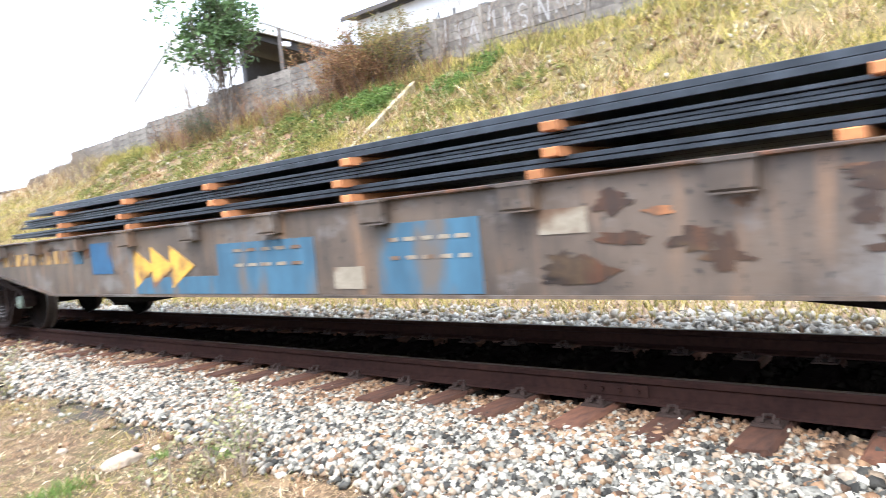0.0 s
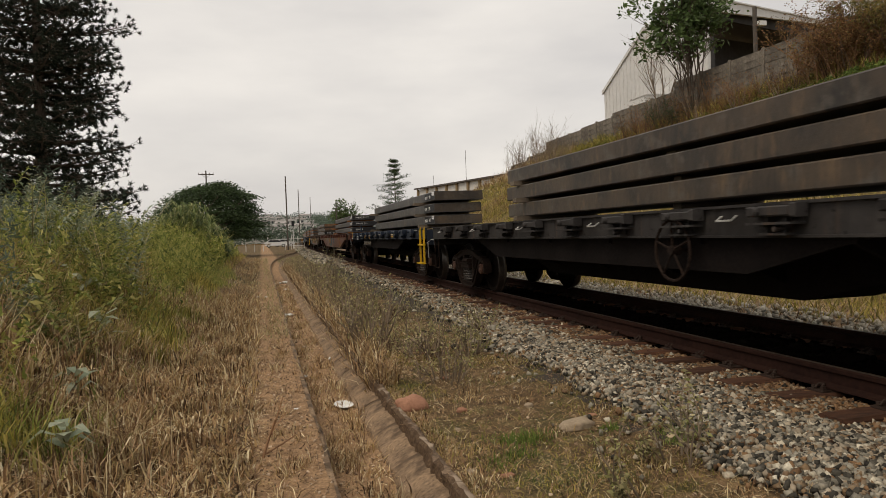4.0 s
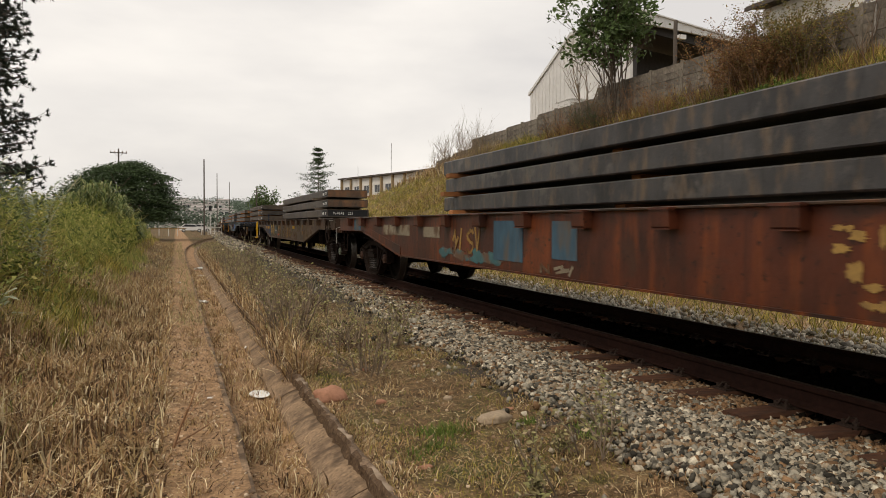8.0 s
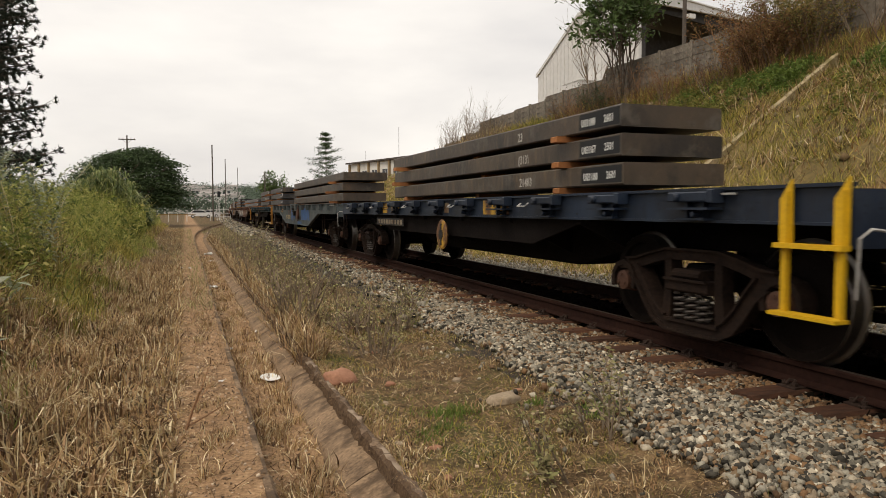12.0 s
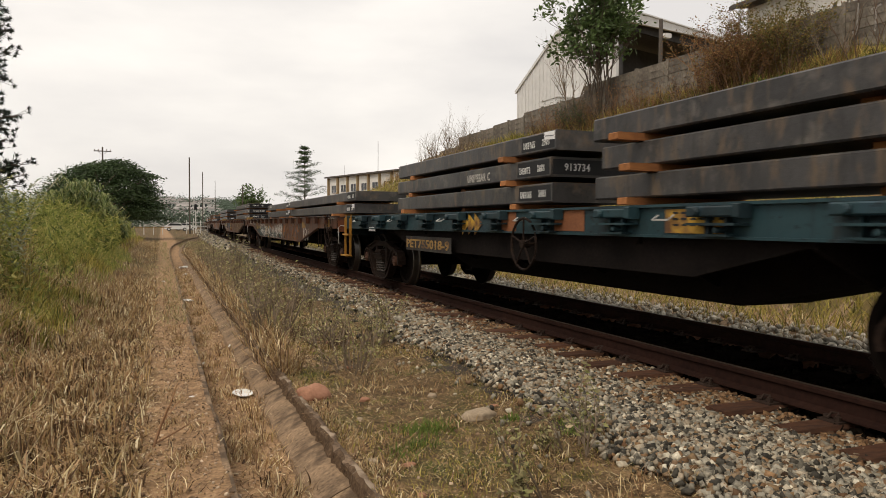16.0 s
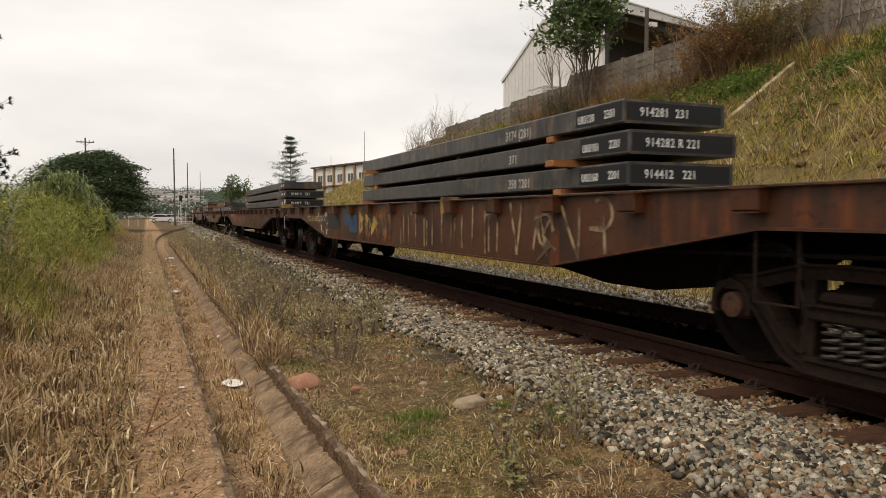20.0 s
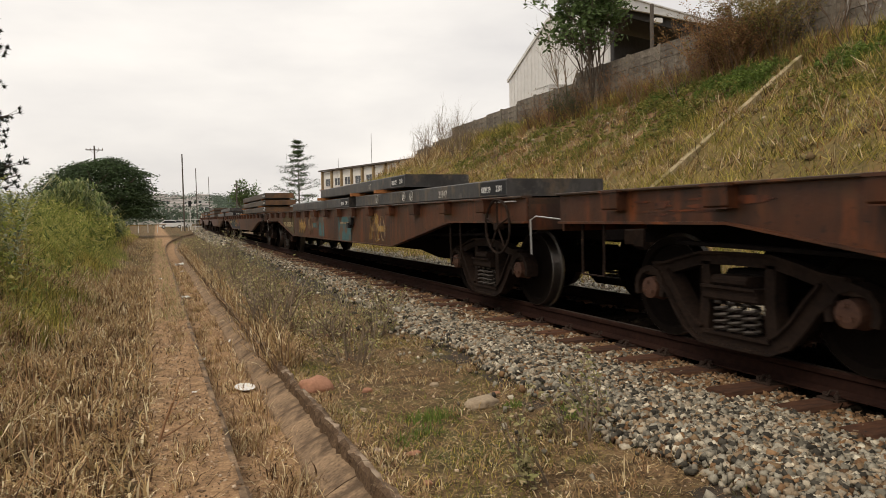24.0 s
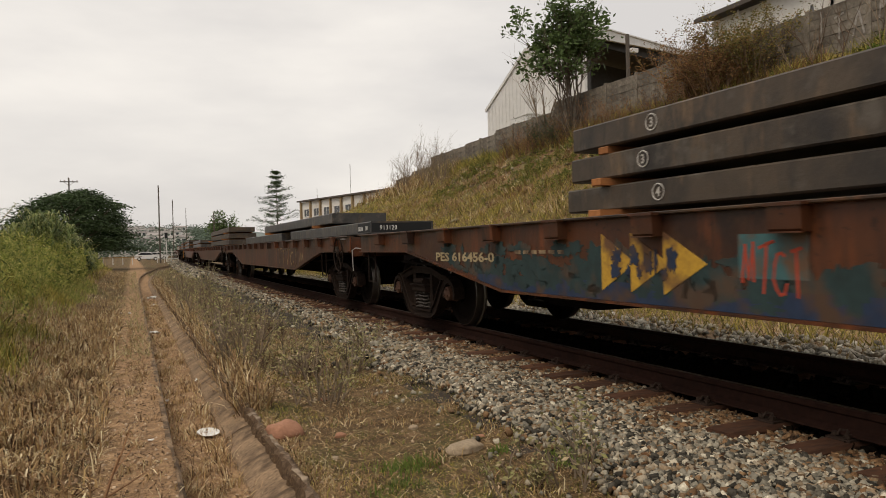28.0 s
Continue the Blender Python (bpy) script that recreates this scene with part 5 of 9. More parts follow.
def deep_wagon(u0, length, mat, label, cap="cap_rust", brake=True, block=False, sill_mat=None, chord=False, taper=((2.65, 5.5), (2.75, 5.75))):
    """A flat wagon with fish-bellied side sills and stake pockets. u0: where its front end lies along the train."""
    w = thing("flat_wagon", label, "railway wagon", "wagons of the freight train")
    half, h = length / 2, length / 2 - 0.36
    w["half"] = half
    u = u0 + half
    ride(w, u, 0, RAIL_Z)
    part("deck", Shape().box(-1.40, -h, 1.30, 1.40, h, 1.375), "rust_brown", w)
    w["belly"] = taper[0] + taper[1]
    (fa, fb), (ra, rb) = taper  # from each end: where the fish belly begins and where it is deepest
    belly = [(-h, 1.375), (-h, 1.08), (-half + fa, 1.08), (-half + fb, 0.63), (half - rb, 0.63), (half - ra, 1.08), (h, 1.08), (h, 1.375)]
    for d in (-1, 1):
        s = Shape().along_x(belly, d * 1.44 - 0.012, d * 1.44 + 0.012)
        sill = part("side_sill", s, sill_mat or mat, w)
        part("top_flange", Shape().box(d * 1.44 - 0.07, -h, 1.375, d * 1.44 + 0.07, h, 1.40, 0.006), "rust_brown", sill)
        f = Shape()
        low = belly[1:7]
        for (ya, za), (yb, zb) in zip(low, low[1:]):
            f.along_x([(ya, za), (yb, zb), (yb, zb + 0.022), (ya, za + 0.022)], d * 1.44 - 0.05, d * 1.44 + 0.05)
        part("bottom_flange", f, mat, sill)
        for ya, yb in ((-half + fa, -half + fb), (half - ra, half - rb)) if chord else ():
            e = 0.15 if ya > 0 else -0.15
            part("chord_plate", Shape().along_x([(ya, 1.10), (yb, 0.65), (yb, 0.82), (ya + e, 1.25)], d * 1.452 - 0.010, d * 1.452 + 0.010), mat, sill, "sloping doubler plate")
    keel = [(half - 3.7, 0.85), (half - 4.25, 0.50), (half - 5.1, 0.37), (half - 6.0, 0.37), (half - 7.0, 0.48)]
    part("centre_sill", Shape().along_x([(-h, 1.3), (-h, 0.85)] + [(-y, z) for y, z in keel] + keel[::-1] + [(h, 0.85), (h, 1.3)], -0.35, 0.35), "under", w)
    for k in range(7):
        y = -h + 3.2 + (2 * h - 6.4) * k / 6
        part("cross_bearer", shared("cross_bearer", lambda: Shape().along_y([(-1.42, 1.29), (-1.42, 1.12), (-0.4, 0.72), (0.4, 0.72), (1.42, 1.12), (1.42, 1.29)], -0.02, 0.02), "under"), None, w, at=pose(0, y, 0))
    for d in (-1, 1):
        part("end_sill", Shape().box(-1.42, d * h - 0.02 * (d > 0), 1.0, 1.42, d * h + 0.02 * (d < 0) + d * 0.012, 1.372), mat, w)
        coupler(w, d * h, d)
    pocket = lambda: Shape().along_y([(-0.115, -0.004), (-0.105, -0.15), (-0.085, -0.17), (0.0, -0.17), (0.0, -0.004)], -0.125, 0.125).box(-0.13, -0.14, -0.004, 0.0, 0.14, 0.018).box(-0.115, -0.128, -0.176, -0.09, 0.128, -0.165)
    n = int((length - 2.2) / 1.34) + 1
    for k in range(n):
        y = (k - (n - 1) / 2) * 1.34
        for d in (-1, 1):
            part("stake_pocket", shared("stake_pocket|" + mat, pocket, mat), None, w, at=pose(d * 1.45, y, 1.375, 0, 0, 0 if d < 0 else 180))
    for d in (-1, 1):
        bogie(w, d * (half - (2.2 if d < 0 else 2.46)), u, cap)
    if brake:
        hand_wheel(w, -1.52, -half + 0.98, 1.04)
    step_iron(w, -1.43, -h + 2.0, 0.57, 0.36, 0.55)
    step_iron(w, -1.43, h - 0.75, 0.57, 0.36, 0.55)
    grab_rail(w, [(-1.40, -h - 0.02, 0.72), (-1.42, -h - 0.04, 1.12), (-1.36, -h - 0.06, 1.16), (-0.6, -h - 0.25, 1.05)])
    grab_rail(w, [(-1.45, -h + 0.25, 1.34), (-1.50, -h + 0.27, 1.34), (-1.50, -h + 0.75, 1.34), (-1.45, -h + 0.77, 1.34)])
    part("brake_pipe", Shape().tube([(-1.2, -h + 1.5, 0.92), (-1.2, -h + 4.0, 0.86), (-1.2, h - 4.0, 0.86), (-1.2, h - 1.5, 0.92)], 0.022, 5), "under", w)
    if block:
        part("deck_chock", Shape().box(-1.40, -h + 0.45, 1.40, -1.05, -h + 0.85, 1.52, 0.02), "yellow_dull", w, "mustard yellow chock")
    return w


def frame_wagon(u0, length, mat, label, ladder="yellow_safe", cap="cap_rust", panels=(), wheel_at=None, handles="steel_line", both=False):
    """A container flat wagon: a shallow side channel with lock brackets over a black fish-bellied spine."""
    w = thing("container_wagon", label, "railway wagon", "wagons of the freight train")
    half, h = length / 2, length / 2 - 0.40
    w["half"] = half
    u = u0 + half
    ride(w, u, 0, RAIL_Z)
    for d in (-1, 1):
        q = d * 1.40
        s = Shape().along_y([(q - 0.05, 1.10), (q + 0.05, 1.10), (q + 0.05, 1.122), (q + 0.015, 1.122), (q + 0.015, 1.36), (q + 0.05, 1.36), (q + 0.05, 1.385), (q - 0.05, 1.385), (q - 0.05, 1.36), (q - 0.015, 1.36), (q - 0.015, 1.122), (q - 0.05, 1.122)], -h, h)
        part("side_channel", s, mat, w)
    part("deck", Shape().box(-1.36, -h, 1.27, 1.36, h, 1.345), "charcoal", w)
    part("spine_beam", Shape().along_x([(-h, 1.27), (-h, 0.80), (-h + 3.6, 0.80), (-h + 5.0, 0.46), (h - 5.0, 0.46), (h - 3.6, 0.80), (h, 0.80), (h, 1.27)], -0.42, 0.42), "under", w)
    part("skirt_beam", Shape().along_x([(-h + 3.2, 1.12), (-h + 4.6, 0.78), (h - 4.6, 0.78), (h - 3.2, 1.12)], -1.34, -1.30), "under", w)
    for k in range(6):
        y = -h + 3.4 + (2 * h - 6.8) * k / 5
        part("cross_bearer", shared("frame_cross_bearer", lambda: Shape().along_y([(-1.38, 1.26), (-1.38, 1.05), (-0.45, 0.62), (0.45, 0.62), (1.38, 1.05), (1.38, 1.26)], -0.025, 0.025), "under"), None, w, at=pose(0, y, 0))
    lock = lambda: (Shape().box(-0.12, -0.24, 0.05, 0.0, 0.24, 0.135, 0.012).box(-0.15, -0.30, -0.015, 0.0, 0.22, 0.005).box(-0.11, -0.20, -0.10, 0.0, 0.14, -0.082).box(-0.055, -0.14, -0.09, 0.0, -0.10, 0.05)
                    .box(-0.055, 0.06, -0.09, 0.0, 0.10, 0.05).disc_x(-0.165, 0.12, 0.09, [(0, 0.03), (0.02, 0.042), (0.06, 0.042)], 12).box(-0.14, -0.34, 0.04, -0.02, -0.27, 0.15, 0.01).disc_x(-0.14, -0.1, -0.05, [(0, 0.022), (0.1, 0.022)], 8))
    n = int((length - 2.2) / 1.3)
    for k in range(n):
        y = (k - (n - 1) / 2) * 1.3
        for d in (-1, 1):
            part("container_lock", shared("container_lock|" + mat, lock, mat), None, w, at=pose(d * 1.415, y, 1.22, 0, 0, 0 if d < 0 else 180))
        if k % 2 == 0 and k > 1:
            part("handle", shared("handle|" + handles, lambda: Shape().tube([(0, -0.10, 0.04), (-0.06, -0.10, 0.0), (-0.06, 0.10, 0.0), (0, 0.10, 0.04)], 0.010, 5), handles), None, w, at=pose(-1.42, y + 0.62, 1.25))
    for d in (-1, 1):
        part("end_sill", Shape().box(-1.40, d * h - 0.015, 0.95, 1.40, d * h + 0.015, 1.34), mat, w)
        coupler(w, d * h, d)
        bogie(w, d * (half - 2.28), u, cap)
    for y in ([-h - 0.04] if ladder else []) + ([h - 0.70] if ladder and both else []):
        x = -1.47
        lad = part("end_ladder", Shape().box(x - 0.10, y, 0.47, x + 0.03, y + 0.56, 0.495), ladder, w, "yellow painted steel step ladder")
        for yy, e in ((y, 0.0), (y + 0.45, 0.01)):
            part("stile", Shape().along_x([(yy + 0.02, 0.49), (yy + 0.09, 0.49), (yy + 0.09, 0.93), (yy + 0.11, 0.96), (yy + 0.11, 1.28), (yy + e, 1.42), (yy, 0.96), (yy + 0.02, 0.93)], x, x + 0.02), ladder, lad)
            part("stile_rim", Shape().box(x - 0.03, yy + 0.015, 0.49, x + 0.0, yy + 0.03, 1.33), ladder, lad)
        part("step", Shape().box(x - 0.06, y, 0.94, x + 0.03, y + 0.56, 0.975), ladder, lad)
    for a, b, m in panels:
        painted(w, a, b, 1.44, 1.64, m, "load_plate", x=-1.42, label="yellow plate with lines of small print")
        for q in range(3):
            bars(w, a + 0.06, b - 0.06, 1.60 - 0.05 * q, 0.018, 6, "black", 40 + q, x=-1.4235)
    if wheel_at:
        hand_wheel(w, -1.50, wheel_at - half, 0.98, 0.30)
    grab_rail(w, [(-1.42, -h + 1.0, 1.33), (-1.46, -h + 1.0, 1.33), (-1.46, -h + 1.7, 1.33), (-1.42, -h + 1.7, 1.33)])
    grab_rail(w, [(-1.36, -h - 0.02, 0.62), (-1.38, -h - 0.05, 1.02), (-1.30, -h - 0.07, 1.08), (-0.8, -h - 0.16, 1.02)])
    step_iron(w, -1.42, h - 0.55, 0.42, 0.36, 0.65)
    return w


SLAB = 0.25  # slab thickness
GAP = 0.075  # dunnage between the layers
FLOOR = 1.71  # top of the wagon floors over the ground


def slab(u0, u1, z, width=1.78, mat="slab", text="", end="", wide=1.38, tag=False, end_mat=None, black=True, chalk="", textmat="white", inset=0.84):
    """One long steel slab from u0 to u1 along the train, its underside at z over the ground; its near face lies width / 2 beside the track's middle."""
    n = (u1 - u0) / 2
    wd = width / 2
    s = Shape().box(-wd, -n, 0, wide - wd, n, SLAB, 0.016)
    label = "long dark steel slab stacked on a flat wagon" if mat == "slab" else "long brown oxidised steel slab stacked on a flat wagon"
    ob = tagged(part("steel_slab", s, mat), label, "steel slab", "steel slabs on the train")
    ride(ob, (u0 + u1) / 2, 0.0, z)
    if text:
        if black:
            part("stencil_field", Shape().along_x([(-n + 0.03, 0.03), (-n + inset + 0.05, 0.035), (-n + inset + 0.04, 0.22), (-n + 0.03, 0.225)], -wd - 0.002, -wd + 0.002), "black", ob)
        first, last = text.split(" ")
        side_text(first, 0.125, textmat, ob, -wd - 0.003, -n + inset, 0.07, 0.70)
        side_text(last, 0.125, textmat, ob, -wd - 0.003, -n + inset - 0.50, 0.078, 0.70)
    if end:
        part("end_field", Shape().box(-wd + 0.03, -n - 0.002, 0.03, wide - wd - 0.05, -n + 0.002, 0.22), "black", ob)
        end_text(end, 0.13, textmat, ob, -wd + 0.20, -n - 0.003, 0.08, 0.85)
    if end_mat and not end:
        part("slab_end_face", Shape().box(-wd + 0.02, -n - 0.003, 0.02, wide - wd - 0.02, -n + 0.002, SLAB - 0.02), end_mat, ob)
    if tag:
        t = part("paper_label", Shape().along_x([(-n + 0.02, 0.13), (-n + 0.28, 0.15), (-n + 0.28, 0.24), (-n + 0.02, 0.235)], -wd - 0.006, -wd - 0.003), "paper", ob, "white printed paper label")
        part("print", Shape().along_x([(-n + 0.05, 0.17), (-n + 0.25, 0.185), (-n + 0.25, 0.20), (-n + 0.05, 0.185)], -wd - 0.008, -wd - 0.0055), "ink", t)
    if chalk:
        side_text(chalk, 0.17, "chalk", ob, -wd - 0.003, -n + 2.6, 0.05, 0.8)
    return ob


def dunnage(u, z, mat="timber", x=0.0, length=1.9, h=GAP, wide=0.16, seed=0):
    s = Shape().box(-length / 2, -wide / 2, 0, length / 2, wide / 2, h, 0.008)
    ob = tagged(part("dunnage_timber", s, mat), "orange timber spacer between steel slabs" if mat == "timber" else "weathered timber spacer between steel slabs", "timber", "dunnage on the train")
    ride(ob, u, x, z)
    return ob


def stack(u0, u1, layers, width=1.78, mat="slab", texts=(), ends=(), tags=(), timber="timber", seed=0, end_mat=None, floor=FLOOR, chalks=(), wide=1.38, inset=0.84):
    """A pile of slabs with timbers between them."""
    r = random.Random(seed)
    for k in range(layers):
        z = floor + GAP + k * (SLAB + GAP)
        j = r.uniform(-0.10, 0.10) * (k > 0)
        slab(u0 + j, u1 + r.uniform(-0.15, 0.15) * (k > 0), z, width, mat, texts[k] if k < len(texts) else "", ends[k] if k < len(ends) else "", wide + r.uniform(-0.05, 0.05), k in tags, end_mat,
             chalk=chalks[k] if k < len(chalks) else "", inset=inset)
        for q, du in enumerate((u0 + 1.3, (u0 + u1) / 2, u1 - 0.75)):
            out = -0.2 if q == 1 else (r.uniform(0.10, 0.34) if r.random() < 0.75 else 0.03)
            dunnage(du + r.uniform(-0.25, 0.25), z - GAP, timber, (wide - width) / 2 - out / 2, wide - 0.04 + out, GAP, 0.15 + r.uniform(0, 0.05))


# ---- the wagons in order, from the front; u counts along the train ----
def stake(u, x, h=0.42, mat="navy"):
    """A loose stanchion set in a pocket."""
    ob = tagged(part("stanchion", Shape().box(-0.03, -0.04, 0, 0.03, 0.04, h, 0.008).box(-0.036, -0.046, h - 0.05, 0.036, 0.046, h - 0.02), mat), "dark blue steel stanchion standing in a wagon side", "stanchion", "stanchions on the train")
    return ride(ob, u, x, FLOOR)


# wagon with long black flat bars
w = deep_wagon(-5.6, 21.5, "rust_ochre", "weathered flat wagon with faded blue panels carrying black bars", "cap_green", brake=True)
painted(w, 13.95, 14.5, 1.20, 1.58, "blue_deep")
painted(w, 11.71, 13.4, 0.96, 1.14, "blue")
painted(w, 10.22, 11.71, 0.96, 1.45, "blue", x=-1.457)
arrows(w, 12.2, 13.42, 1.02, 1.48, "yellow")
painted(w, 8.46, 9.47, 0.96, 1.50, "blue")
painted(w, 9.65, 10.0, 1.00, 1.18, "beige")
painted(w, 7.63, 7.98, 1.34, 1.50, "beige")
bars(w, 15.2, 17.6, 1.36, 0.17, 9, "yellow_dull", 3)
painted(w, 14.75, 15.0, 1.34, 1.5, "blue")
for k, z in enumerate((1.36, 1.22)):
    bars(w, 8.55, 9.4, z, 0.03, 5, "beige", 6 + k, x=-1.4605)
    bars(w, 10.4, 11.5, z, 0.03, 5, "beige", 9 + k, x=-1.4615)
peel(w, 3.6, 8.0, 1.0, 1.6, 22, "rust_brown", 17, wide=0.28, tall=0.10)
peel(w, 3.6, 7.5, 1.3, 1.6, 10, "graf_orange", 16, wide=0.12, tall=0.05)
peel(w, 14.5, 20.2, 1.38, 1.6, 22, "rust_brown", 18, wide=0.12, tall=0.1)
scrawl(w, 17.3, 20.1, 1.44, 1.62, 6, "graf_orange", 19, 0.035)
part("deck_box", Shape().box(-1.35, 8.25, 1.40, -1.05, 8.55, 1.53, 0.02), "yellow", w, "yellow chock box")
part("deck_chock", Shape().box(-1.35, 9.4, 1.40, -1.15, 9.65, 1.47, 0.02), "yellow_dull", w, "mustard yellow chock")
for layer, (z, n, th) in enumerate(((1.79, 2, 0.035), (1.93, 4, 0.028), (2.11, 2, 0.05))):
    r = random.Random(layer)
    for k in range(n):
        a, b = -5.0 + r.uniform(-0.3, 0.3), 12.9 - 0.45 * layer + r.uniform(-0.25, 0.2)
        zz = z + k * (th + 0.004)
        for j in range(4):
            x = -0.95 + 0.49 * j + r.uniform(-0.02, 0.02)
            ob = tagged(part("flat_bar", Shape().box(0, -(b - a) / 2, 0, 0.46, (b - a) / 2 + r.uniform(-0.1, 0.1), th, 0.004), "bar"), "long black rolled steel flat bar in a stacked bundle", "steel bar", "steel bars on the train")
            ride(ob, (a + b) / 2, x, zz)
    for u in np.arange(-3.6, 12.5, 2.05):
        dunnage(float(u) + r.uniform(-0.2, 0.2), z - 0.075, "timber", -0.02, 2.1, 0.07, 0.13)

w = deep_wagon(15.9, 21.5, "rust_brown", "brown rusty flat wagon with sprayed side carrying three steel slabs", "cap_green", block=True)
scrawl(w, 7.6, 11.0, 1.0, 1.62, 12, "graf_cream", 21, 0.035)
peel(w, 3.5, 7.6, 0.98, 1.60, 40, "graf_cream", 22, wide=0.07, tall=0.26)
peel(w, 4.0, 15.5, 0.98, 1.62, 60, "beige", 23, x=-1.4552, wide=0.05, tall=0.2)
peel(w, 3.0, 16.0, 0.95, 1.35, 110, "olive_paint", 24, x=-1.4545, wide=0.16, tall=0.13)
arrows(w, 11.2, 12.35, 1.06, 1.54, "graf_yellow")
peel(w, 11.4, 12.2, 1.16, 1.44, 9, "charcoal", 25, x=-1.4625, wide=0.06, tall=0.1)
painted(w, 13.0, 13.6, 1.05, 1.55, "teal_panel")
number(w, "PES624457-2", 17.58, 15.97, 1.30, 0.15, "number_ochre")
peel(w, 15.9, 16.6, 0.97, 1.58, 26, "graf_cream", 5, wide=0.10, tall=0.2)
peel(w, 16.3, 20.4, 1.40, 1.6, 22, "beige", 26, wide=0.09, tall=0.07)
stack(20.2, 31.3, 3, 1.6, "slab_brown", ("U03128 2201", "U03137 2301", "U03137 2201"), (), (0, 1), timber="timber_grey", seed=1, end_mat="slab_rust")

w = frame_wagon(37.4, 16.8, "charcoal", "charcoal container wagon with an amber step ladder carrying steel slabs", "amber", "cap_rust", wheel_at=5.9)
stack(39.45, 50.0, 3, 1.6, "slab_brown", ("U03085 2301", "U03081 2201", "U03085 2301"), (), (), timber="timber_grey", seed=2, end_mat="slab_rust")

w = frame_wagon(54.2, 16.9, "navy", "navy blue container wagon with yellow ladder carrying steel slabs", "yellow_safe", "cap_rust", panels=((11.7, 12.4, "yellow"),))
painted(w, 5.22, 6.16, 1.46, 1.668, "yellow_safe", "load_plate", x=-1.42, label="yellow plate with lines of stencilled print")
for k, line in enumerate(("LOTAÇÃO LIMITE", "TARA", "PESO BRUTO MÁX")):
    side_text(line, 0.058, "graf_red", w, -1.4242, 6.13 - 8.45, 1.478 + 0.062 * k - RAIL_Z, 0.95 if k != 1 else 1.1)
stake(68.3, -1.30, 0.27)
arrows(w, 10.5, 11.08, 1.42, 1.66, "yellow", x=-1.42)
painted(w, 10.2, 12.35, 1.16, 1.32, "charcoal", "number_board", x=-1.43)
number(w, "ET755174-0", 12.25, 10.3, 1.19, 0.11, "beige", x=-1.435)
painted(w, 8.82, 9.04, 1.46, 1.66, "yellow_dull", "letter_field", x=-1.42)
side_text("D", 0.17, "black", w, -1.4245, 8.98 - 8.45, 1.50 - RAIL_Z, 0.9)
painted(w, 15.8, 16.17, 1.42, 1.72, "yellow", "side_plate", x=-1.475, label="yellow and white warning plate")
painted(w, 15.8, 16.17, 1.42, 1.47, "paper", "side_plate_foot", x=-1.479)
bars(w, 15.86, 16.1, 1.58, 0.05, 5, "graf_red", 18, x=-1.4785)
painted(w, 14.24, 14.76, 1.375, 1.545, "paper", "plate_rim", x=-1.4215)
painted(w, 14.26, 14.74, 1.395, 1.525, "black", "maker_plate", x=-1.425)
bars(w, 14.3, 14.72, 1.415, 0.09, 6, "paper", 8, x=-1.4285)
stack(55.9, 66.8, 3, 1.75, "slab", ("U03080 2101", "U03191 2301", "U03191 2301"), (), (0, 2), inset=1.15, timber="timber_grey", seed=3, end_mat="slab_brown")
for k in range(3):
    ob = tagged(lettering("F", 0.16, "chalk", None, Matrix.Identity(4), "chalk_letter"), "white chalk letter drawn on a slab", "chalk mark", "chalk marks")
    ob.data.transform(ON_SIDE)
    ride(ob, 65.3, -0.88, FLOOR + GAP + 0.05 + k * (SLAB + GAP))

w = deep_wagon(71.1, 21.9, "rust_red", "red rusty flat wagon with blue panels carrying three steel slabs", chord=True)
painted(w, 9.77, 10.31, 1.15, 1.58, "blue")
painted(w, 11.04, 11.90, 1.07, 1.59, "blue")
peel(w, 5.5, 6.65, 1.0, 1.55, 46, "yellow_dull", 7, wide=0.07, tall=0.08)
peel(w, 11.9, 14.0, 0.98, 1.2, 14, "teal_panel", 13, x=-1.4545, wide=0.3, tall=0.12)
scrawl(w, 12.3, 13.4, 1.1, 1.5, 4, "yellow_dull", 8, 0.05)
scrawl(w, 9.6, 10.6, 0.98, 1.08, 3, "beige", 9, 0.04)
painted(w, 15.6, 17.35, 1.33, 1.53, "beige")
painted(w, 14.0, 14.8, 1.32, 1.50, "beige")
painted(w, 19.3, 19.95, 1.40, 1.66, "blue")
stack(75.8, 86.5, 3, 1.7, "slab", ("U03128 2100", "U03120 2001", "U03177 2101"), ("91440A", "914419  211", "914282 R 221"), (1, 2), seed=4)

w = deep_wagon(93.0, 21.5, "rust_brown", "brown rusty wagon with dark blue end panel carrying steel slabs", "cap_green")
painted(w, 15.37, 17.5, 1.22, 1.66, "blue_dark")
part("painted_panel", Shape().along_x([(15.37 - 10.75, 0.66), (15.37 - 10.75, 0.92), (17.5 - 10.75, 0.92)], -1.459, -1.452), "blue_dark", w)
number(w, "PES 624671 1", 17.4, 15.74, 1.31, 0.14, "yellow", x=-1.461)
painted(w, 14.0, 15.33, 1.0, 1.62, "olive_paint", x=-1.4545)
arrows(w, 14.08, 15.3, 1.06, 1.58, "graf_yellow")
peel(w, 14.3, 15.2, 1.18, 1.44, 9, "olive_paint", 37, x=-1.4635, wide=0.07, tall=0.1)
painted(w, 13.15, 13.76, 1.15, 1.54, "teal_panel")
peel(w, 12.3, 12.75, 1.04, 1.14, 10, "graf_red", 38, wide=0.2, tall=0.03)
peel(w, 4.0, 15, 0.98, 1.6, 70, "olive_paint", 39, x=-1.4545, wide=0.14, tall=0.14)
bars(w, 13.25, 13.65, 1.24, 0.05, 6, "chalk", 4, x=-1.461)
scrawl(w, 8.8, 12.7, 1.0, 1.55, 10, "yellow_dull", 31, 0.035)
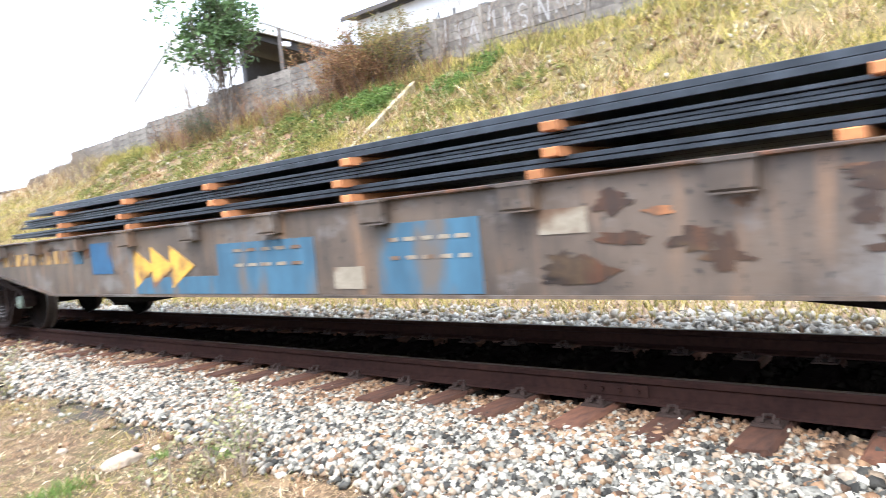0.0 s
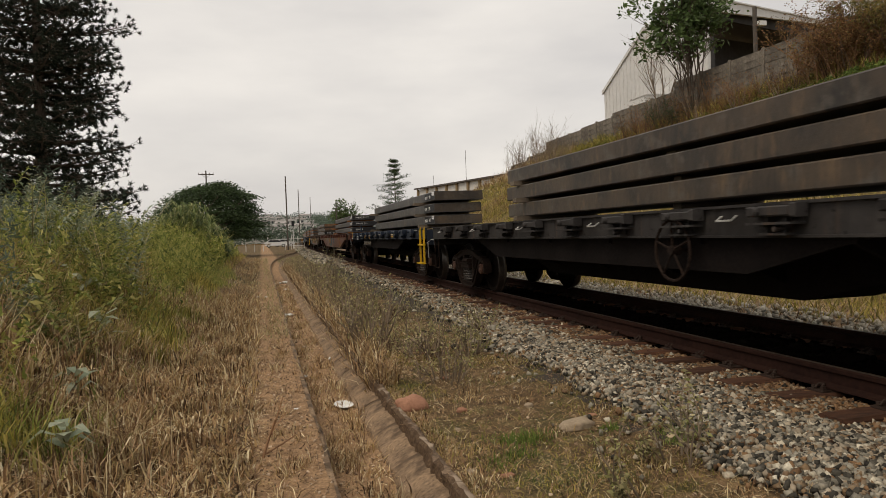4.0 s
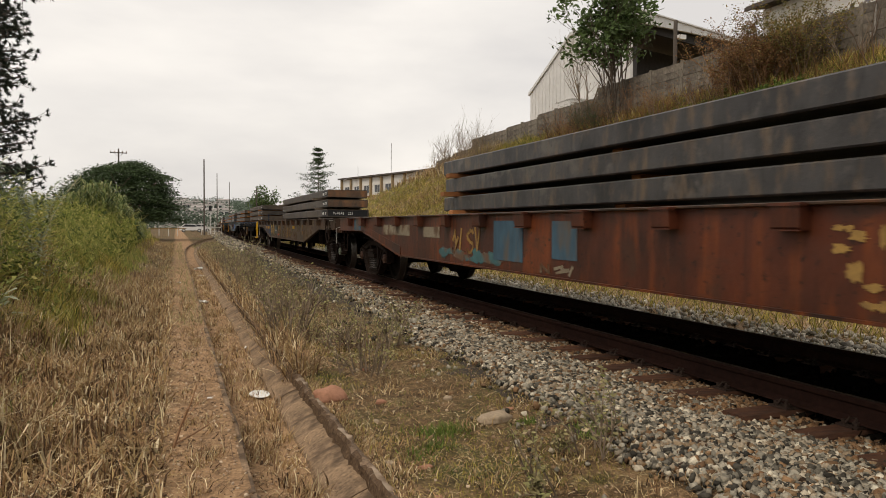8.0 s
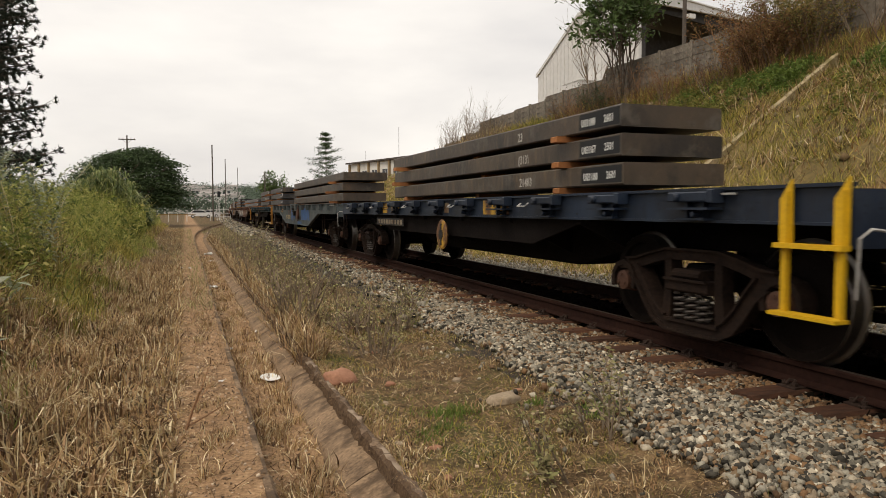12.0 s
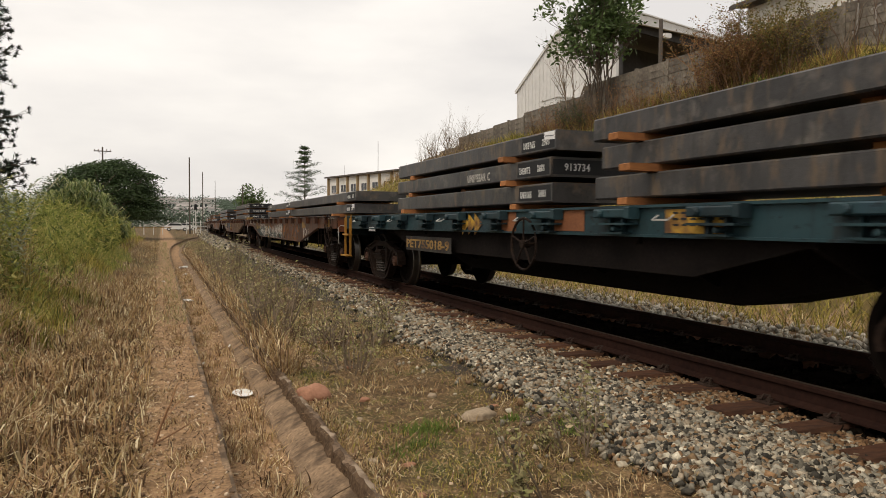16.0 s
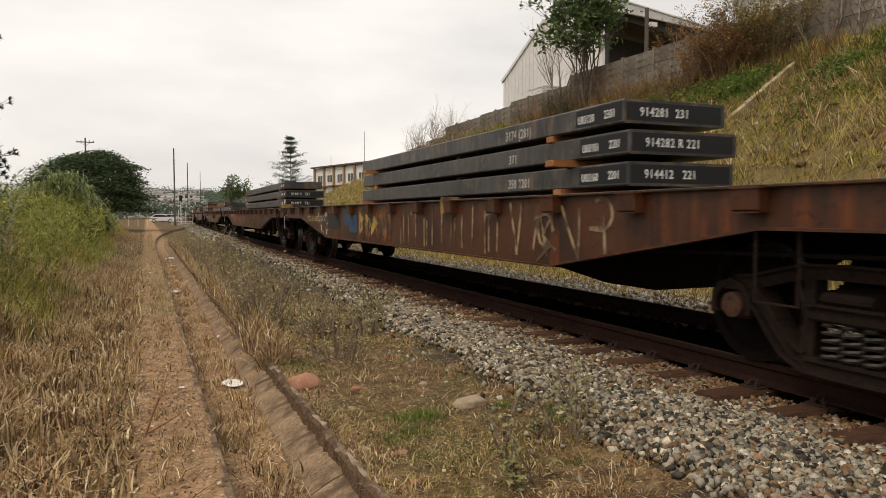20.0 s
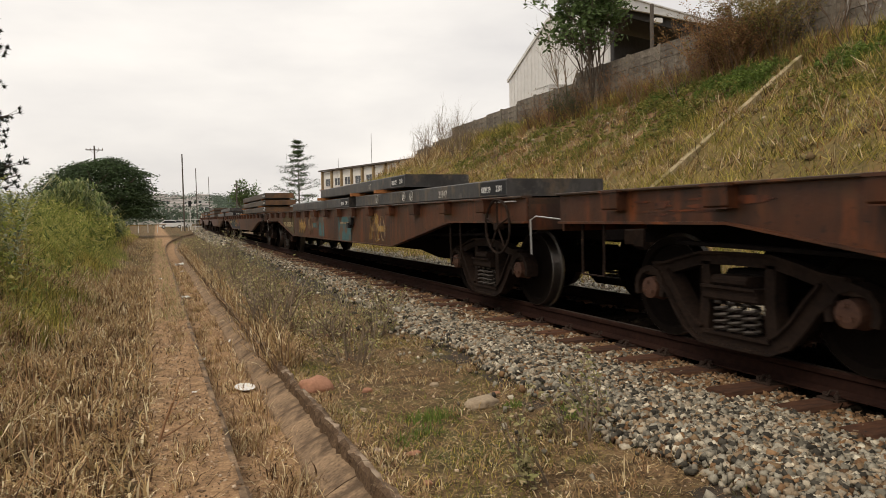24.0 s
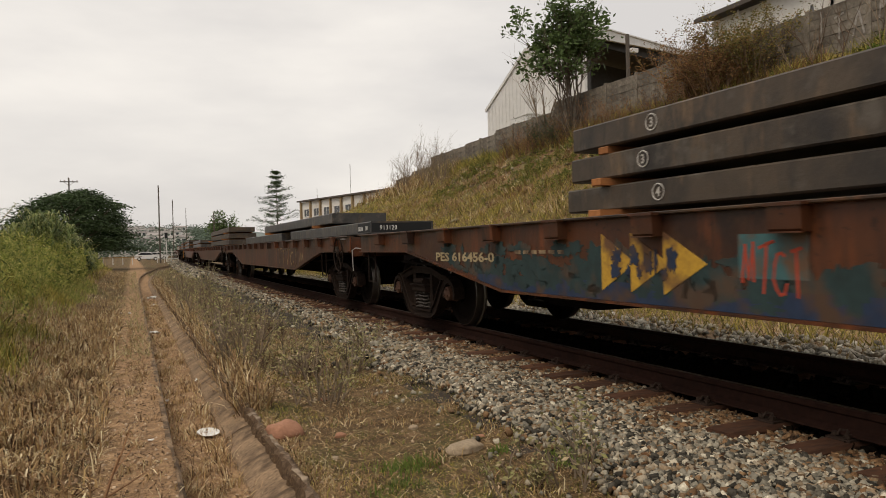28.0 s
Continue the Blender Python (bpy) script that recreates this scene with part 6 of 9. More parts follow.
peel(w, 5.8, 6.1, 1.15, 1.58, 12, "yellow_dull", 32, wide=0.06, tall=0.1)
peel(w, 3.7, 4.1, 1.45, 1.66, 8, "beige", 33, wide=0.12, tall=0.06)
painted(w, 7.85, 8.35, 1.37, 1.47, "yellow_safe")
stack(97.5, 108.4, 3, 1.75, "slab_brown", ("U03001 2201", "U03135 2301", "U03135 2201"), ("914146   221",), (), timber="timber_grey", seed=5, end_mat="slab_rust")
stake(110.15, -1.38, 0.30)

w = frame_wagon(114.5, 16.7, "navy", "navy container wagon with yellow ladder and stanchions carrying slabs", "yellow_safe", "cap_rust", panels=((5.55, 6.4, "yellow"), (11.6, 12.0, "yellow")))
part("brake_wheel_disc", Shape().disc_x(-1.50, 8.0 - 8.35, 0.80, [(0, 0.22), (0.02, 0.25), (0.05, 0.22)], 24), "yellow", w, "yellow hand brake wheel disc")
part("disc_hub", Shape().disc_x(-1.515, 8.0 - 8.35, 0.80, [(0, 0.09), (0.03, 0.09)], 12).box(-1.51, 7.97 - 8.35, 0.62, -1.495, 8.03 - 8.35, 0.98), "black", w)
painted(w, 7.85, 8.05, 1.46, 1.62, "beige", "letter_field", x=-1.42)
painted(w, 10.4, 12.5, 1.18, 1.33, "charcoal", "number_board", x=-1.43)
bars(w, 10.5, 12.4, 1.21, 0.09, 9, "beige", 12, x=-1.4335)
arrows(w, 10.75, 11.3, 1.43, 1.66, "yellow", x=-1.42)
stack(118.2, 127.4, 3, 1.78, "slab_brown", ("U03180 2601", "U03167 2501", "U03180 2601"), (), (), seed=6, chalks=("21483", "(313)", "23"))

w = deep_wagon(131.2, 17.5, "greyblue", "grey blue deep-sided wagon with bright blue arrows carrying steel slabs", brake=False, taper=((3.3, 5.5), (3.45, 5.57)))
number(w, "PET-755002-2", 11.75, 10.4, 1.12, 0.17, "number_cream")
arrows(w, 8.95, 10.15, 1.05, 1.56, "blue_bright")
painted(w, 5.3, 7.3, 1.13, 1.56, "blue_bright")
painted(w, 7.25, 8.3, 0.96, 1.06, "blue_bright")
peel(w, 9.9, 11.2, 1.25, 1.55, 22, "rust_red", 44, x=-1.4545, wide=0.07, tall=0.06)
part("brake_drum", Shape().disc_x(-1.53, 7.98 - 8.75, 1.06, [(0, 0.15), (0.02, 0.20), (0.07, 0.20)], 24).ring_x(-1.50, 7.98 - 8.75, 1.06, 0.27, 0.014), "cap_rust", w, "rust red brake drum")
part("hand_hole", Shape().along_x([(7.35 - 8.75, 0.83), (7.75 - 8.75, 0.83), (7.85 - 8.75, 0.90), (7.75 - 8.75, 0.97), (7.35 - 8.75, 0.97), (7.25 - 8.75, 0.90)], -1.459, -1.44), "black", w, "dark oval hand hole")
part("cover_plate", Shape().box(-1.50, 8.3 - 8.75, 1.375, -1.40, 10.2 - 8.75, 1.44, 0.01).box(-1.55, 8.28 - 8.75, 1.26, -1.45, 8.62 - 8.75, 1.37, 0.01), "greyblue", w)
part("winch_bracket", Shape().box(-1.56, 8.75 - 8.75, 1.12, -1.45, 9.2 - 8.75, 1.16).box(-1.54, 8.85 - 8.75, 0.98, -1.45, 9.05 - 8.75, 1.12).disc_x(-1.55, 9.3 - 8.75, 1.24, [(0, 0.06), (0.1, 0.06)], 12), "charcoal", w)
painted(w, 12.98, 13.5, 1.40, 1.56, "amber", "side_plate", label="yellow plate with black letters")
bars(w, 13.05, 13.42, 1.43, 0.07, 5, "black", 5, x=-1.461)
stack(133.4, 144.7, 3, 1.75, "slab_brown", ("", "", ""), (), (), seed=7)

w = frame_wagon(148.4, 17.05, "teal", "teal container wagon with amber ladders and plates carrying two slab piles", "amber", "cap_rust", panels=((4.5, 5.25, "yellow"),), wheel_at=7.65, both=True)
painted(w, 6.5, 7.15, 1.44, 1.66, "rust_orange", "primer_patch", x=-1.42)
painted(w, 8.0, 8.4, 1.42, 1.66, "rust_orange", "primer_patch", x=-1.42)
painted(w, 10.05, 12.15, 1.06, 1.30, "charcoal", "number_board", x=-1.43)
number(w, "PET755018-9", 12.1, 10.12, 1.10, 0.15, "yellow_dull", x=-1.435)
arrows(w, 9.0, 9.65, 1.36, 1.66, "yellow", x=-1.42)
painted(w, 10.9, 11.3, 1.55, 1.66, "yellow", "load_plate", x=-1.42)
painted(w, 14.05, 14.6, 1.35, 1.45, "black", "maker_plate", x=-1.43)
bars(w, 14.1, 14.55, 1.365, 0.07, 6, "paper", 8, x=-1.4335)
stack(149.15, 155.5, 3, 1.78, "slab", ("U03181 3101", "U03183 2001", "U03185 3101"), (), (1,), seed=8)
stack(156.45, 162.7, 3, 1.78, "slab", ("U03165 2401", "U03073 2601", "U03165 2901"), ("", "913734", ""), (2,), seed=9, chalks=("", "UNIPESAR C", ""))

w = deep_wagon(165.45, 21.55, "rust", "rusty flat wagon covered in sprayed scrawls carrying low slab piles", "cap_rust", brake=False)
hand_wheel(w, -1.53, -10.775 + 1.0, 1.02, 0.40)
painted(w, 12.5, 17.6, 0.95, 1.36, "teal_dark", x=-1.4545)
strokes(w, 8.45, 0.97, 0.66, 0.66, "graf_orange", 0.085, (((0.02, 0.0), (0.45, 1.0), (0.62, 0.95), (1.0, 0.0)), ((0.30, 0.42), (0.78, 0.42))))
strokes(w, 9.05, 1.0, 0.62, 0.62, "graf_orange", 0.07, (arc(0.5, 0.5, 0.42, 0.48, 90, 450, 12),))
strokes(w, 9.2, 1.02, 0.22, 0.6, "graf_cream", 0.045, (((0.5, 1.0), (0.4, 0.4), (0.7, 0.0)),))
strokes(w, 7.2, 1.0, 0.9, 0.6, "graf_orange", 0.08, (((0.0, 0.9), (0.9, 1.0), (0.1, 0.1), (1.0, 0.0)),))
strokes(w, 6.1, 1.02, 0.7, 0.55, "graf_orange", 0.07, (((0.1, 0.0), (0.1, 1.0)), arc(0.2, 0.72, 0.6, 0.28, 90, -90)))
strokes(w, 10.35, 1.08, 1.0, 0.52, "chalk", 0.042, (((0.0, 0.35), (0.25, 0.55), (0.18, 1.0), (0.42, 0.1), (0.5, 1.05)), ((0.5, 0.95), (0.95, 0.75), (0.6, 0.6), (0.98, 0.5)), ((0.55, 0.4), (0.9, 0.3), (0.75, 0.85), (0.7, 0.1)), ((0.0, 0.3), (0.4, 0.42))))
strokes(w, 9.85, 0.98, 0.5, 0.22, "chalk", 0.03, (((0.0, 0.2), (0.3, 0.9), (0.5, 0.1)), arc(0.7, 0.5, 0.3, 0.4, 160, -140)))
strokes(w, 9.55, 1.12, 0.3, 0.36, "chalk", 0.03, (((0.1, 0.5), (0.6, 1.0), (0.3, 0.5), (0.9, 0.6), (0.3, 0.0)),))
peel(w, 9.6, 13.0, 0.96, 1.16, 60, "teal_dark", 67, x=-1.4545, wide=0.30, tall=0.12)
peel(w, 6.0, 12.5, 1.1, 1.62, 26, "rust_orange", 68, x=-1.4535, wide=0.14, tall=0.10)
arrows(w, 13.0, 14.06, 1.02, 1.545, "yellow_dull")
strokes(w, 13.28, 0.94, 0.34, 0.16, "graf_yellow", 0.06, (((0.0, 0.3), (0.3, 0.0), (0.8, 0.1), (1.0, 0.35)),), x=-1.4585)
strokes(w, 13.40, 1.12, 0.30, 0.28, "charcoal", 0.05, (arc(0.5, 0.75, 0.4, 0.25, 20, 220) + arc(0.5, 0.26, 0.42, 0.24, 90, -140),), x=-1.462)
wave = tuple((0.5 * q / 30 + 0.09 * math.cos(q * 0.9), 0.5 + 0.5 * math.sin(q * 0.9)) for q in range(44))
strokes(w, 15.72, 1.10, 2.0, 0.36, "chalk", 0.026, (wave,), x=-1.4605)
strokes(w, 14.25, 1.06, 1.25, 0.34, "chalk", 0.024, (wave,), x=-1.4605)
strokes(w, 15.15, 0.98, 0.42, 0.13, "chalk", 0.03, (((0.0, 0.9), (0.9, 0.3), (0.5, 0.9)), ((0.9, 0.3), (0.55, 0.0))))
strokes(w, 14.68, 0.97, 0.40, 0.11, "chalk", 0.03, (((0.0, 0.9), (0.95, 0.2), (0.6, 1.0)), ((0.95, 0.2), (0.5, 0.0))))
strokes(w, 14.12, 0.97, 0.30, 0.10, "chalk", 0.03, (((0.0, 0.8), (0.95, 0.3), (0.6, 0.0)),))
strokes(w, 13.26, 1.12, 0.42, 0.30, "chalk", 0.034, (((0.0, 0.65), (0.5, 0.45), (0.55, 0.0), (0.45, 0.55), (0.75, 0.2), (0.95, 0.4), (1.0, 0.95), (0.85, 0.9), (0.8, 0.3)),), x=-1.4605)
strokes(w, 13.10, 1.00, 0.34, 0.12, "chalk", 0.03, (((0.0, 0.1), (0.35, 0.95), (1.0, 0.75)),), x=-1.4605)
strokes(w, 12.82, 1.10, 0.36, 0.29, "chalk", 0.036, (((0.0, 0.95), (0.05, 0.2), (0.2, 0.05), (0.45, 0.95), (0.5, 0.25), (0.7, 0.0), (1.0, 0.02)),))
strokes(w, 12.46, 0.93, 0.36, 0.42, "chalk", 0.034, (((0.05, 1.0), (0.3, 0.6), (0.35, 0.9), (0.3, 0.5), (0.0, 0.1)), ((0.2, 0.45), (0.6, 0.5), (1.0, 0.05)), ((0.45, 0.45), (0.5, 0.0))))
strokes(w, 12.05, 0.93, 0.33, 0.44, "chalk", 0.036, (((0.0, 0.85), (0.65, 0.02)), ((0.2, 0.6), (0.55, 0.55), (0.95, 1.0), (0.75, 0.98), (0.6, 0.72)), ((0.1, 0.25), (0.85, 0.33))))
strokes(w, 11.70, 0.92, 0.36, 0.46, "chalk", 0.032, (arc(0.18, 0.28, 0.16, 0.26, 60, 420, 12), ((0.2, 0.5), (0.3, 0.85), (0.45, 0.55), (0.5, 1.0), (0.6, 0.5), (0.75, 0.8), (0.8, 0.5), (0.7, 0.35)), arc(0.78, 0.2, 0.17, 0.2, 150, 450, 10)))
strokes(w, 11.26, 0.93, 0.30, 0.46, "chalk", 0.032, (((0.0, 0.55), (0.2, 0.72), (0.9, 0.6), (0.6, 0.9), (0.3, 0.95), (0.2, 0.65)), arc(0.45, 0.3, 0.25, 0.3, 150, 390, 12), ((0.35, 1.05), (0.7, 1.5))))
strokes(w, 10.88, 0.93, 0.24, 0.48, "chalk", 0.034, (arc(0.3, 0.55, 0.28, 0.3, 60, 290, 10), ((0.85, 1.2), (0.65, 0.5), (0.7, 0.05), (0.9, 0.1)), ((0.4, 0.82), (0.65, 0.4))))
strokes(w, 10.60, 0.96, 0.34, 0.46, "chalk", 0.034, (((0.45, 1.0), (0.1, 0.75), (0.05, 0.35), (0.3, 0.35), (1.0, 0.6), (0.7, 0.0), (0.6, 0.3)), ((0.35, 1.0), (0.4, 0.55), (0.8, 0.9))))
number(w, "PES 6109", 17.3, 16.25, 1.24, 0.16, "yellow_dull")
bars(w, 15.75, 16.2, 1.25, 0.14, 3, "yellow_dull", 46)
peel(w, 15.7, 16.4, 1.43, 1.66, 16, "beige", 50, wide=0.12, tall=0.08)
scrawl(w, 16.8, 17.6, 1.36, 1.64, 4, "yellow_dull", 59, 0.04)
scrawl(w, 17.9, 18.8, 1.46, 1.62, 5, "chalk", 49, 0.02)
scrawl(w, 19.35, 20.1, 1.46, 1.62, 5, "chalk", 48, 0.02)
painted(w, 4.6, 5.1, 1.38, 1.55, "yellow_dull")
scrawl(w, 4.0, 5.0, 0.98, 1.4, 4, "chalk", 47, 0.03)
painted(w, 1.2, 1.6, 1.42, 1.62, "yellow_dull")
stack(166.75, 177.1, 2, 1.55, "slab", ("U03183 2301", "U03161 2301"), (), (0,), seed=10)
chalked = tagged(lettering("5600 1250", 0.15, "chalk", None, Matrix.Identity(4), "chalk_number"), "white chalk number written on a slab", "chalk mark", "chalk marks")
chalked.data.transform(ON_SIDE)
ride(chalked, 183.3, -0.78, FLOOR + GAP + SLAB + GAP + 0.11)
stack(177.35, 184.08, 2, 1.55, "slab", ("U03181 2401", "U03181 2601"), (), (0, 1), seed=11, floor=FLOOR)

w = deep_wagon(187.0, 21.5, "rust", "rusty flat wagon with long cream scrawls carrying marked steel slabs", block=True)
for k in range(11):
    strokes(w, 10.4 - 0.36 * k, 1.0 + 0.04 * (k % 3), 0.3, 0.58 - 0.05 * (k % 4), "graf_cream", 0.034, (((0.3, 1.0), (0.22 + 0.1 * (k % 2), 0.0)),) + ((((0.7, 0.9), (0.68, 0.05)),) if k % 3 == 0 else ()) + ((((0.3, 0.95), (0.9, 0.85)),) if k % 4 == 1 else ()))
strokes(w, 6.38, 1.0, 0.3, 0.62, "graf_cream", 0.04, (((0.0, 1.0), (0.55, 0.05), (0.95, 1.05)),))
strokes(w, 5.86, 0.98, 0.52, 0.62, "graf_cream", 0.04, (((0.05, 0.2), (0.3, 1.0), (0.6, 0.1)), ((0.1, 0.75), (0.9, 0.9), (0.45, 0.45), (0.95, 0.2)), ((0.2, 0.0), (0.8, 0.3)), arc(0.55, 0.55, 0.3, 0.3, 0, 300)))
strokes(w, 5.25, 1.0, 0.42, 0.60, "graf_cream", 0.04, (((0.0, 0.95), (0.75, 0.05), (0.8, 0.9)),))
strokes(w, 4.74, 1.12, 0.42, 0.52, "graf_cream", 0.04, (arc(0.45, 0.72, 0.42, 0.28, 120, -60) + ((0.0, 0.45), (0.55, 0.42)), ((0.55, 0.65), (0.6, 0.0), (0.5, -0.05))))
painted(w, 13.67, 14.15, 1.27, 1.66, "blue_deep")
painted(w, 13.08, 13.70, 1.11, 1.49, "blue_deep", x=-1.4565)
painted(w, 14.55, 15.66, 1.16, 1.52, "charcoal", x=-1.4545)
peel(w, 15.7, 16.7, 1.0, 1.55, 26, "chalk", 64, wide=0.05, tall=0.06)
arrows(w, 11.67, 12.9, 1.08, 1.55, "graf_yellow")
peel(w, 11.9, 12.8, 1.18, 1.46, 10, "rust_brown", 65, x=-1.4635, wide=0.07, tall=0.1)
peel(w, 11.3, 13.0, 0.96, 1.6, 14, "graf_orange", 67, x=-1.4552, wide=0.07, tall=0.3)
peel(w, 10.85, 11.5, 0.97, 1.62, 14, "graf_orange", 68, wide=0.05, tall=0.4)
part("lashing_ring", Shape().box(-1.52, -2.55, 1.20, -1.45, -2.35, 1.38).box(-1.54, -2.5, 1.36, -1.30, -2.4, 1.44), "yellow_dull", w, "mustard lashing bracket")
number(w, "PDS 616682-2", 18.0, 16.3, 1.31, 0.15, "number_cream")
stack(191.9, 201.6, 3, 1.78, "slab", ("U03160 2201", "U03101 2201", "U03120 2301"), ("914412   221", "914282 R 221", "914281  231"), (), seed=12, chalks=("350 2201", "371", "3174 (281)"))

w = deep_wagon(208.5, 21.5, "rust", "rusty flat wagon with pale weathered panels carrying three steel slabs", block=True)
peel(w, 18.4, 19.8, 1.44, 1.6, 14, "rust_red", 70, wide=0.22, tall=0.03)
peel(w, 11.0, 14.5, 1.0, 1.6, 30, "rust_orange", 74, x=-1.4545, wide=0.2, tall=0.2)
painted(w, 16.75, 17.3, 1.31, 1.50, "beige")
painted(w, 15.75, 16.70, 1.31, 1.50, "beige", x=-1.457)
painted(w, 14.5, 15.6, 1.12, 1.50, "rust_orange", x=-1.4552)
for k in range(3):
    bars(w, 14.6 + 0.2 * (k % 2), 15.5, 1.18 + 0.11 * k, 0.035, 6, "graf_cream", 71 + k, x=-1.4585)
for y in (14.19, 13.7):
    part("side_rib", Shape().box(-1.47, y - 10.75 - 0.03, 0.66, -1.45, y - 10.75 + 0.03, 1.36), "rust", w)
scrawl(w, 4.5, 10.0, 1.0, 1.5, 8, "graf_orange", 73, 0.06)
stack(211.8, 223.8, 3, 1.75, "slab", ("U03121 2101", "U03122 2101", "U03122 2401"), ("914419   221", "914414   211", ""), (0,), seed=13)

w = deep_wagon(230.0, 21.6, "rust", "rusty flat wagon with teal and yellow paint remnants carrying steel slabs", brake=True)
painted(w, 8.47, 9.66, 0.92, 1.50, "teal_panel")
scrawl(w, 6.2, 6.95, 0.98, 1.56, 4, "yellow_dull", 81, 0.08)
painted(w, 5.84, 6.9, 1.20, 1.31, "yellow_dull", x=-1.4555)
scrawl(w, 5.8, 6.6, 0.92, 1.5, 2, "graf_cream", 84, 0.03)
painted(w, 12.0, 12.7, 1.22, 1.34, "teal_panel")
painted(w, 11.3, 11.9, 1.0, 1.5, "teal_panel")
scrawl(w, 12.7, 13.4, 1.0, 1.55, 3, "graf_cream", 82, 0.04)
arrows(w, 13.77, 14.8, 1.03, 1.46, "yellow_dull")
painted(w, 15.7, 17.9, 0.93, 1.55, "olive_paint", x=-1.4545)
number(w, "PES  616589-3", 17.70, 15.98, 1.20, 0.16, "number_cream", x=-1.460)
bars(w, 8.7, 9.5, 1.33, 0.05, 7, "graf_cream", 83, x=-1.4605)
part("lashing_ring", Shape().box(-1.52, -2.55, 1.02, -1.45, -2.35, 1.18).box(-1.56, -2.45, 0.95, -1.46, -2.3, 1.06), "black", w)
slab(232.0, 240.2, FLOOR + 0.03, 1.75, "slab", "U03179 2201", chalk="21947", wide=1.6)
slab(240.9, 249.25, FLOOR + 0.03, 1.75, "slab", "U03159 2301")
slab(236.4, 244.3, FLOOR + 0.03 + SLAB + GAP, 1.75, "slab", "U03177 2101", chalk="8 7")
for u in (237.9, 243.9, 240.0):
    dunnage(u, FLOOR + 0.03 + SLAB, "timber", -0.08, 1.95)
for u, zz in ((236.0, 2), (236.45, 2), (238.3, 2)):
    ob = tagged(part("chalk_ring", Shape().ring_x(-0.892, 0, 0, 0.085, 0.008), "chalk"), "white chalk ring drawn on a slab", "chalk mark", "chalk marks")
    ride(ob, u, 0, FLOOR + 0.16)
    side_text("5" if u < 236.2 else "8", 0.13, "chalk", ob, -0.893, 0.035, -0.045)

w = deep_wagon(251.6, 21.9, "rust", "rusty flat wagon with blue foot and yellow emblem carrying three slabs", "cap_rust")
painted(w, 11.7, 16.8, 0.95, 1.12, "blue_dark", x=-1.4545)
peel(w, 11.7, 17.2, 0.95, 1.35, 120, "teal_dark", 90, x=-1.4542, wide=0.18, tall=0.14)
peel(w, 13.5, 17.8, 1.05, 1.5, 60, "teal_dark", 93, x=-1.4547, wide=0.14, tall=0.10)
arrows(w, 13.1, 14.3, 1.04, 1.54, "yellow")
peel(w, 13.3, 14.2, 1.14, 1.44, 11, "blue_dark", 94, x=-1.4635, wide=0.07, tall=0.1)
scrawl(w, 12.2, 12.72, 1.08, 1.46, 4, "graf_red", 91, 0.022)
painted(w, 12.2, 12.75, 1.2, 1.50, "teal_panel", x=-1.4555)
bars(w, 14.9, 15.9, 1.36, 0.04, 6, "graf_cream", 92)
number(w, "PES 616456-0", 18.04, 16.34, 1.26, 0.12, "number_cream")
stack(257.0, 267.3, 3, 1.7, "slab_brown", ("U03111 2201", "U03124 2201", "U03146 2201"), (), (0,), seed=14, end_mat="slab_rust")
for k, mark in enumerate(("4", "3", "3")):
    ring = tagged(part("chalk_ring", Shape().ring_x(-0.858, 0, 0, 0.075, 0.006), "chalk"), "white chalk number in a ring drawn on a slab", "chalk mark", "chalk marks")
    ride(ring, 265.84 + (0.0, 0.2, 0.07)[k], 0, FLOOR + GAP + 0.13 + k * (SLAB + GAP))
    side_text(mark, 0.12, "chalk", ring, -0.856, 0.035, -0.04)

w = deep_wagon(273.5, 21.5, "rust", "rusty flat wagon with sprayed side carrying low steel slabs", "cap_rust")
scrawl(w, 4.5, 8.0, 1.0, 1.5, 6, "graf_cream", 95, 0.05)
slab(274.4, 282.5, FLOOR + 0.03, 1.75, "slab", "U03160 2301", "913120")
slab(284.0, 292.5, FLOOR + 0.03, 1.75, "slab", "")
slab(277.5, 287.5, FLOOR + 0.03 + SLAB + GAP, 1.7, "slab", "")
for u in (279.0, 286.5):
    dunnage(u, FLOOR + 0.03 + SLAB, "timber", -0.05, 1.9)
u = 295.0
for k in range(8):
    r = random.Random(500 + k)
    if k % 4 == 2:
        frame_wagon(u, 16.8, "charcoal", "charcoal container wagon carrying steel slabs far along the train", "amber", "cap_rust")
        stack(u + 2.5, u + 13.5, 3, 1.7, "slab_brown", seed=60 + k)
        u += 16.8
    else:
        w = deep_wagon(u, 21.5, ("rust", "rust_red", "rust_brown")[k % 3], "rusty flat wagon carrying steel slabs far along the train")
        stack(u + 4.3, u + 15.2, 3 - (k % 3 == 1), 1.7, ("slab_brown", "slab")[k % 2], seed=60 + k)
        u += 21.5


# ---- boundary wall on top of the bank ----
def sprayed(r, wide, tall):
    """Strokes of one unreadable sprayed letter on a face that looks to -x."""
    s = Shape()
    pts = [((1 - a) * wide, b * tall) for a, b in r.choice(GLYPHS)]
    for a, b in zip(pts, pts[1:]):
        d = Vector((b[0] - a[0], b[1] - a[1]))
        if d.length > 1e-4:
            e = Vector((-d.y, d.x)).normalized() * 0.03
            s.along_x([(a[0] + e.x, a[1] + e.y), (b[0] + e.x, b[1] + e.y), (b[0] - e.x, b[1] - e.y), (a[0] - e.x, a[1] - e.y)], -0.004, 0.0)
    return s


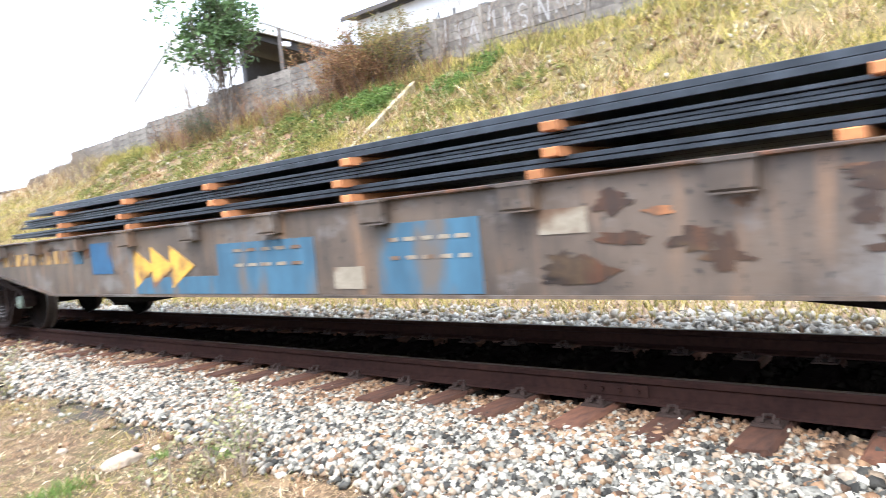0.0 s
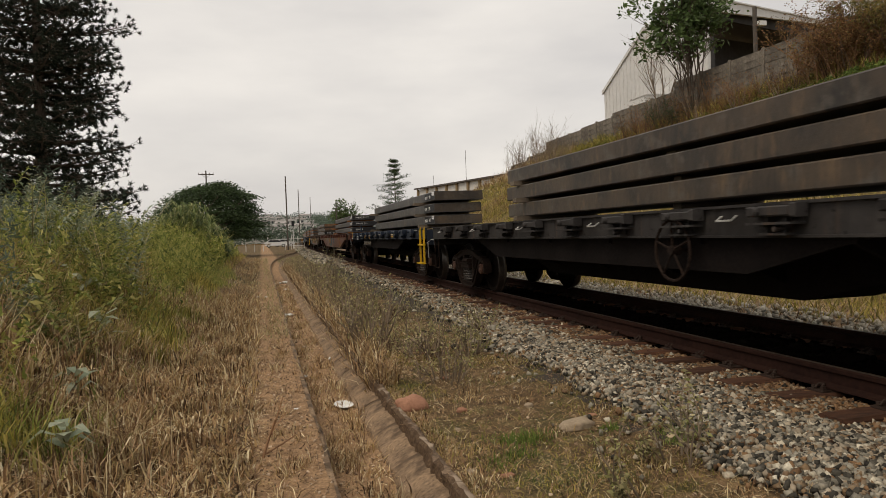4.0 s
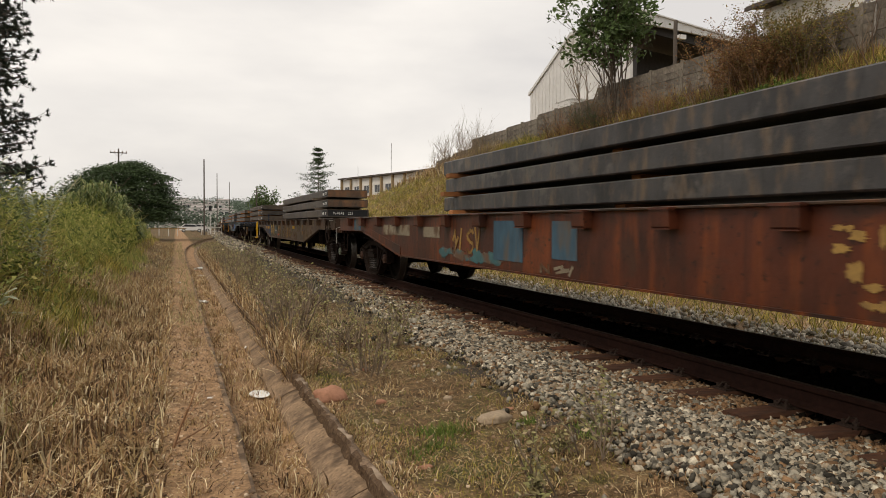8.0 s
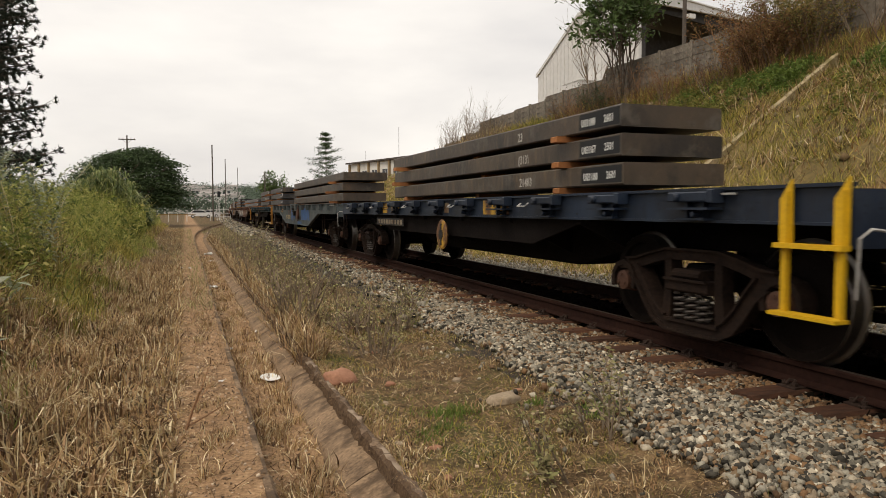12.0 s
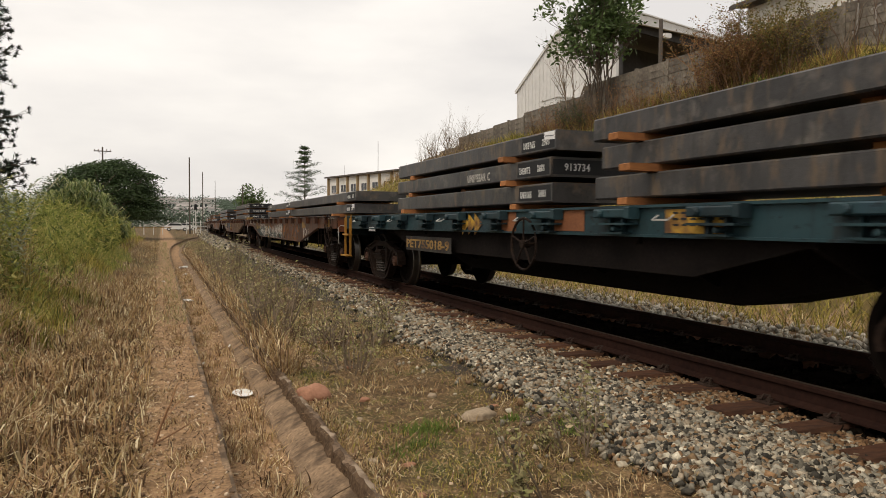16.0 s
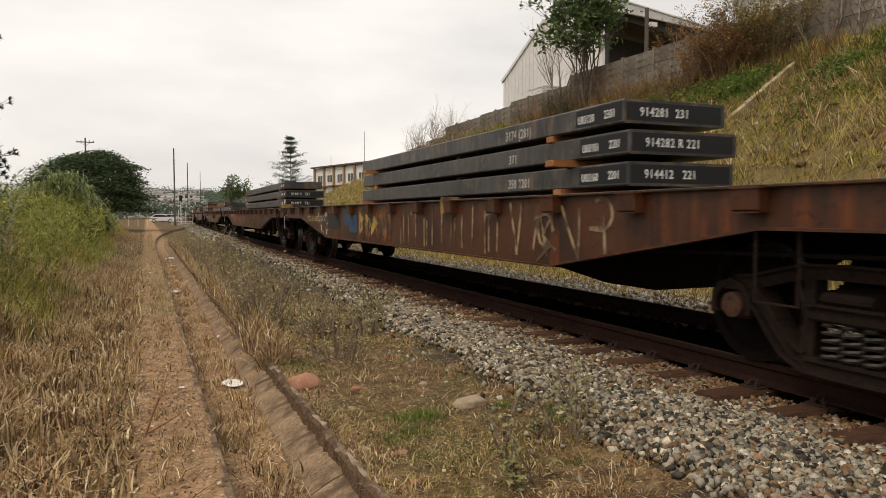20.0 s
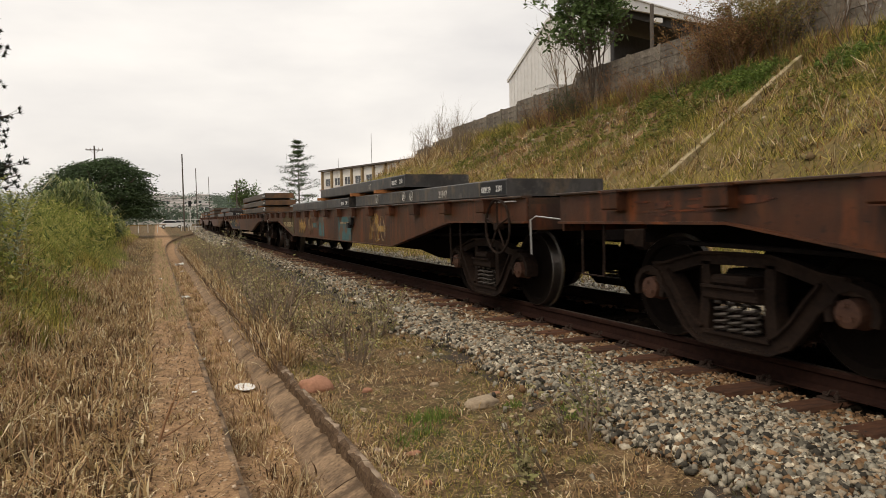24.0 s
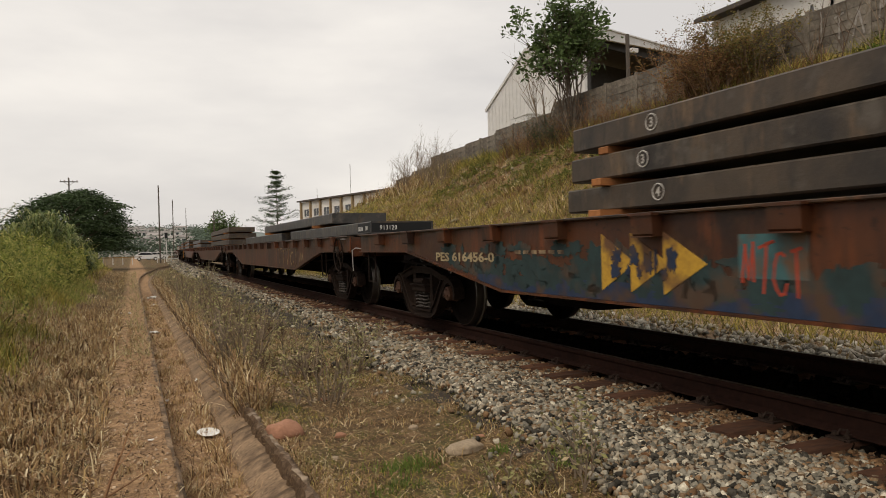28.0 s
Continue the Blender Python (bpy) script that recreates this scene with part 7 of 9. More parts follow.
def make_wall():
    wall = thing("boundary_wall", "grey stained precast concrete wall on top of the bank", "wall", kind="structure")
    r = random.Random(9)

    def panel(k):
        q = random.Random(k)
        return lambda: Shape().along_y([(-0.03, 0.006), (0.03, 0.0), (0.03, 0.292), (0.012, 0.30), (-0.018, 0.298), (-0.03 - q.uniform(0, 0.008), 0.285)], 0.0, 1.985)

    y = 0.0
    while y < 54:
        x = 19.6 + 0.25 * math.sin(y * 0.13)
        rows = 6 if y < 30 else 5
        # level to the leafy tree, then down in steps
        z0 = float(hill_top(y)) - 0.25 if y < 30 else (7.95 if y < 35 else 7.75 if y < 40 else 7.65 if y < 46 else 7.05 - 0.25 * int((y - 46) / 4)) - 1.56
        turn = -math.degrees(math.atan(0.25 * 0.13 * math.cos(y * 0.13)))
        m0 = pose(x, y, z0, 0, 0, turn)
        part("post", shared(f"post|{rows}", lambda: Shape().box(-0.07, -0.07, -0.3, 0.07, 0.07, rows * 0.3 + 0.06, 0.01), "wall_block"), None, wall, at=m0)
        for k in range(rows):
            part("panel", shared(f"panel|{r.randrange(5)}", panel(r.randrange(5)), "wall_block"), None, wall, at=m0 @ pose(r.uniform(-0.012, 0.012), 0.01, 0.3 * k))
        if 7 < y < 15:
            for k in range(3):
                part("graffiti_letter", sprayed(r, 0.35, 0.75), "graf_wall", wall, "pale sprayed letter", at=m0 @ pose(-0.05, 0.15 + 0.6 * k, 0.75 + r.uniform(-0.1, 0.2)))
        y += 2.0


make_wall()


# ---- buildings over the bank ----
def window(parent, x, y, z, w, h, turn=0, sill=True):
    """A window on a wall; its outside looks to -x before it is turned."""
    m = pose(x, y, z, 0, 0, turn)
    f = Shape().box(-0.05, 0, 0, 0.05, 0.07, h).box(-0.05, w - 0.07, 0, 0.05, w, h).box(-0.05, 0.07, h - 0.07, 0.05, w - 0.07, h).box(-0.05, 0.07, 0, 0.05, w - 0.07, 0.07).box(-0.04, w / 2 - 0.025, 0.07, 0.04, w / 2 + 0.025, h - 0.07)
    ob = part("window", f, "gate_white", parent, at=m)
    part("pane", Shape().box(-0.01, 0.07, 0.07, 0.01, w - 0.07, h - 0.07), "glass", ob)
    return ob


def make_shed():
    b = thing("warehouse", "white gabled warehouse with a dark open side", "warehouse", kind="structure")
    # long gable wall that faces the track, rising towards its near corner
    x0, ya, yb = 28.0, 39.5, 53.5
    ridge = [(yb, 12.7), (ya + 7.5, 16.05), (ya, 15.73)]
    part("gable_wall", Shape().along_x([(ya, 5.5), (yb, 5.5)] + ridge, x0, x0 + 0.25), "sheet", b)
    for k in range(24):
        y = ya + 0.3 + k * 0.58
        top = 12.7 + (yb - y) / (yb - ya - 7.5) * 3.35 if y > ya + 7.5 else 15.73 + 0.32 * (y - ya) / 7.5
        part("cladding_rib", Shape().box(x0 - 0.03, y, 5.6, x0, y + 0.05, top - 0.03), "sheet", b)
    part("verge_trim", Shape().along_x([(yb + 0.15, 12.55), (ya + 7.5, 15.95), (ya, 15.65), (ya, 15.85), (ya + 7.5, 16.2), (yb + 0.2, 12.8)], x0 - 0.12, x0 + 0.02), "sheet", b)
    # open side towards the path, a little askew to the gable
    m = pose(x0, ya - 0.1, 0, 0, 0, 16.4)
    # columns, back wall and eave beam carry the inner shade as colour
    for k in (0, 2, 3):
        part("column", Shape().box(0.25 + 4.6 * k, -0.05, 5.5, 0.55 + 4.6 * k, 0.25, 15.0), "shed_shade", b, at=m)
    part("side_wall", Shape().box(1.8, 5.0, 5.5, 20.0, 5.3, 15.4), "shed_shade", b, at=m)
    part("low_wall", Shape().box(0.6, 0.0, 5.5, 20.0, 0.2, 8.2), "wall_block", b, at=m)
    part("fascia", Shape().along_y([(-0.1, 14.95), (12.0, 15.5), (20.0, 15.5), (20.0, 15.73), (-0.1, 15.73)], -0.3, -0.1), "sheet", b, at=m)
    part("fascia_trim", Shape().box(-0.15, -0.4, 15.73, 20.0, -0.05, 15.82), "sheet", b, at=m)
    part("eave_beam", Shape().box(0.3, 0.3, 14.75, 20.0, 0.5, 15.4), "shed_shade", b, at=m)
    plan = [(0.35, -0.05), (20.0, -0.05), (20.0, 9.0), (3.1, 9.0)]
    slab = Shape().add([(u, v, 15.6 + 0.02 * v) for u, v in plan] + [(u, v, 15.7 + 0.02 * v) for u, v in plan], [(3, 2, 1, 0), (4, 5, 6, 7), (0, 1, 5, 4), (1, 2, 6, 5), (2, 3, 7, 6), (3, 0, 4, 7)])
    part("roof", slab, "roof", b, at=m)
    part("lean_to", Shape().box(x0 - 1.9, 43.8, 5.6, x0 - 0.15, 46.0, 10.55), "sheet", b)
    part("lean_to_roof", Shape().box(x0 - 1.95, 43.75, 10.55, x0 - 0.15, 46.05, 10.63), "sheet", b)
    part("lamp_post", Shape().tube([(x0 - 2.0, 32.5, 6.5), (x0 - 2.0, 32.5, 13.0)], 0.11, 8), "pole", b)
    part("flood_light", Shape().box(x0 - 1.95, 32.2, 11.95, x0 - 1.5, 32.4, 12.2, 0.03), "gate_white", b)


make_shed()


def make_upper_house():
    b = thing("upper_building", "long white plastered building with a thin dark roof edge", "building", kind="structure")
    x = 24.6
    part("wall", Shape().box(x, -6, 6.0, x + 0.25, 24.8, 11.25), "plaster", b)
    part("end_wall", Shape().box(x + 0.25, 24.55, 6.0, x + 9, 24.8, 11.25), "plaster", b)
    part("roof", Shape().along_y([(x - 0.5, 11.35), (x + 9.5, 12.75), (x + 9.5, 12.9), (x - 0.5, 11.5)], -6, 25.3), "roof", b)
    part("gutter", Shape().along_y([(x - 0.6, 11.27), (x - 0.48, 11.27), (x - 0.48, 11.43), (x - 0.6, 11.43)], -6, 25.3), "roof", b)
    for k in range(5):
        part("downpipe", Shape().tube([(x - 0.08, 2 + 5.3 * k, 6.4), (x - 0.08, 2 + 5.3 * k, 11.3)], 0.05, 6), "gate_white", b)
    b["half"] = 0
    for k, (a, c, m) in enumerate(((10, 24, "chalk"), (12, 22, "ink"), (0, 9, "ink"))):
        scrawl(b, a, c, 9.0 + RAIL_Z, 10.4 + RAIL_Z, 7, m, 300 + k, 0.12, x=x - 0.01, name="wall_graffiti")


make_upper_house()


def make_row_house():
    """The long low white block beyond the end of the bank."""
    b = thing("long_white_building", "long low white building with rows of windows and a tiled roof", "building", kind="structure")
    a, c = Vector((22.0, 98.0)), Vector((29.0, 70.0))
    d = c - a
    turn = math.degrees(math.atan2(d.y, d.x)) - 90
    m = pose(a.x, a.y, 0, 0, 0, turn)
    length = d.length
    b.matrix_basis = m
    part("front_wall", Shape().box(0, 0, 0.5, 0.25, length, 7.8), "plaster", b)
    part("end_wall", Shape().box(-8, 0, 0.5, 0, 0.25, 7.8), "plaster", b)
    part("roof", Shape().along_y([(0.7, 7.8), (0.7, 8.0), (-8.5, 8.9), (-8.5, 8.7)], -0.4, length + 0.4), "roof", b)
    part("tile_course", Shape().box(0.25, 0, 5.2, 0.75, length, 5.35), "rust_orange", b)
    for k in range(11):
        part("pillar", Shape().box(0.26, 0.1 + 2.78 * k, 0.5, 0.52, 0.42 + 2.78 * k, 7.8), "ochre_pillar", b)
    for k in range(10):
        for z in (3.2, 5.7):
            window(b, 0.27, 1.0 + 2.8 * k, z, 1.5, 1.1)
    return b


make_row_house()


# ---- trees and shrubs ----
def limb(s, r, p, d, length, radius, depth, tips, spread=0.7, up=0.25, bits=3, droop=0.0):
    """A limb that bends and forks; its ends are kept in tips."""
    pts, q, v = [p], Vector(p), Vector(d).normalized()
    for _ in range(3):
        v = (v + Vector((r.uniform(-1, 1), r.uniform(-1, 1), r.uniform(-1, 1))) * 0.16 + Vector((0, 0, up * 0.2 - droop))).normalized()
        q = q + v * length / 3
        pts.append(q.copy())
    s.tube(pts, radius, 5 if depth > 1 else 4, radius * 0.55)
    tips.append((pts[-1], depth))
    tips.append((pts[-2], depth))
    if depth > 0:
        for _ in range(bits):
            n = (v + Vector((r.uniform(-1, 1), r.uniform(-1, 1), r.uniform(-0.6, 1))) * spread).normalized()
            limb(s, r, pts[r.choice((1, 2, 3))], n, length * r.uniform(0.55, 0.8), radius * 0.55, depth - 1, tips, spread, up, bits, droop)


def broad_tree(name, x, y, z, height, crown, leaf, label, seed, leaf_size=0.11, per_tip=40, depth=3, trunk=0.16, flat=0.7, multi=1, spread=0.8, first=0.4, puff=0.45, share=1.0):
    t = thing(name, label, "tree", at=pose(x, y, z))
    r, g = random.Random(seed), np.random.default_rng(seed)
    s, tips = Shape(), []
    for _ in range(multi):
        lean = Vector((r.uniform(-0.25, 0.25), r.uniform(-0.25, 0.25), 1))
        h = height * first
        top = lean.normalized() * h
        s.tube([(0, 0, -0.3), tuple(top * 0.5), tuple(top)], trunk, 8, trunk * 0.6)
        for k in range(6 if multi == 1 else 3):
            a = 6.2832 * k / 5 + r.uniform(-0.4, 0.4)
            d = Vector((math.cos(a) * crown / height, math.sin(a) * crown / height, r.uniform(0.45, 1.0)))
            limb(s, r, top * r.uniform(0.7, 1.0), d, height * r.uniform(0.26, 0.36), trunk * 0.45, depth, tips, spread)
    part("trunk", s, "bark", t)
    pts = np.array([p for p, d in tips if d <= 1])
    pts = pts[g.uniform(0, 1, len(pts)) < share]
    c = np.repeat(pts, per_tip, 0) + g.normal(size=(len(pts) * per_tip, 3)) * np.array([puff, puff, puff * flat])
    v, f = leaves(c, leaf_size, g)
    ob = heap("crown", v, f, leaf, "", "", "")
    ob.parent = t
    return t


def pine(x, y, z, height, seed):
    """A tall dark pine with whorls of drooping limbs and tufts of needles."""
    t = thing("pine_tree", "tall dark pine with drooping limbs and needle tufts", "tree", at=pose(x, y, z))
    r, g = random.Random(seed), np.random.default_rng(seed)
    s = Shape()
    s.tube([(0, 0, -0.3), (0.1, 0.05, height * 0.5), (0.0, 0.1, height)], 0.26, 8, 0.04)
    tufts = []
    k = 1.2
    while k < height - 0.4:
        f = 1 - k / height
        reach = min(3.1, 0.45 + 0.30 * (height - k)) * r.uniform(0.5, 1.05)
        for _ in range(r.randint(7, 10)):
            a = r.uniform(0, 6.2832)
            e = Vector((math.cos(a), math.sin(a), 0))
            pts = [Vector((0, 0, k)) + e * reach * q + Vector((0, 0, -0.10 * reach * q + 0.22 * reach * q * q)) for q in (0, 0.35, 0.7, 1.0)]
            s.tube(pts, 0.05 * f + 0.018, 4, 0.012)
            for q in np.arange(0.25, 1.01, 0.09):
                i = min(int(q * 3), 2)
                base = pts[i].lerp(pts[i + 1], q * 3 - i)
                for _ in range(3):
                    off = Vector((r.uniform(-1, 1), r.uniform(-1, 1), r.uniform(-0.3, 0.55))) * 0.48
                    s.tube([base, base + off], 0.010, 3, 0.005)
                    tufts.append(base + off)
        k += r.uniform(0.26, 0.44)
    part("trunk", s, "bark", t)
    pts = np.array(tufts)
    n = 30
    out = pts / (np.linalg.norm(pts[:, :2], axis=1)[:, None] + 0.3) * [1, 1, 0]
    d = g.normal(size=(len(pts) * n, 3)) * 0.62 + np.repeat(out, n, 0) * 0.6 + [0, 0, 0.4]
    d /= np.linalg.norm(d, axis=1)[:, None]
    b = np.repeat(pts, n, 0)
    side = np.cross(d, g.normal(size=d.shape))
    side /= np.linalg.norm(side, axis=1)[:, None]
    ln = g.uniform(0.07, 0.19, (len(b), 1))
    v = np.stack([b - side * 0.017, b + side * 0.017, b + d * ln], 1).reshape(-1, 3)
    ob = heap("crown", v, np.arange(len(v)).reshape(-1, 3), "needle", "", "", "")
    ob.parent = t
    return t


def dome_tree(x, y, z, height, radius, label, seed, clumps=420):
    """A tree with a broad rounded crown of many leaf clumps."""
    t = thing("round_tree", label, "tree", at=pose(x, y, z))
    r, g = random.Random(seed), np.random.default_rng(seed)
    s, tips = Shape(), []
    s.tube([(0, 0, -0.3), (0.1, 0, height * 0.2), (0, 0.1, height * 0.35)], 0.32, 8, 0.22)
    for k in range(8):
        a = 6.2832 * k / 8 + r.uniform(-0.3, 0.3)
        limb(s, r, (0, 0, height * 0.3), (math.cos(a), math.sin(a), 0.5), radius * 0.7, 0.12, 2, tips, 0.7)
    part("trunk", s, "bark", t)
    a, q = g.uniform(0, 2 * np.pi, clumps), g.uniform(-0.25, 1, clumps)
    rad = np.sqrt(np.maximum(1 - np.clip(q, 0, 1) ** 2, 0.02)) * g.uniform(0.72, 1.05, clumps) * (1 + 0.10 * np.sin(3 * a + 1) + 0.08 * np.sin(7 * a))
    c0 = np.stack([np.cos(a) * rad * radius + 0.22 * radius * np.clip(q, 0, 1), np.sin(a) * rad * radius, height * (0.42 + 0.54 * q * g.uniform(0.86, 1.05, clumps))], -1)
    c = np.repeat(c0, 120, 0) + g.normal(size=(clumps * 120, 3)) * [0.55, 0.55, 0.13]
    c[:, 2] -= 0.10 * np.hypot(c[:, 0] - np.repeat(c0[:, 0], 120), c[:, 1] - np.repeat(c0[:, 1], 120))
    v, f = leaves(c, 0.12, g, 0.25)
    ob = heap("crown", v, f, "leaf_dark", "", "", "")
    ob.parent = t
    return t


def conifer(x, y, z, height, reach, seed):
    """A slim tree with spaced level whorls, widest at half its height."""
    t = thing("slender_conifer", "slender dark conifer with spaced level limbs beyond the long building", "tree", at=pose(x, y, z))
    r, g = random.Random(seed), np.random.default_rng(seed)
    s = Shape().tube([(0, 0, -0.3), (0.06, 0, height * 0.5), (0, 0, height)], 0.15, 6, 0.03)
    pts = []
    k = height * 0.28
    while k < height:
        wide = reach * min(1.0, ((height - k) / (0.68 * height)) ** 0.8 + 0.04) * r.uniform(0.6, 1.1)
        for q in range(6):
            a = 6.2832 * q / 6 + r.uniform(-0.4, 0.4)
            e = Vector((math.cos(a) * wide, math.sin(a) * wide, r.uniform(-0.05, 0.45) * wide)) * r.uniform(0.35, 1.1)
            s.tube([(0, 0, k), tuple(Vector((0, 0, k)) + e)], 0.03, 3, 0.01)
            pts += [Vector((0, 0, k)) + e * f for f in (0.35, 0.6, 0.8, 1.0)]
        k += r.uniform(0.6, 0.95)
    part("trunk", s, "bark", t)
    c = np.repeat(np.array(pts), 30, 0) + g.normal(size=(len(pts) * 30, 3)) * [0.26, 0.26, 0.13]
    v, f = leaves(c, 0.10, g, 0.5)
    ob = heap("crown", v, f, "leaf_dark", "", "", "")
    ob.parent = t
    return t


pine(-7.3, 27.0, 0.9, 16.5, 3)
broad_tree("hillside_tree", 18.7, 27.7, 5.9, 7.4, 0.95, "leaf", "leafy tree with several thin stems before the wall", 14, 0.14, 14, 3, 0.075, 0.8, 5, 0.6, 0.25, 0.19, 0.33)
dome_tree(-5.3, 70.0, -0.4, 7.7, 4.6, "broad dense round-crowned dark green tree", 5)
conifer(20.2, 107.5, 0.5, 12.6, 4.8, 21)
broad_tree("small_tree", 14.5, 138.0, 0.2, 9.0, 3.0, "leaf", "small pale tree beside the far line", 23, 0.25, 12, 2, 0.14, 0.9, 1, 0.8, 0.4, 0.5)
broad_tree("small_tree", 21.8, 62.0, 3.4, 2.8, 1.1, "leaf_dark", "small dark bush-like tree on the bank", 24, 0.14, 24, 2, 0.07, 0.9, 1, 0.8, 0.4, 0.28)


def shrub(x, y, z, h, w, n, mat, label, seed, name="dry_shrub", leaf=None, count=0, depth=1):
    """Thin upright stems that fork, with or without leaves."""
    r, g = random.Random(seed), np.random.default_rng(seed)
    t = thing(name, label, "shrub", at=pose(x, y, z))
    s, tips = Shape(), []
    for _ in range(n):
        a, q = r.uniform(0, 6.2832), w * math.sqrt(r.random())
        d = Vector((math.cos(a) * 0.35, math.sin(a) * 0.35, 1.0))
        limb(s, r, (math.cos(a) * q, math.sin(a) * q, -0.1), d, h * r.uniform(0.5, 0.9), 0.008 + 0.006 * h, depth, tips, 0.7, 0.2, 3)
    tagged(part("branchwork", s, mat, t), kind="stuff")
    if leaf:
        pts = np.array([p for p, d in tips])
        c = pts[g.integers(0, len(pts), count)] + g.normal(size=(count, 3)) * 0.05 * h
        v, f = leaves(c, 0.014 + 0.018 * h, g)
        ob = heap("foliage", v, f, leaf, "", "", "")
        ob.parent = t
    return t


def hz(x, y):
    return float(land(x, y))


# along the wall and on the bank
r = random.Random(77)
for k in range(7):
    x, y = 18.6 + r.uniform(-0.4, 0.4), 18.15 + k * 0.27
    shrub(x, y, hz(x, y), r.uniform(1.1, 1.6), 0.25, 9, ("twig", "twig_dark")[k % 2], "tall reddish withered shrub by the wall", 700 + k, leaf="twig_leaf", count=3000, depth=3)
for k in range(3):
    x, y = 18.9 + r.uniform(-0.2, 0.2), 17.2 + k * 0.6
    shrub(x, y, hz(x, y), r.uniform(1.5, 1.9), 0.3, 7, "twig_dark", "half-green shrub against the wall", 720 + k, "leafy_shrub", leaf="scrub_leaf", count=2600, depth=3)
for k in range(24):
    x, y = 18.6 + r.uniform(-0.8, 0.5), 20.6 + k * 0.55 + r.uniform(-0.3, 0.3)
    shrub(x, y, hz(x, y), r.uniform(0.6, 1.25), 0.25, r.randint(4, 7), ("twig_grey", "twig_dark", "twig")[k % 3], "bare upright shrub by the wall", 730 + k, leaf="twig_leaf", count=160, depth=2)
for k in range(14):
    x, y = 18.2 + r.uniform(-1.0, 1.2), 38.5 + k * 0.8
    shrub(x, y, hz(x, y), r.uniform(1.0, 2.0), 0.3, 4, "twig_grey", "bare twiggy shrub at the end of the wall", 770 + k, depth=3)
for k in range(5):
    x, y = 18.6 + r.uniform(-0.5, 0.5), 10 + k * 1.4
    shrub(x, y, hz(x, y), r.uniform(0.9, 1.9), 0.25, 4, ("twig_grey", "twig_dark")[k % 2], "bare grey shrub by the wall", 790 + k, depth=2)
for k in range(26):
    x, y = r.uniform(13.5, 18.0), r.uniform(16, 38)
    shrub(x, y, hz(x, y), r.uniform(0.3, 0.75), 0.10, 4, ("twig_dark", "twig_grey")[k % 2], "dead weed standing on the bank", 860 + k, "dead_weed", depth=1)
shrub(18.7, 20.9, hz(18.7, 20.9), 2.0, 0.25, 4, "twig_grey", "bare tangled shrub taller than the wall", 827, depth=3)
shrub(18.9, 30.3, hz(18.9, 30.3), 4.6, 0.25, 4, "twig_grey", "bare thin-twigged tree beside the leafy one", 825, "bare_tree", depth=3)
for k in range(3):
    shrub(18.4, 28.3 + k * 0.9, hz(18.4, 28.3 + k * 0.9), 1.1, 0.5, 8, "twig_dark", "dark leafy shrub at the foot of the tree", 826 + k, "leafy_shrub", leaf="leaf_dark", count=900, depth=2)
# beside the path
for k, (x, y, h, w, n) in enumerate(((1.35, 9.7, 0.75, 0.28, 22), (1.75, 6.9, 0.5, 0.22, 12), (1.9, 8.6, 0.55, 0.2, 12), (2.55, 3.9, 0.5, 0.12, 5), (2.3, 4.1, 0.3, 0.12, 4),
                                      (2.0, 3.3, 0.36, 0.16, 5), (2.5, 8.4, 0.5, 0.16, 9), (3.2, 10.2, 0.45, 0.2, 8), (1.5, 13.0, 0.7, 0.4, 14), (1.7, 17.0, 0.8, 0.5, 14), (1.6, 21.0, 0.9, 0.6, 14), (2.0, 27.0, 0.9, 0.8, 14))):
    shrub(x, y, hz(x, y), h, w, n, "twig_grey", "low dry grey-green weed beside the drain", 800 + k, "dry_weed", leaf="scrub", count=260 if y < 12 else 420)
r = random.Random(83)
for k in range(12):
    x, y = r.uniform(1.3, 2.9), r.uniform(7.0, 17.0)
    shrub(x, y, hz(x, y), r.uniform(0.16, 0.34), 0.14, r.randint(5, 8), "twig_dark", "tangled dark dead weed beside the drain", 840 + k, "dead_weed", leaf="scrub", count=120, depth=2)
shrub(-0.11, 5.0, hz(-0.11, 5.0), 0.62, 0.01, 1, "twig", "single dry reddish stalk beside the path", 830, "dry_stalk")


# ---- grasses ----
def clumped(x0, x1, y0, y1, clumps, spread, near=1.0):
    def place(n):
        cx, cy = rng.uniform(x0, x1, clumps), y0 + (y1 - y0) * rng.uniform(0, 1, clumps) ** near
        k = rng.integers(0, clumps, n)
        return cx[k] + rng.normal(0, spread, n), cy[k] + rng.normal(0, spread, n)
    return place


blades(16000, spots(-8.5, -0.3, -7, 1.6), (0.10, 0.45), 0.014, "grass_dry", "matted_straw", "matted dry straw beside the path", "grass", 1.3, 0.6, segs=1)
blades(9000, spots(-8.5, -3.2, 1.2, 8), (0.15, 0.6), 0.014, "grass_dry", "matted_straw", "matted dry straw on the bank", "grass", 1.2, 0.6, segs=1)
blades(9000, spots(1.1, 3.0, -7, 1.9), (0.04, 0.18), 0.009, "grass_dry", "matted_straw", "trampled straw between drain and track", "grass", 1.4, 0.4, flat=0.8, segs=1)
left_strip = spots(-3.6, -0.12, 1.2, 20, 1.5)
blades(34000, left_strip, (0.12, 0.40), 0.012, "grass_dry", "matted_straw", "matted dry straw lying beside the path", "grass", 1.45, 0.5, flat=0.8)
blades(24000, left_strip, (0.20, 0.60), 0.014, "grass_dry", "dry_grass", "tall dry straw grass beside the path", "grass", 0.8, 0.9)
blades(16000, clumped(-2.9, -0.40, 1.6, 14, 110, 0.09, 1.3), (0.35, 0.80), 0.015, "grass_dry", "dry_grass", "drooping clumps of straw grass", "grass", 0.6, 1.3)
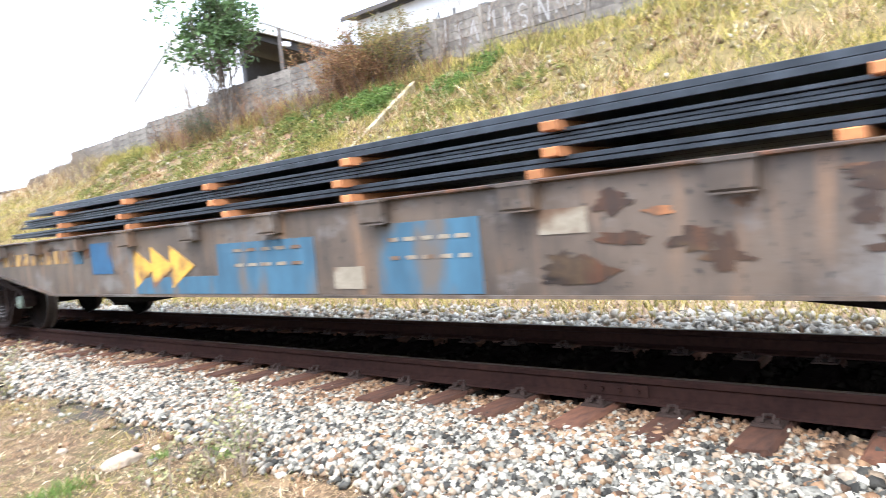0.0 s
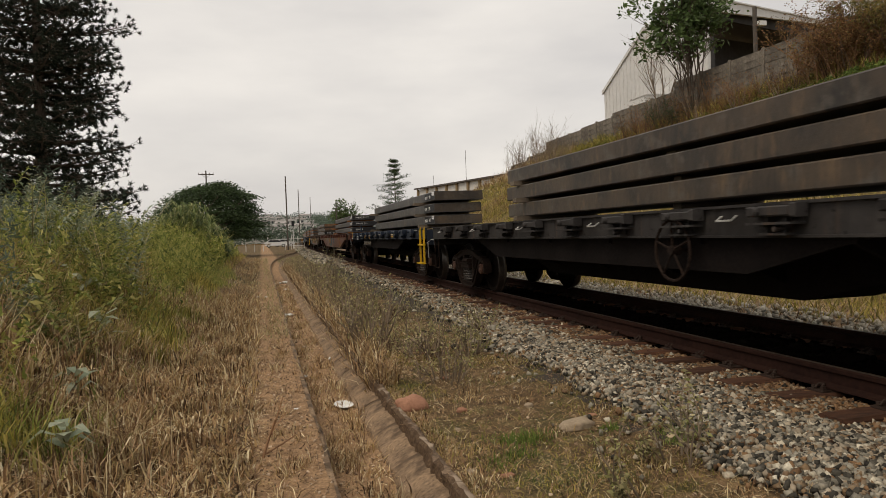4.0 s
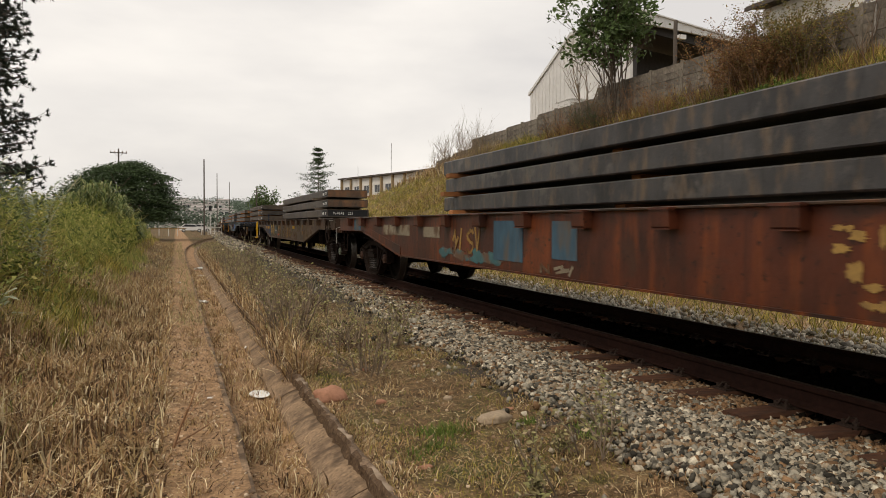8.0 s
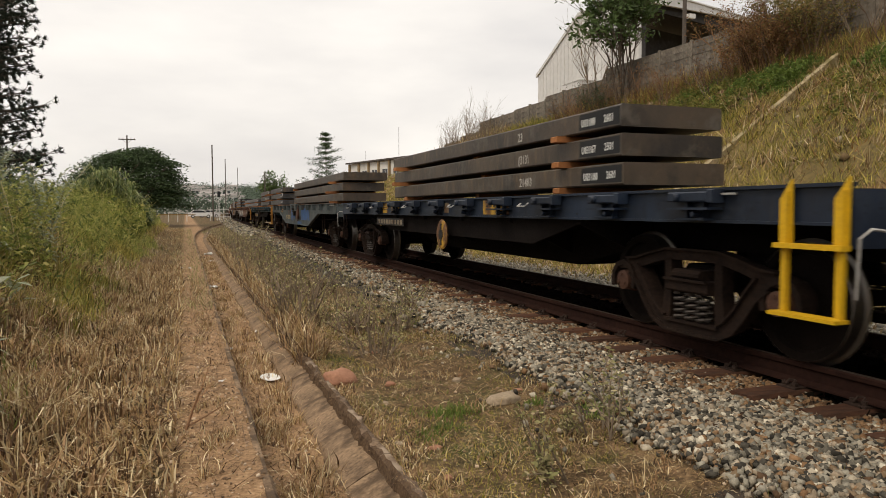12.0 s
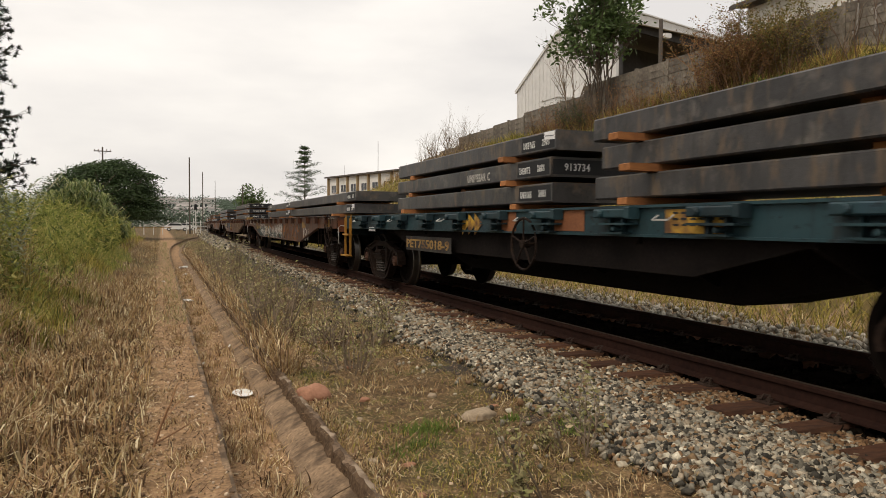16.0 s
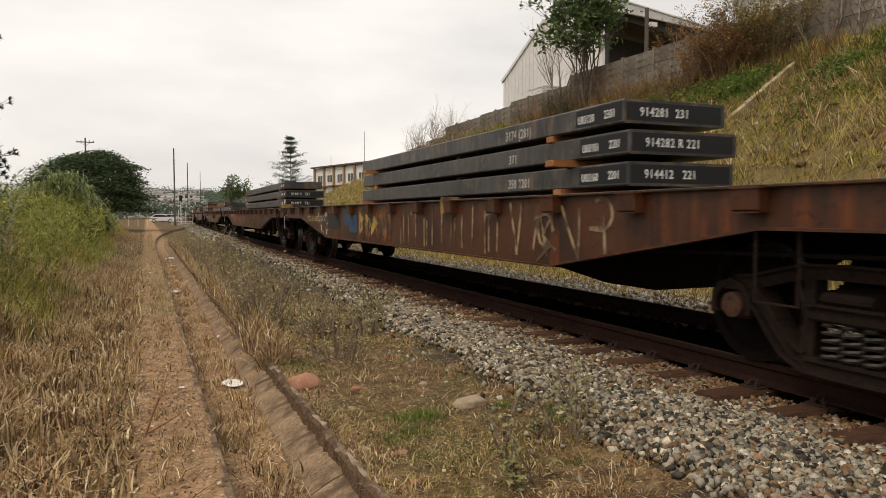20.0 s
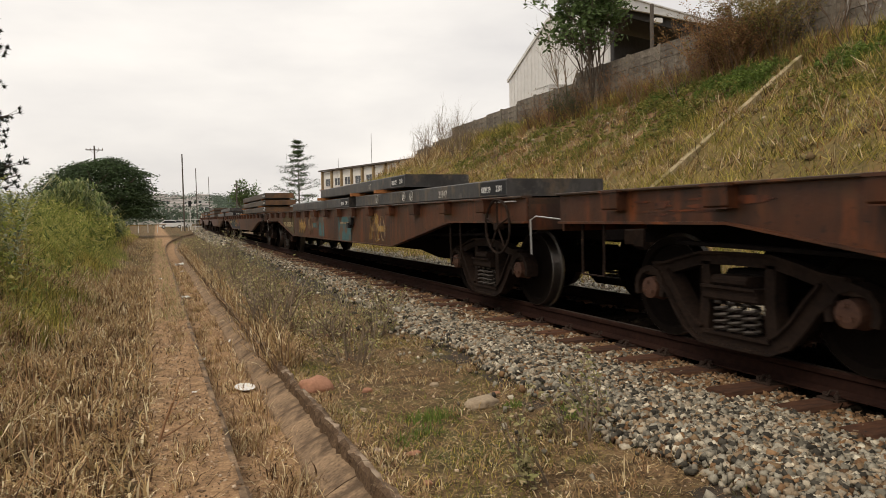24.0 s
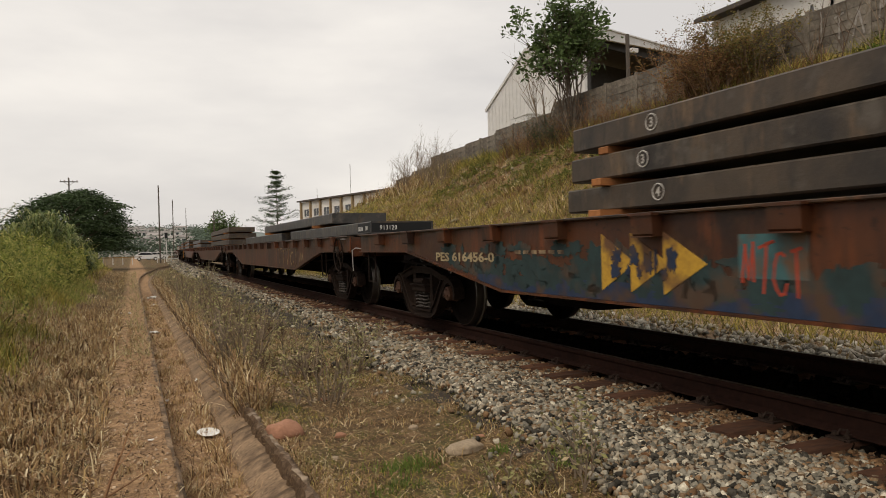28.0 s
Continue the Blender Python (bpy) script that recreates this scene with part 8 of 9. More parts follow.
blades(5000, clumped(-1.6, -0.15, 1.6, 9, 40, 0.10, 1.2), (0.20, 0.5), 0.016, "grass_dry", "dry_grass", "bent straw clumps at the path's edge", "grass", 0.9, 1.4)
blades(15000, clumped(-9, -1.3, 5.0, 34, 200, 0.22, 1.2), (0.35, 1.0), 0.015, "grass_green", "tall_green_grass", "clumps of tall green grass on the bank", "grass", 0.6, 0.7)
blades(12000, spots(-9, -1.2, 4.5, 34, 1.2), (0.30, 0.7), 0.015, "grass_green", "tall_green_grass", "tall green grass on the bank", "grass", 0.5, 0.6)
blades(9000, clumped(-4.5, -1.2, 4.0, 22, 60, 0.16), (0.5, 1.05), 0.014, "grass_olive", "tall_green_grass", "tall yellowing grass on the bank", "grass", 0.4, 0.7)
blades(9000, spots(-1.9, -0.2, 11, 60, 1.3), (0.25, 0.6), 0.016, "grass_dry", "dry_grass", "dry grass strip along the far path", "grass", 0.8, 0.8, segs=1)
blades(3500, spots(-0.5, 0.34, 11, 60, 1.4), (0.06, 0.3), 0.012, "scrub", "path_weeds", "low weeds growing over the far path", "grass", 1.0, 0.6, segs=1)
blades(5000, spots(-6, -1.4, 20, 70, 1.2), (0.3, 0.9), 0.03, "grass_olive", "distant_bank_grass", "long grass along the far path", "grass", 0.5, 0.4, segs=1)
blades(3000, lambda n: (rng.uniform(-6.6, -1.9, n), rng.uniform(38, 47, n)), (0.9, 2.3), 0.05, "grass_green", "reed_grass", "tall bright reed grass before the round tree", "grass", 0.35, 0.8, keep=lambda x, y: rng.uniform(0, 1, len(x)) < np.clip((-1.4 - x) / 2.5, 0.1, 1))
middle = spots(1.08, 3.3, 1.8, 12, 1.2)
blades(36000, middle, (0.04, 0.14), 0.006, "grass_dry", "matted_straw", "trampled straw between drain and track", "grass", 1.45, 0.4, flat=0.9, keep=lambda x, y: rng.uniform(0, 1, len(x)) < np.clip(0.8 - 0.8 * waves(x, y, 1.4, 2.2), 0.30, 1))
blades(26000, middle, (0.02, 0.08), 0.006, "grass_olive", "short_green_grass", "short patchy green grass between drain and track", "grass", 1.2, 0.5, keep=lambda x, y: waves(x, y, 1.1, 0.3) > 0.0)
blades(16000, middle, (0.03, 0.10), 0.005, "grass_dry", "straw_bits", "short broken straw between drain and track", "grass", 1.5, 0.3, flat=1.1, segs=1)
blades(14000, spots(1.05, 3.2, 1.8, 12, 1.2), (0.03, 0.10), 0.008, "twig_dark", "dead_litter", "dark dead stems lying between drain and track", "grass", 1.5, 0.3, flat=1.0, segs=1)
blades(9000, spots(-3.2, 0.3, 1.4, 12, 1.3), (0.05, 0.22), 0.009, "twig_dark", "dead_litter", "dark dead stems lying in the straw", "grass", 1.4, 0.4, flat=0.7, segs=1)
blades(9000, clumped(1.1, 3.0, 1.8, 9, 260, 0.05), (0.02, 0.07), 0.007, "creeper", "short_moss_grass", "small green tufts between drain and track", "grass", 1.1, 0.5, segs=1)
blades(5000, clumped(1.1, 3.0, 2.0, 11, 90, 0.07), (0.04, 0.12), 0.008, "grass_dry", "straw_clump", "small tufts of straw between drain and track", "grass", 0.9, 0.8)
blades(9000, spots(1.1, 3.4, 9, 60, 1.4), (0.04, 0.22), 0.014, "scrub", "long_straw", "grey-green scrub between drain and track", "grass", 0.9, 0.5, segs=1)
blades(11000, spots(0.38, 0.98, 2.2, 30, 1.5), (0.04, 0.16), 0.007, "grass_dry", "drain_straw", "straw lying in the drain", "grass", 1.45, 0.4, flat=0.7)
blades(6000, clumped(0.42, 0.80, 2.2, 26, 110, 0.06, 1.4), (0.05, 0.20), 0.008, "grass_dry", "drain_grass", "dry grass tufts in the drain", "grass", 0.8, 0.8)
blades(4500, spots(0.98, 1.3, 7.0, 40, 1.4), (0.15, 0.5), 0.012, "grass_dry", "drain_edge_grass", "dry grass along the drain", "grass", 0.8, 0.8)
blades(7000, spots(0.95, 1.25, 2.0, 9.0, 1.2), (0.02, 0.09), 0.008, "grass_dry", "drain_edge_grass", "dry grass along the drain", "grass", 1.2, 0.8)
blades(26000, spots(-0.45, 0.36, 1.5, 22, 1.4), (0.03, 0.12), 0.006, "grass_dry", "path_straw", "scattered straw on the path", "grass", 1.35, 0.4, flat=0.9, keep=lambda x, y: rng.uniform(0, 1, len(x)) < np.clip(0.15 + (0.12 - x + 0.14 * waves(x, y, 3.0, 0.5)) * 1.9, 0.10, 1))
blades(5000, clumped(-0.40, 0.22, 1.6, 16, 130, 0.05, 1.3), (0.05, 0.15), 0.007, "grass_dry", "path_straw", "small straw tufts on the path", "grass", 1.0, 0.9)
blades(16000, lambda n: (rng.uniform(7.0, 9.4, n), -2 + 60 * rng.uniform(0, 1, n) ** 1.3), (0.06, 0.26), 0.02, "grass_dry", "trackside_straw", "pale straw along the far shoulder of the track", "grass", 1.2, 0.6, segs=1)
blades(22000, lambda n: (rng.uniform(7.6, 9.9, n), -2 + 60 * rng.uniform(0, 1, n) ** 1.3), (0.08, 0.36), 0.018, "grass_olive", "trackside_grass", "grass strip at the foot of the bank", "grass", 0.7, 0.6, segs=1)
bare = lambda x, y: np.clip((x - 14.2 + 0.8 * waves(x, y, 0.7, 1.3)) / 1.6, 0, 0.85) * ((y > 19.5) & (y < 37))  # reddish earth shows below the wall
grown = lambda x, y: rng.uniform(0, 1, len(x)) > bare(x, y)
hillside = lambda n: (9.0 + 10.6 * rng.uniform(0, 1, n), -8 + 70 * rng.uniform(0, 1, n) ** 1.15)
patch = lambda x, y: waves(x, y, 0.35, 0.6) + 0.6 * waves(x, y, 1.1, 2.6)
blades(70000, hillside, (0.14, 0.45), 0.026, "grass_olive", "slope_grass", "olive and yellow grass covering the bank", "grass", 0.9, 0.7, segs=1, keep=lambda x, y: (waves(x, y, 0.9, 4.0) > -0.6) & grown(x, y))
blades(28000, hillside, (0.12, 0.45), 0.026, "grass_dry", "slope_straw", "dry straw on the bank", "grass", 1.0, 0.7, segs=1, keep=lambda x, y: (waves(x, y, 0.5, 1.9) > -0.1) & grown(x, y))
blades(26000, hillside, (0.10, 0.36), 0.030, "grass_green", "slope_green", "green growth on the bank", "grass", 0.8, 0.6, segs=1, keep=lambda x, y: (patch(x, y) > 0.22) & (x > 13.5))
blades(52000, clumped(9.0, 18.6, -6, 50, 1500, 0.13, 1.1), (0.15, 0.50), 0.022, "grass_olive", "slope_tuft", "tufts of olive and golden grass on the bank", "grass", 0.8, 0.7, segs=1, keep=grown)
blades(20000, clumped(9.0, 18.6, -6, 50, 700, 0.12, 1.1), (0.18, 0.50), 0.020, "grass_dry", "slope_tuft", "tufts of golden straw on the bank", "grass", 0.7, 0.8, segs=1, keep=grown)
blades(9000, clumped(9.5, 19, 2, 45, 160, 0.25), (0.3, 0.75), 0.03, "grass_dry", "slope_clump", "taller straw clumps on the bank", "grass", 0.8, 0.9, segs=1)
blades(16000, lambda n: (rng.uniform(17, 22, n), rng.uniform(40, 110, n)), (0.3, 1.1), 0.05, "grass_dry", "crest_grass", "tall straw along the crest", "grass", 0.4, 0.5, segs=1)
blades(9000, lambda n: (rng.uniform(18.2, 19.5, n), rng.uniform(2, 46, n)), (0.3, 0.8), 0.03, "grass_olive", "wall_foot_grass", "rank grass at the foot of the wall", "grass", 0.6, 0.6, segs=1)
blades(7000, lambda n: (rng.uniform(18.2, 19.5, n), rng.uniform(15, 34, n)), (0.25, 0.8), 0.020, "twig_leaf", "wall_foot_stalks", "dead brown stalks standing along the wall", "grass", 0.35, 0.3, segs=1)
for k, (x, y, s, n) in enumerate(((1.80, 4.78, 0.11, 420), (1.62, 4.45, 0.07, 120), (2.88, 4.35, 0.12, 260), (2.45, 4.7, 0.05, 90), (1.45, 4.3, 0.08, 80), (2.7, 4.2, 0.06, 80))):
    blades(n, lambda n, x=x, y=y, s=s: (rng.normal(x, s, n), rng.normal(y, s * 0.7, n)), (0.04, 0.11), 0.008, "tuft", "grass_tuft", "fresh green weed tuft in the gravel", "grass", 0.9, 0.4)


def weeds(n, place, height, size, mat, name, label, seed, per=34, thin=0.42, flat=0.5):
    """Leafy upright weeds: leaves scattered up thin unseen stems."""
    g = np.random.default_rng(seed)
    x, y = place(n)
    z = land(x, y)
    h = g.uniform(*height, n)
    q = g.uniform(0.15, 1, (n, per))
    lean = g.normal(0, 0.18, (n, 2))
    c = np.stack([x[:, None] + lean[:, :1] * q * h[:, None] + g.normal(0, 0.10, (n, per)) * (1.15 - q), y[:, None] + lean[:, 1:] * q * h[:, None] + g.normal(0, 0.10, (n, per)) * (1.15 - q), z[:, None] + h[:, None] * q], -1)
    v, f = leaves(c.reshape(-1, 3), size, g, flat, thin)
    return heap(name, v, f, mat, label, "shrub")


weeds(1100, clumped(-8.5, -1.8, 7, 26, 130, 0.28, 1.1), (0.4, 1.45), 0.075, "grass_green", "bank_weeds", "feathery bright green weeds on the bank", 41, 60, 0.10, 1.3)
weeds(620, clumped(-8.5, -2.0, 6, 22, 110, 0.25, 1.2), (0.5, 1.3), 0.045, "grass_green", "broadleaf_weeds", "leafy broad-leaved weeds on the bank", 46, 44, 0.34, 0.7)
weeds(480, clumped(-9.5, -2.9, 7, 20, 40, 0.35), (1.1, 2.1), 0.070, "leaf_blue", "grey_green_weeds", "tall feathery grey-green weeds on the bank", 42, 60, 0.12, 1.0)
weeds(800, spots(-9, -1.9, 20, 60, 1.2), (0.5, 1.4), 0.10, "grass_green", "bank_weeds", "feathery bright green weeds on the bank", 43, 60, 0.24, 0.9)
weeds(1300, clumped(14.5, 18.8, 10, 36, 40, 0.5), (0.08, 0.34), 0.05, "creeper", "bank_creeper", "patches of fresh green creeper on the bank", 44)
blades(9000, clumped(12.5, 18.8, 6, 40, 200, 0.28), (0.15, 0.42), 0.03, "twig_leaf", "slope_bramble", "withered brown brambles on the upper bank", "grass", 1.0, 0.8, segs=1)
blades(7000, clumped(-4.2, -0.8, 4.0, 16, 70, 0.12, 1.2), (0.6, 1.2), 0.012, "grass_dry", "dry_grass", "long arching dead stalks among the green", "grass", 0.5, 1.2)
weeds(700, clumped(17.1, 18.2, 16.9, 19.4, 7, 0.30), (0.10, 0.40), 0.055, "tuft", "bank_creeper", "bright green growth in patches below the wall", 48)
weeds(220, clumped(17.6, 18.6, 20.8, 22.4, 4, 0.22), (0.08, 0.28), 0.05, "tuft", "bank_creeper", "bright green growth in patches below the wall", 49)
weeds(240, clumped(17.4, 18.6, 12.6, 14.6, 5, 0.25), (0.10, 0.35), 0.05, "tuft", "bank_creeper", "bright green growth in patches below the wall", 50)
weeds(800, clumped(15.8, 18.7, 17, 23, 9, 0.45), (0.08, 0.34), 0.06, "creeper", "bank_creeper", "lush green creeper spreading below the wall", 47)


def reed_clump(x0, x1, y, top, stems, seed):
    """A thicket of tall canes with long arching leaves."""
    g = np.random.default_rng(seed)
    t = thing("reed_thicket", "thicket of tall canes with long arching green leaves", "reeds", kind="stuff")
    x, yy = g.uniform(x0, x1, stems), y + g.normal(0, 1.0, stems)
    z = land(x, yy)
    hump = 1 - 0.55 * np.abs((x - (x0 + x1) / 2) / (x1 - x0) * 2 + 0.15) ** 2
    h = (top - z) * hump * g.uniform(0.72, 1.04, stems)
    s = Shape()
    for k in range(stems):
        s.tube([(x[k], yy[k], z[k] - 0.1), (x[k] + g.normal(0, 0.12), yy[k], z[k] + h[k] * 0.9)], 0.018, 3, 0.008)
    part("canes", s, "reed", t)
    per = 22
    q = g.uniform(0.25, 1.0, (stems, per))
    base = np.stack([np.repeat(x[:, None], per, 1), np.repeat(yy[:, None], per, 1), z[:, None] + h[:, None] * q], -1).reshape(-1, 3)
    a = g.uniform(0, 2 * np.pi, len(base))
    way = np.stack([np.cos(a), np.sin(a), g.uniform(0.5, 1.5, len(base))], -1)
    v, f = long_leaves(base, way, g.uniform(0.5, 1.05, len(base)), g.uniform(0.05, 0.09, len(base)), g.uniform(0.8, 2.2, len(base)))
    ob = heap("foliage", v, f, "reed", "", "", "")
    ob.parent = t


reed_clump(-5.6, -2.0, 42.0, 3.75, 110, 51)


def frond_weed(x, y, h, stems, seed, leaf="sage", size=0.10, label="tall grey-green weed with feathery fronds on the bank", lean=0.35):
    """A tall weed: leaning stems that carry paired narrow leaflets."""
    g = np.random.default_rng(seed)
    z = float(land(x, y))
    t = thing("frond_weed", label, "weed", "weeds on the bank", at=pose(x, y, z))
    s, base, way = Shape(), [], []
    for _ in range(stems):
        a, ln = g.uniform(0, 6.2832), h * g.uniform(0.6, 1.05)
        out = Vector((math.cos(a), math.sin(a), 0))
        pts = [Vector((0, 0, -0.05)) + out * 0.05 + out * (lean * ln * q * q) + Vector((0, 0, ln * (q - 0.12 * q * q))) for q in (0, 0.3, 0.6, 0.85, 1.0)]
        s.tube(pts, 0.008, 4, 0.003)
        for q in np.arange(0.22, 1.0, 0.035):
            i = min(int(q * 4), 3)
            p = pts[i].lerp(pts[i + 1], q * 4 - i)
            d = (pts[i + 1] - pts[i]).normalized()
            e = d.cross(Vector((0, 0, 1)) + out * 0.3).normalized()
            for sign in (-1, 1):
                base.append(p)
                way.append(e * sign + d * 0.45 + Vector(tuple(g.normal(0, 0.22, 3))))
    tagged(part("stalk", s, "scrub", t), kind="stuff")
    n = len(base)
    v, f = long_leaves(np.array(base), np.array(way), size * g.uniform(0.6, 1.5, n), size * g.uniform(0.22, 0.36, n), g.uniform(0.1, 0.9, n))
    ob = heap("foliage", v, f, leaf, "", "", "")
    ob.parent = t
    return t


r = random.Random(91)
for k in range(20):
    y = r.uniform(11.0, 16.0)
    x = -y * r.uniform(0.17, 0.34)
    frond_weed(x, y, r.uniform(1.5, 2.15), r.randint(5, 8), 900 + k, "sage" if k % 3 else "grass_green", 0.12)
for k in range(10):
    y = r.uniform(7.0, 13.0)
    x = -y * r.uniform(0.20, 0.42)
    frond_weed(x, y, r.uniform(0.5, 1.05), r.randint(4, 7), 940 + k, ("grass_green", "creeper", "sage")[k % 3], 0.13, "leafy green weed among the bank's grasses", 0.5)
frond_weed(-1.84, 12.0, 2.5, 2, 980, "sage", 0.15, "tall thin weed with a pointed leafy spire", 0.12)
frond_weed(-2.02, 12.3, 2.2, 2, 981, "sage", 0.14, "tall thin weed with a pointed leafy spire", 0.12)


def rosette(x, y, h, n, size, seed):
    """A low plant with a few broad grey leaves."""
    g = np.random.default_rng(seed)
    t = thing("broadleaf_weed", "low weed with broad grey-blue leaves in the straw", "weed", "weeds on the bank", at=pose(x, y, float(land(x, y))))
    part("stem", Shape().tube([(0, 0, -0.05), (0.02, 0, h)], 0.012, 5, 0.006), "scrub", t)
    a = np.arange(n) * 2.4 + g.uniform(-0.3, 0.3, n)
    base = np.stack([np.zeros(n), np.zeros(n), h * np.linspace(0.45, 1.0, n)], -1)
    v, f = long_leaves(base, np.stack([np.cos(a), np.sin(a), g.uniform(0.3, 1.1, n)], -1), size * g.uniform(0.7, 1.15, n), size * g.uniform(0.30, 0.42, n), g.uniform(0.5, 1.4, n))
    ob = heap("foliage", v, f, "sage", "", "", "")
    ob.parent = t


for k, (x, y, h, n, size) in enumerate(((-1.82, 8.6, 0.45, 9, 0.34), (-2.45, 10.6, 0.6, 9, 0.36), (-1.3, 4.9, 0.28, 8, 0.26), (-2.9, 11.2, 0.6, 9, 0.34), (-1.55, 6.3, 0.3, 7, 0.24))):
    rosette(x, y, h, n, size, 60 + k)


# ---- stones, litter and other small things ----
def boulder(name, x, y, sx, sy, sz, mat, label, seed, turn=0):
    bm = bmesh.new()
    bmesh.ops.create_icosphere(bm, subdivisions=3, radius=1.0)
    for v in bm.verts:
        n = noise.noise(v.co * 1.3 + Vector((seed, 0, 0))) * 0.28 + noise.noise(v.co * 4 + Vector((0, seed, 0))) * 0.07
        v.co = v.co * (1 + n)
        v.co.z = max(v.co.z, -0.5)
    me = bpy.data.meshes.new(name)
    bm.to_mesh(me)
    bm.free()
    me.transform(Matrix.Diagonal((sx, sy, sz, 1)))
    me.materials.append(M[mat])
    smooth(me, 0.9)
    ob = new(name, me)
    ob.matrix_basis = pose(x, y, hz(x, y) + sz * 0.35, 0, 0, turn)
    return tagged(ob, label, "stone")


boulder("brick_lump", 1.20, 5.98, 0.145, 0.115, 0.085, "brick_stone", "weathered reddish brick lump beside the drain", 3)
boulder("pale_stone", 2.28, 4.90, 0.15, 0.10, 0.05, "pale_rock", "flat pale dusty stone in the grass", 7, 20)
boulder("pale_stone", 2.05, 9.6, 0.12, 0.08, 0.06, "pale_rock", "small pale stone beside the ballast", 9)
r = random.Random(31)
for k in range(26):
    x, y = r.uniform(1.2, 3.0), r.uniform(3, 14)
    boulder("pebble", x, y, r.uniform(0.02, 0.05), r.uniform(0.02, 0.04), r.uniform(0.015, 0.03), r.choice(("pale_rock", "brick_stone", "pale_rock")), "small loose pebble on the ground", k + 20)
for k in range(40):
    x, y = r.uniform(10, 19), r.uniform(12, 40)
    boulder("slope_stone", x, y, r.uniform(0.03, 0.07), r.uniform(0.03, 0.07), r.uniform(0.02, 0.04), r.choice(("pale_rock", "pale_rock", "brick_stone")), "loose stone lying on the bank", k + 60)


def make_plate():
    s = Shape()
    n = 28
    prof = [(0.0, 0.012), (0.055, 0.010), (0.075, 0.022), (0.095, 0.030), (0.098, 0.026), (0.078, 0.014), (0.055, 0.003), (0.0, 0.003)]
    v = [(r_ * math.cos(6.2832 * k / n), r_ * math.sin(6.2832 * k / n), z) for r_, z in prof for k in range(n)]
    f = [(i * n + k, i * n + (k + 1) % n, (i + 1) * n + (k + 1) % n, (i + 1) * n + k) for i in range(len(prof) - 1) for k in range(n)]
    s.add(v, f)
    ob = tagged(part("plate", s, "plastic"), "white disposable plate lying in the drain", "litter")
    ob.matrix_basis = pose(0.70, 6.92, hz(0.70, 6.92) + 0.015, 8, 4, 0)


make_plate()


def litter(x, y, size, seed, mat="plastic"):
    bm = bmesh.new()
    bmesh.ops.create_grid(bm, x_segments=6, y_segments=6, size=size)
    for v in bm.verts:
        v.co.z = abs(noise.noise(v.co / size * 1.7 + Vector((seed, 0, 0)))) * size * 0.9
        v.co.x *= 0.6 + 0.4 * noise.noise(v.co / size + Vector((0, seed, 0)))
    bmesh.ops.solidify(bm, geom=bm.faces[:], thickness=0.003)
    me = bpy.data.meshes.new("litter")
    bm.to_mesh(me)
    bm.free()
    me.materials.append(M[mat])
    ob = new("crumpled_litter", me)
    ob.matrix_basis = pose(x, y, hz(x, y) + 0.012, 0, 0, seed * 50)
    tagged(ob, "crumpled scrap of white plastic on the ground", "litter")


for k, (x, y, s) in enumerate(((0.5, 15.7, 0.10), (0.78, 27.5, 0.20), (0.70, 24.0, 0.09), (0.03, 19.0, 0.05), (-0.18, 19.2, 0.05), (0.42, 8.6, 0.035), (0.85, 9.8, 0.05), (0.55, 11.0, 0.03), (0.22, 6.35, 0.022))):
    litter(x, y, s, k + 1)


def make_clods():
    g = np.random.default_rng(71)
    n = 3000
    x, y = 12.5 + 6.4 * g.uniform(0, 1, n) ** 0.7, g.uniform(4, 40, n)
    ok = waves(x, y, 0.8, 3.3) + 0.5 * waves(x, y, 2.4, 1.3) > 0.05
    x, y = x[ok], y[ok]
    v, q = stone_verts(len(x), np.stack([x, y, land(x, y) + 0.02], -1), 0.065, g)
    heap("earth_clods", v, q, "clod", "broken earth and rubble on the upper bank", "rubble")


make_clods()


def make_grit():
    g = np.random.default_rng(72)
    n = 12000
    x, y = g.uniform(-0.45, 3.0, n), 1.5 + 16 * g.uniform(0, 1, n) ** 1.6
    x[:6000] = g.uniform(-0.4, 1.05, 6000)
    v, q = stone_verts(n, np.stack([x, y, land(x, y) + 0.001], -1), 0.007 * g.uniform(0.4, 1.6, (n, 1, 1)), g)
    heap("path_grit", v, q, "grit", "small dark and pale grit scattered on the path", "grit")


make_grit()


# ---- concrete chute down the bank ----
def make_chute():
    ch = thing("drain_chute", "pale concrete drain chute running down the grassy bank", "drain", kind="structure")
    a, b = Vector((10.9, 14.9)), Vector((19.9, 16.2))
    n = 12
    for k in range(n):
        p, q = a.lerp(b, k / n), a.lerp(b, (k + 0.97) / n)
        za, zb = [0.20 + 0.62 * (v.x - 9.0 - BEND * v.y * v.y) + 0.05 for v in (p, q)]
        d = (q - p).normalized()
        e = Vector((-d.y, d.x)) * 0.085
        s = Shape()
        lift = 0.02 + 0.15 * k / n
        s.add([(p.x + e.x, p.y + e.y, za + lift), (p.x - e.x, p.y - e.y, za + lift), (q.x - e.x, q.y - e.y, zb + lift), (q.x + e.x, q.y + e.y, zb + lift),
               (p.x + e.x, p.y + e.y, za - 0.3), (p.x - e.x, p.y - e.y, za - 0.3), (q.x - e.x, q.y - e.y, zb - 0.3), (q.x + e.x, q.y + e.y, zb - 0.3)],
              [(0, 1, 2, 3), (4, 7, 6, 5), (0, 4, 5, 1), (2, 6, 7, 3), (1, 5, 6, 2), (0, 3, 7, 4)])
        part("chute_segment", s, "chute", ch)


make_chute()


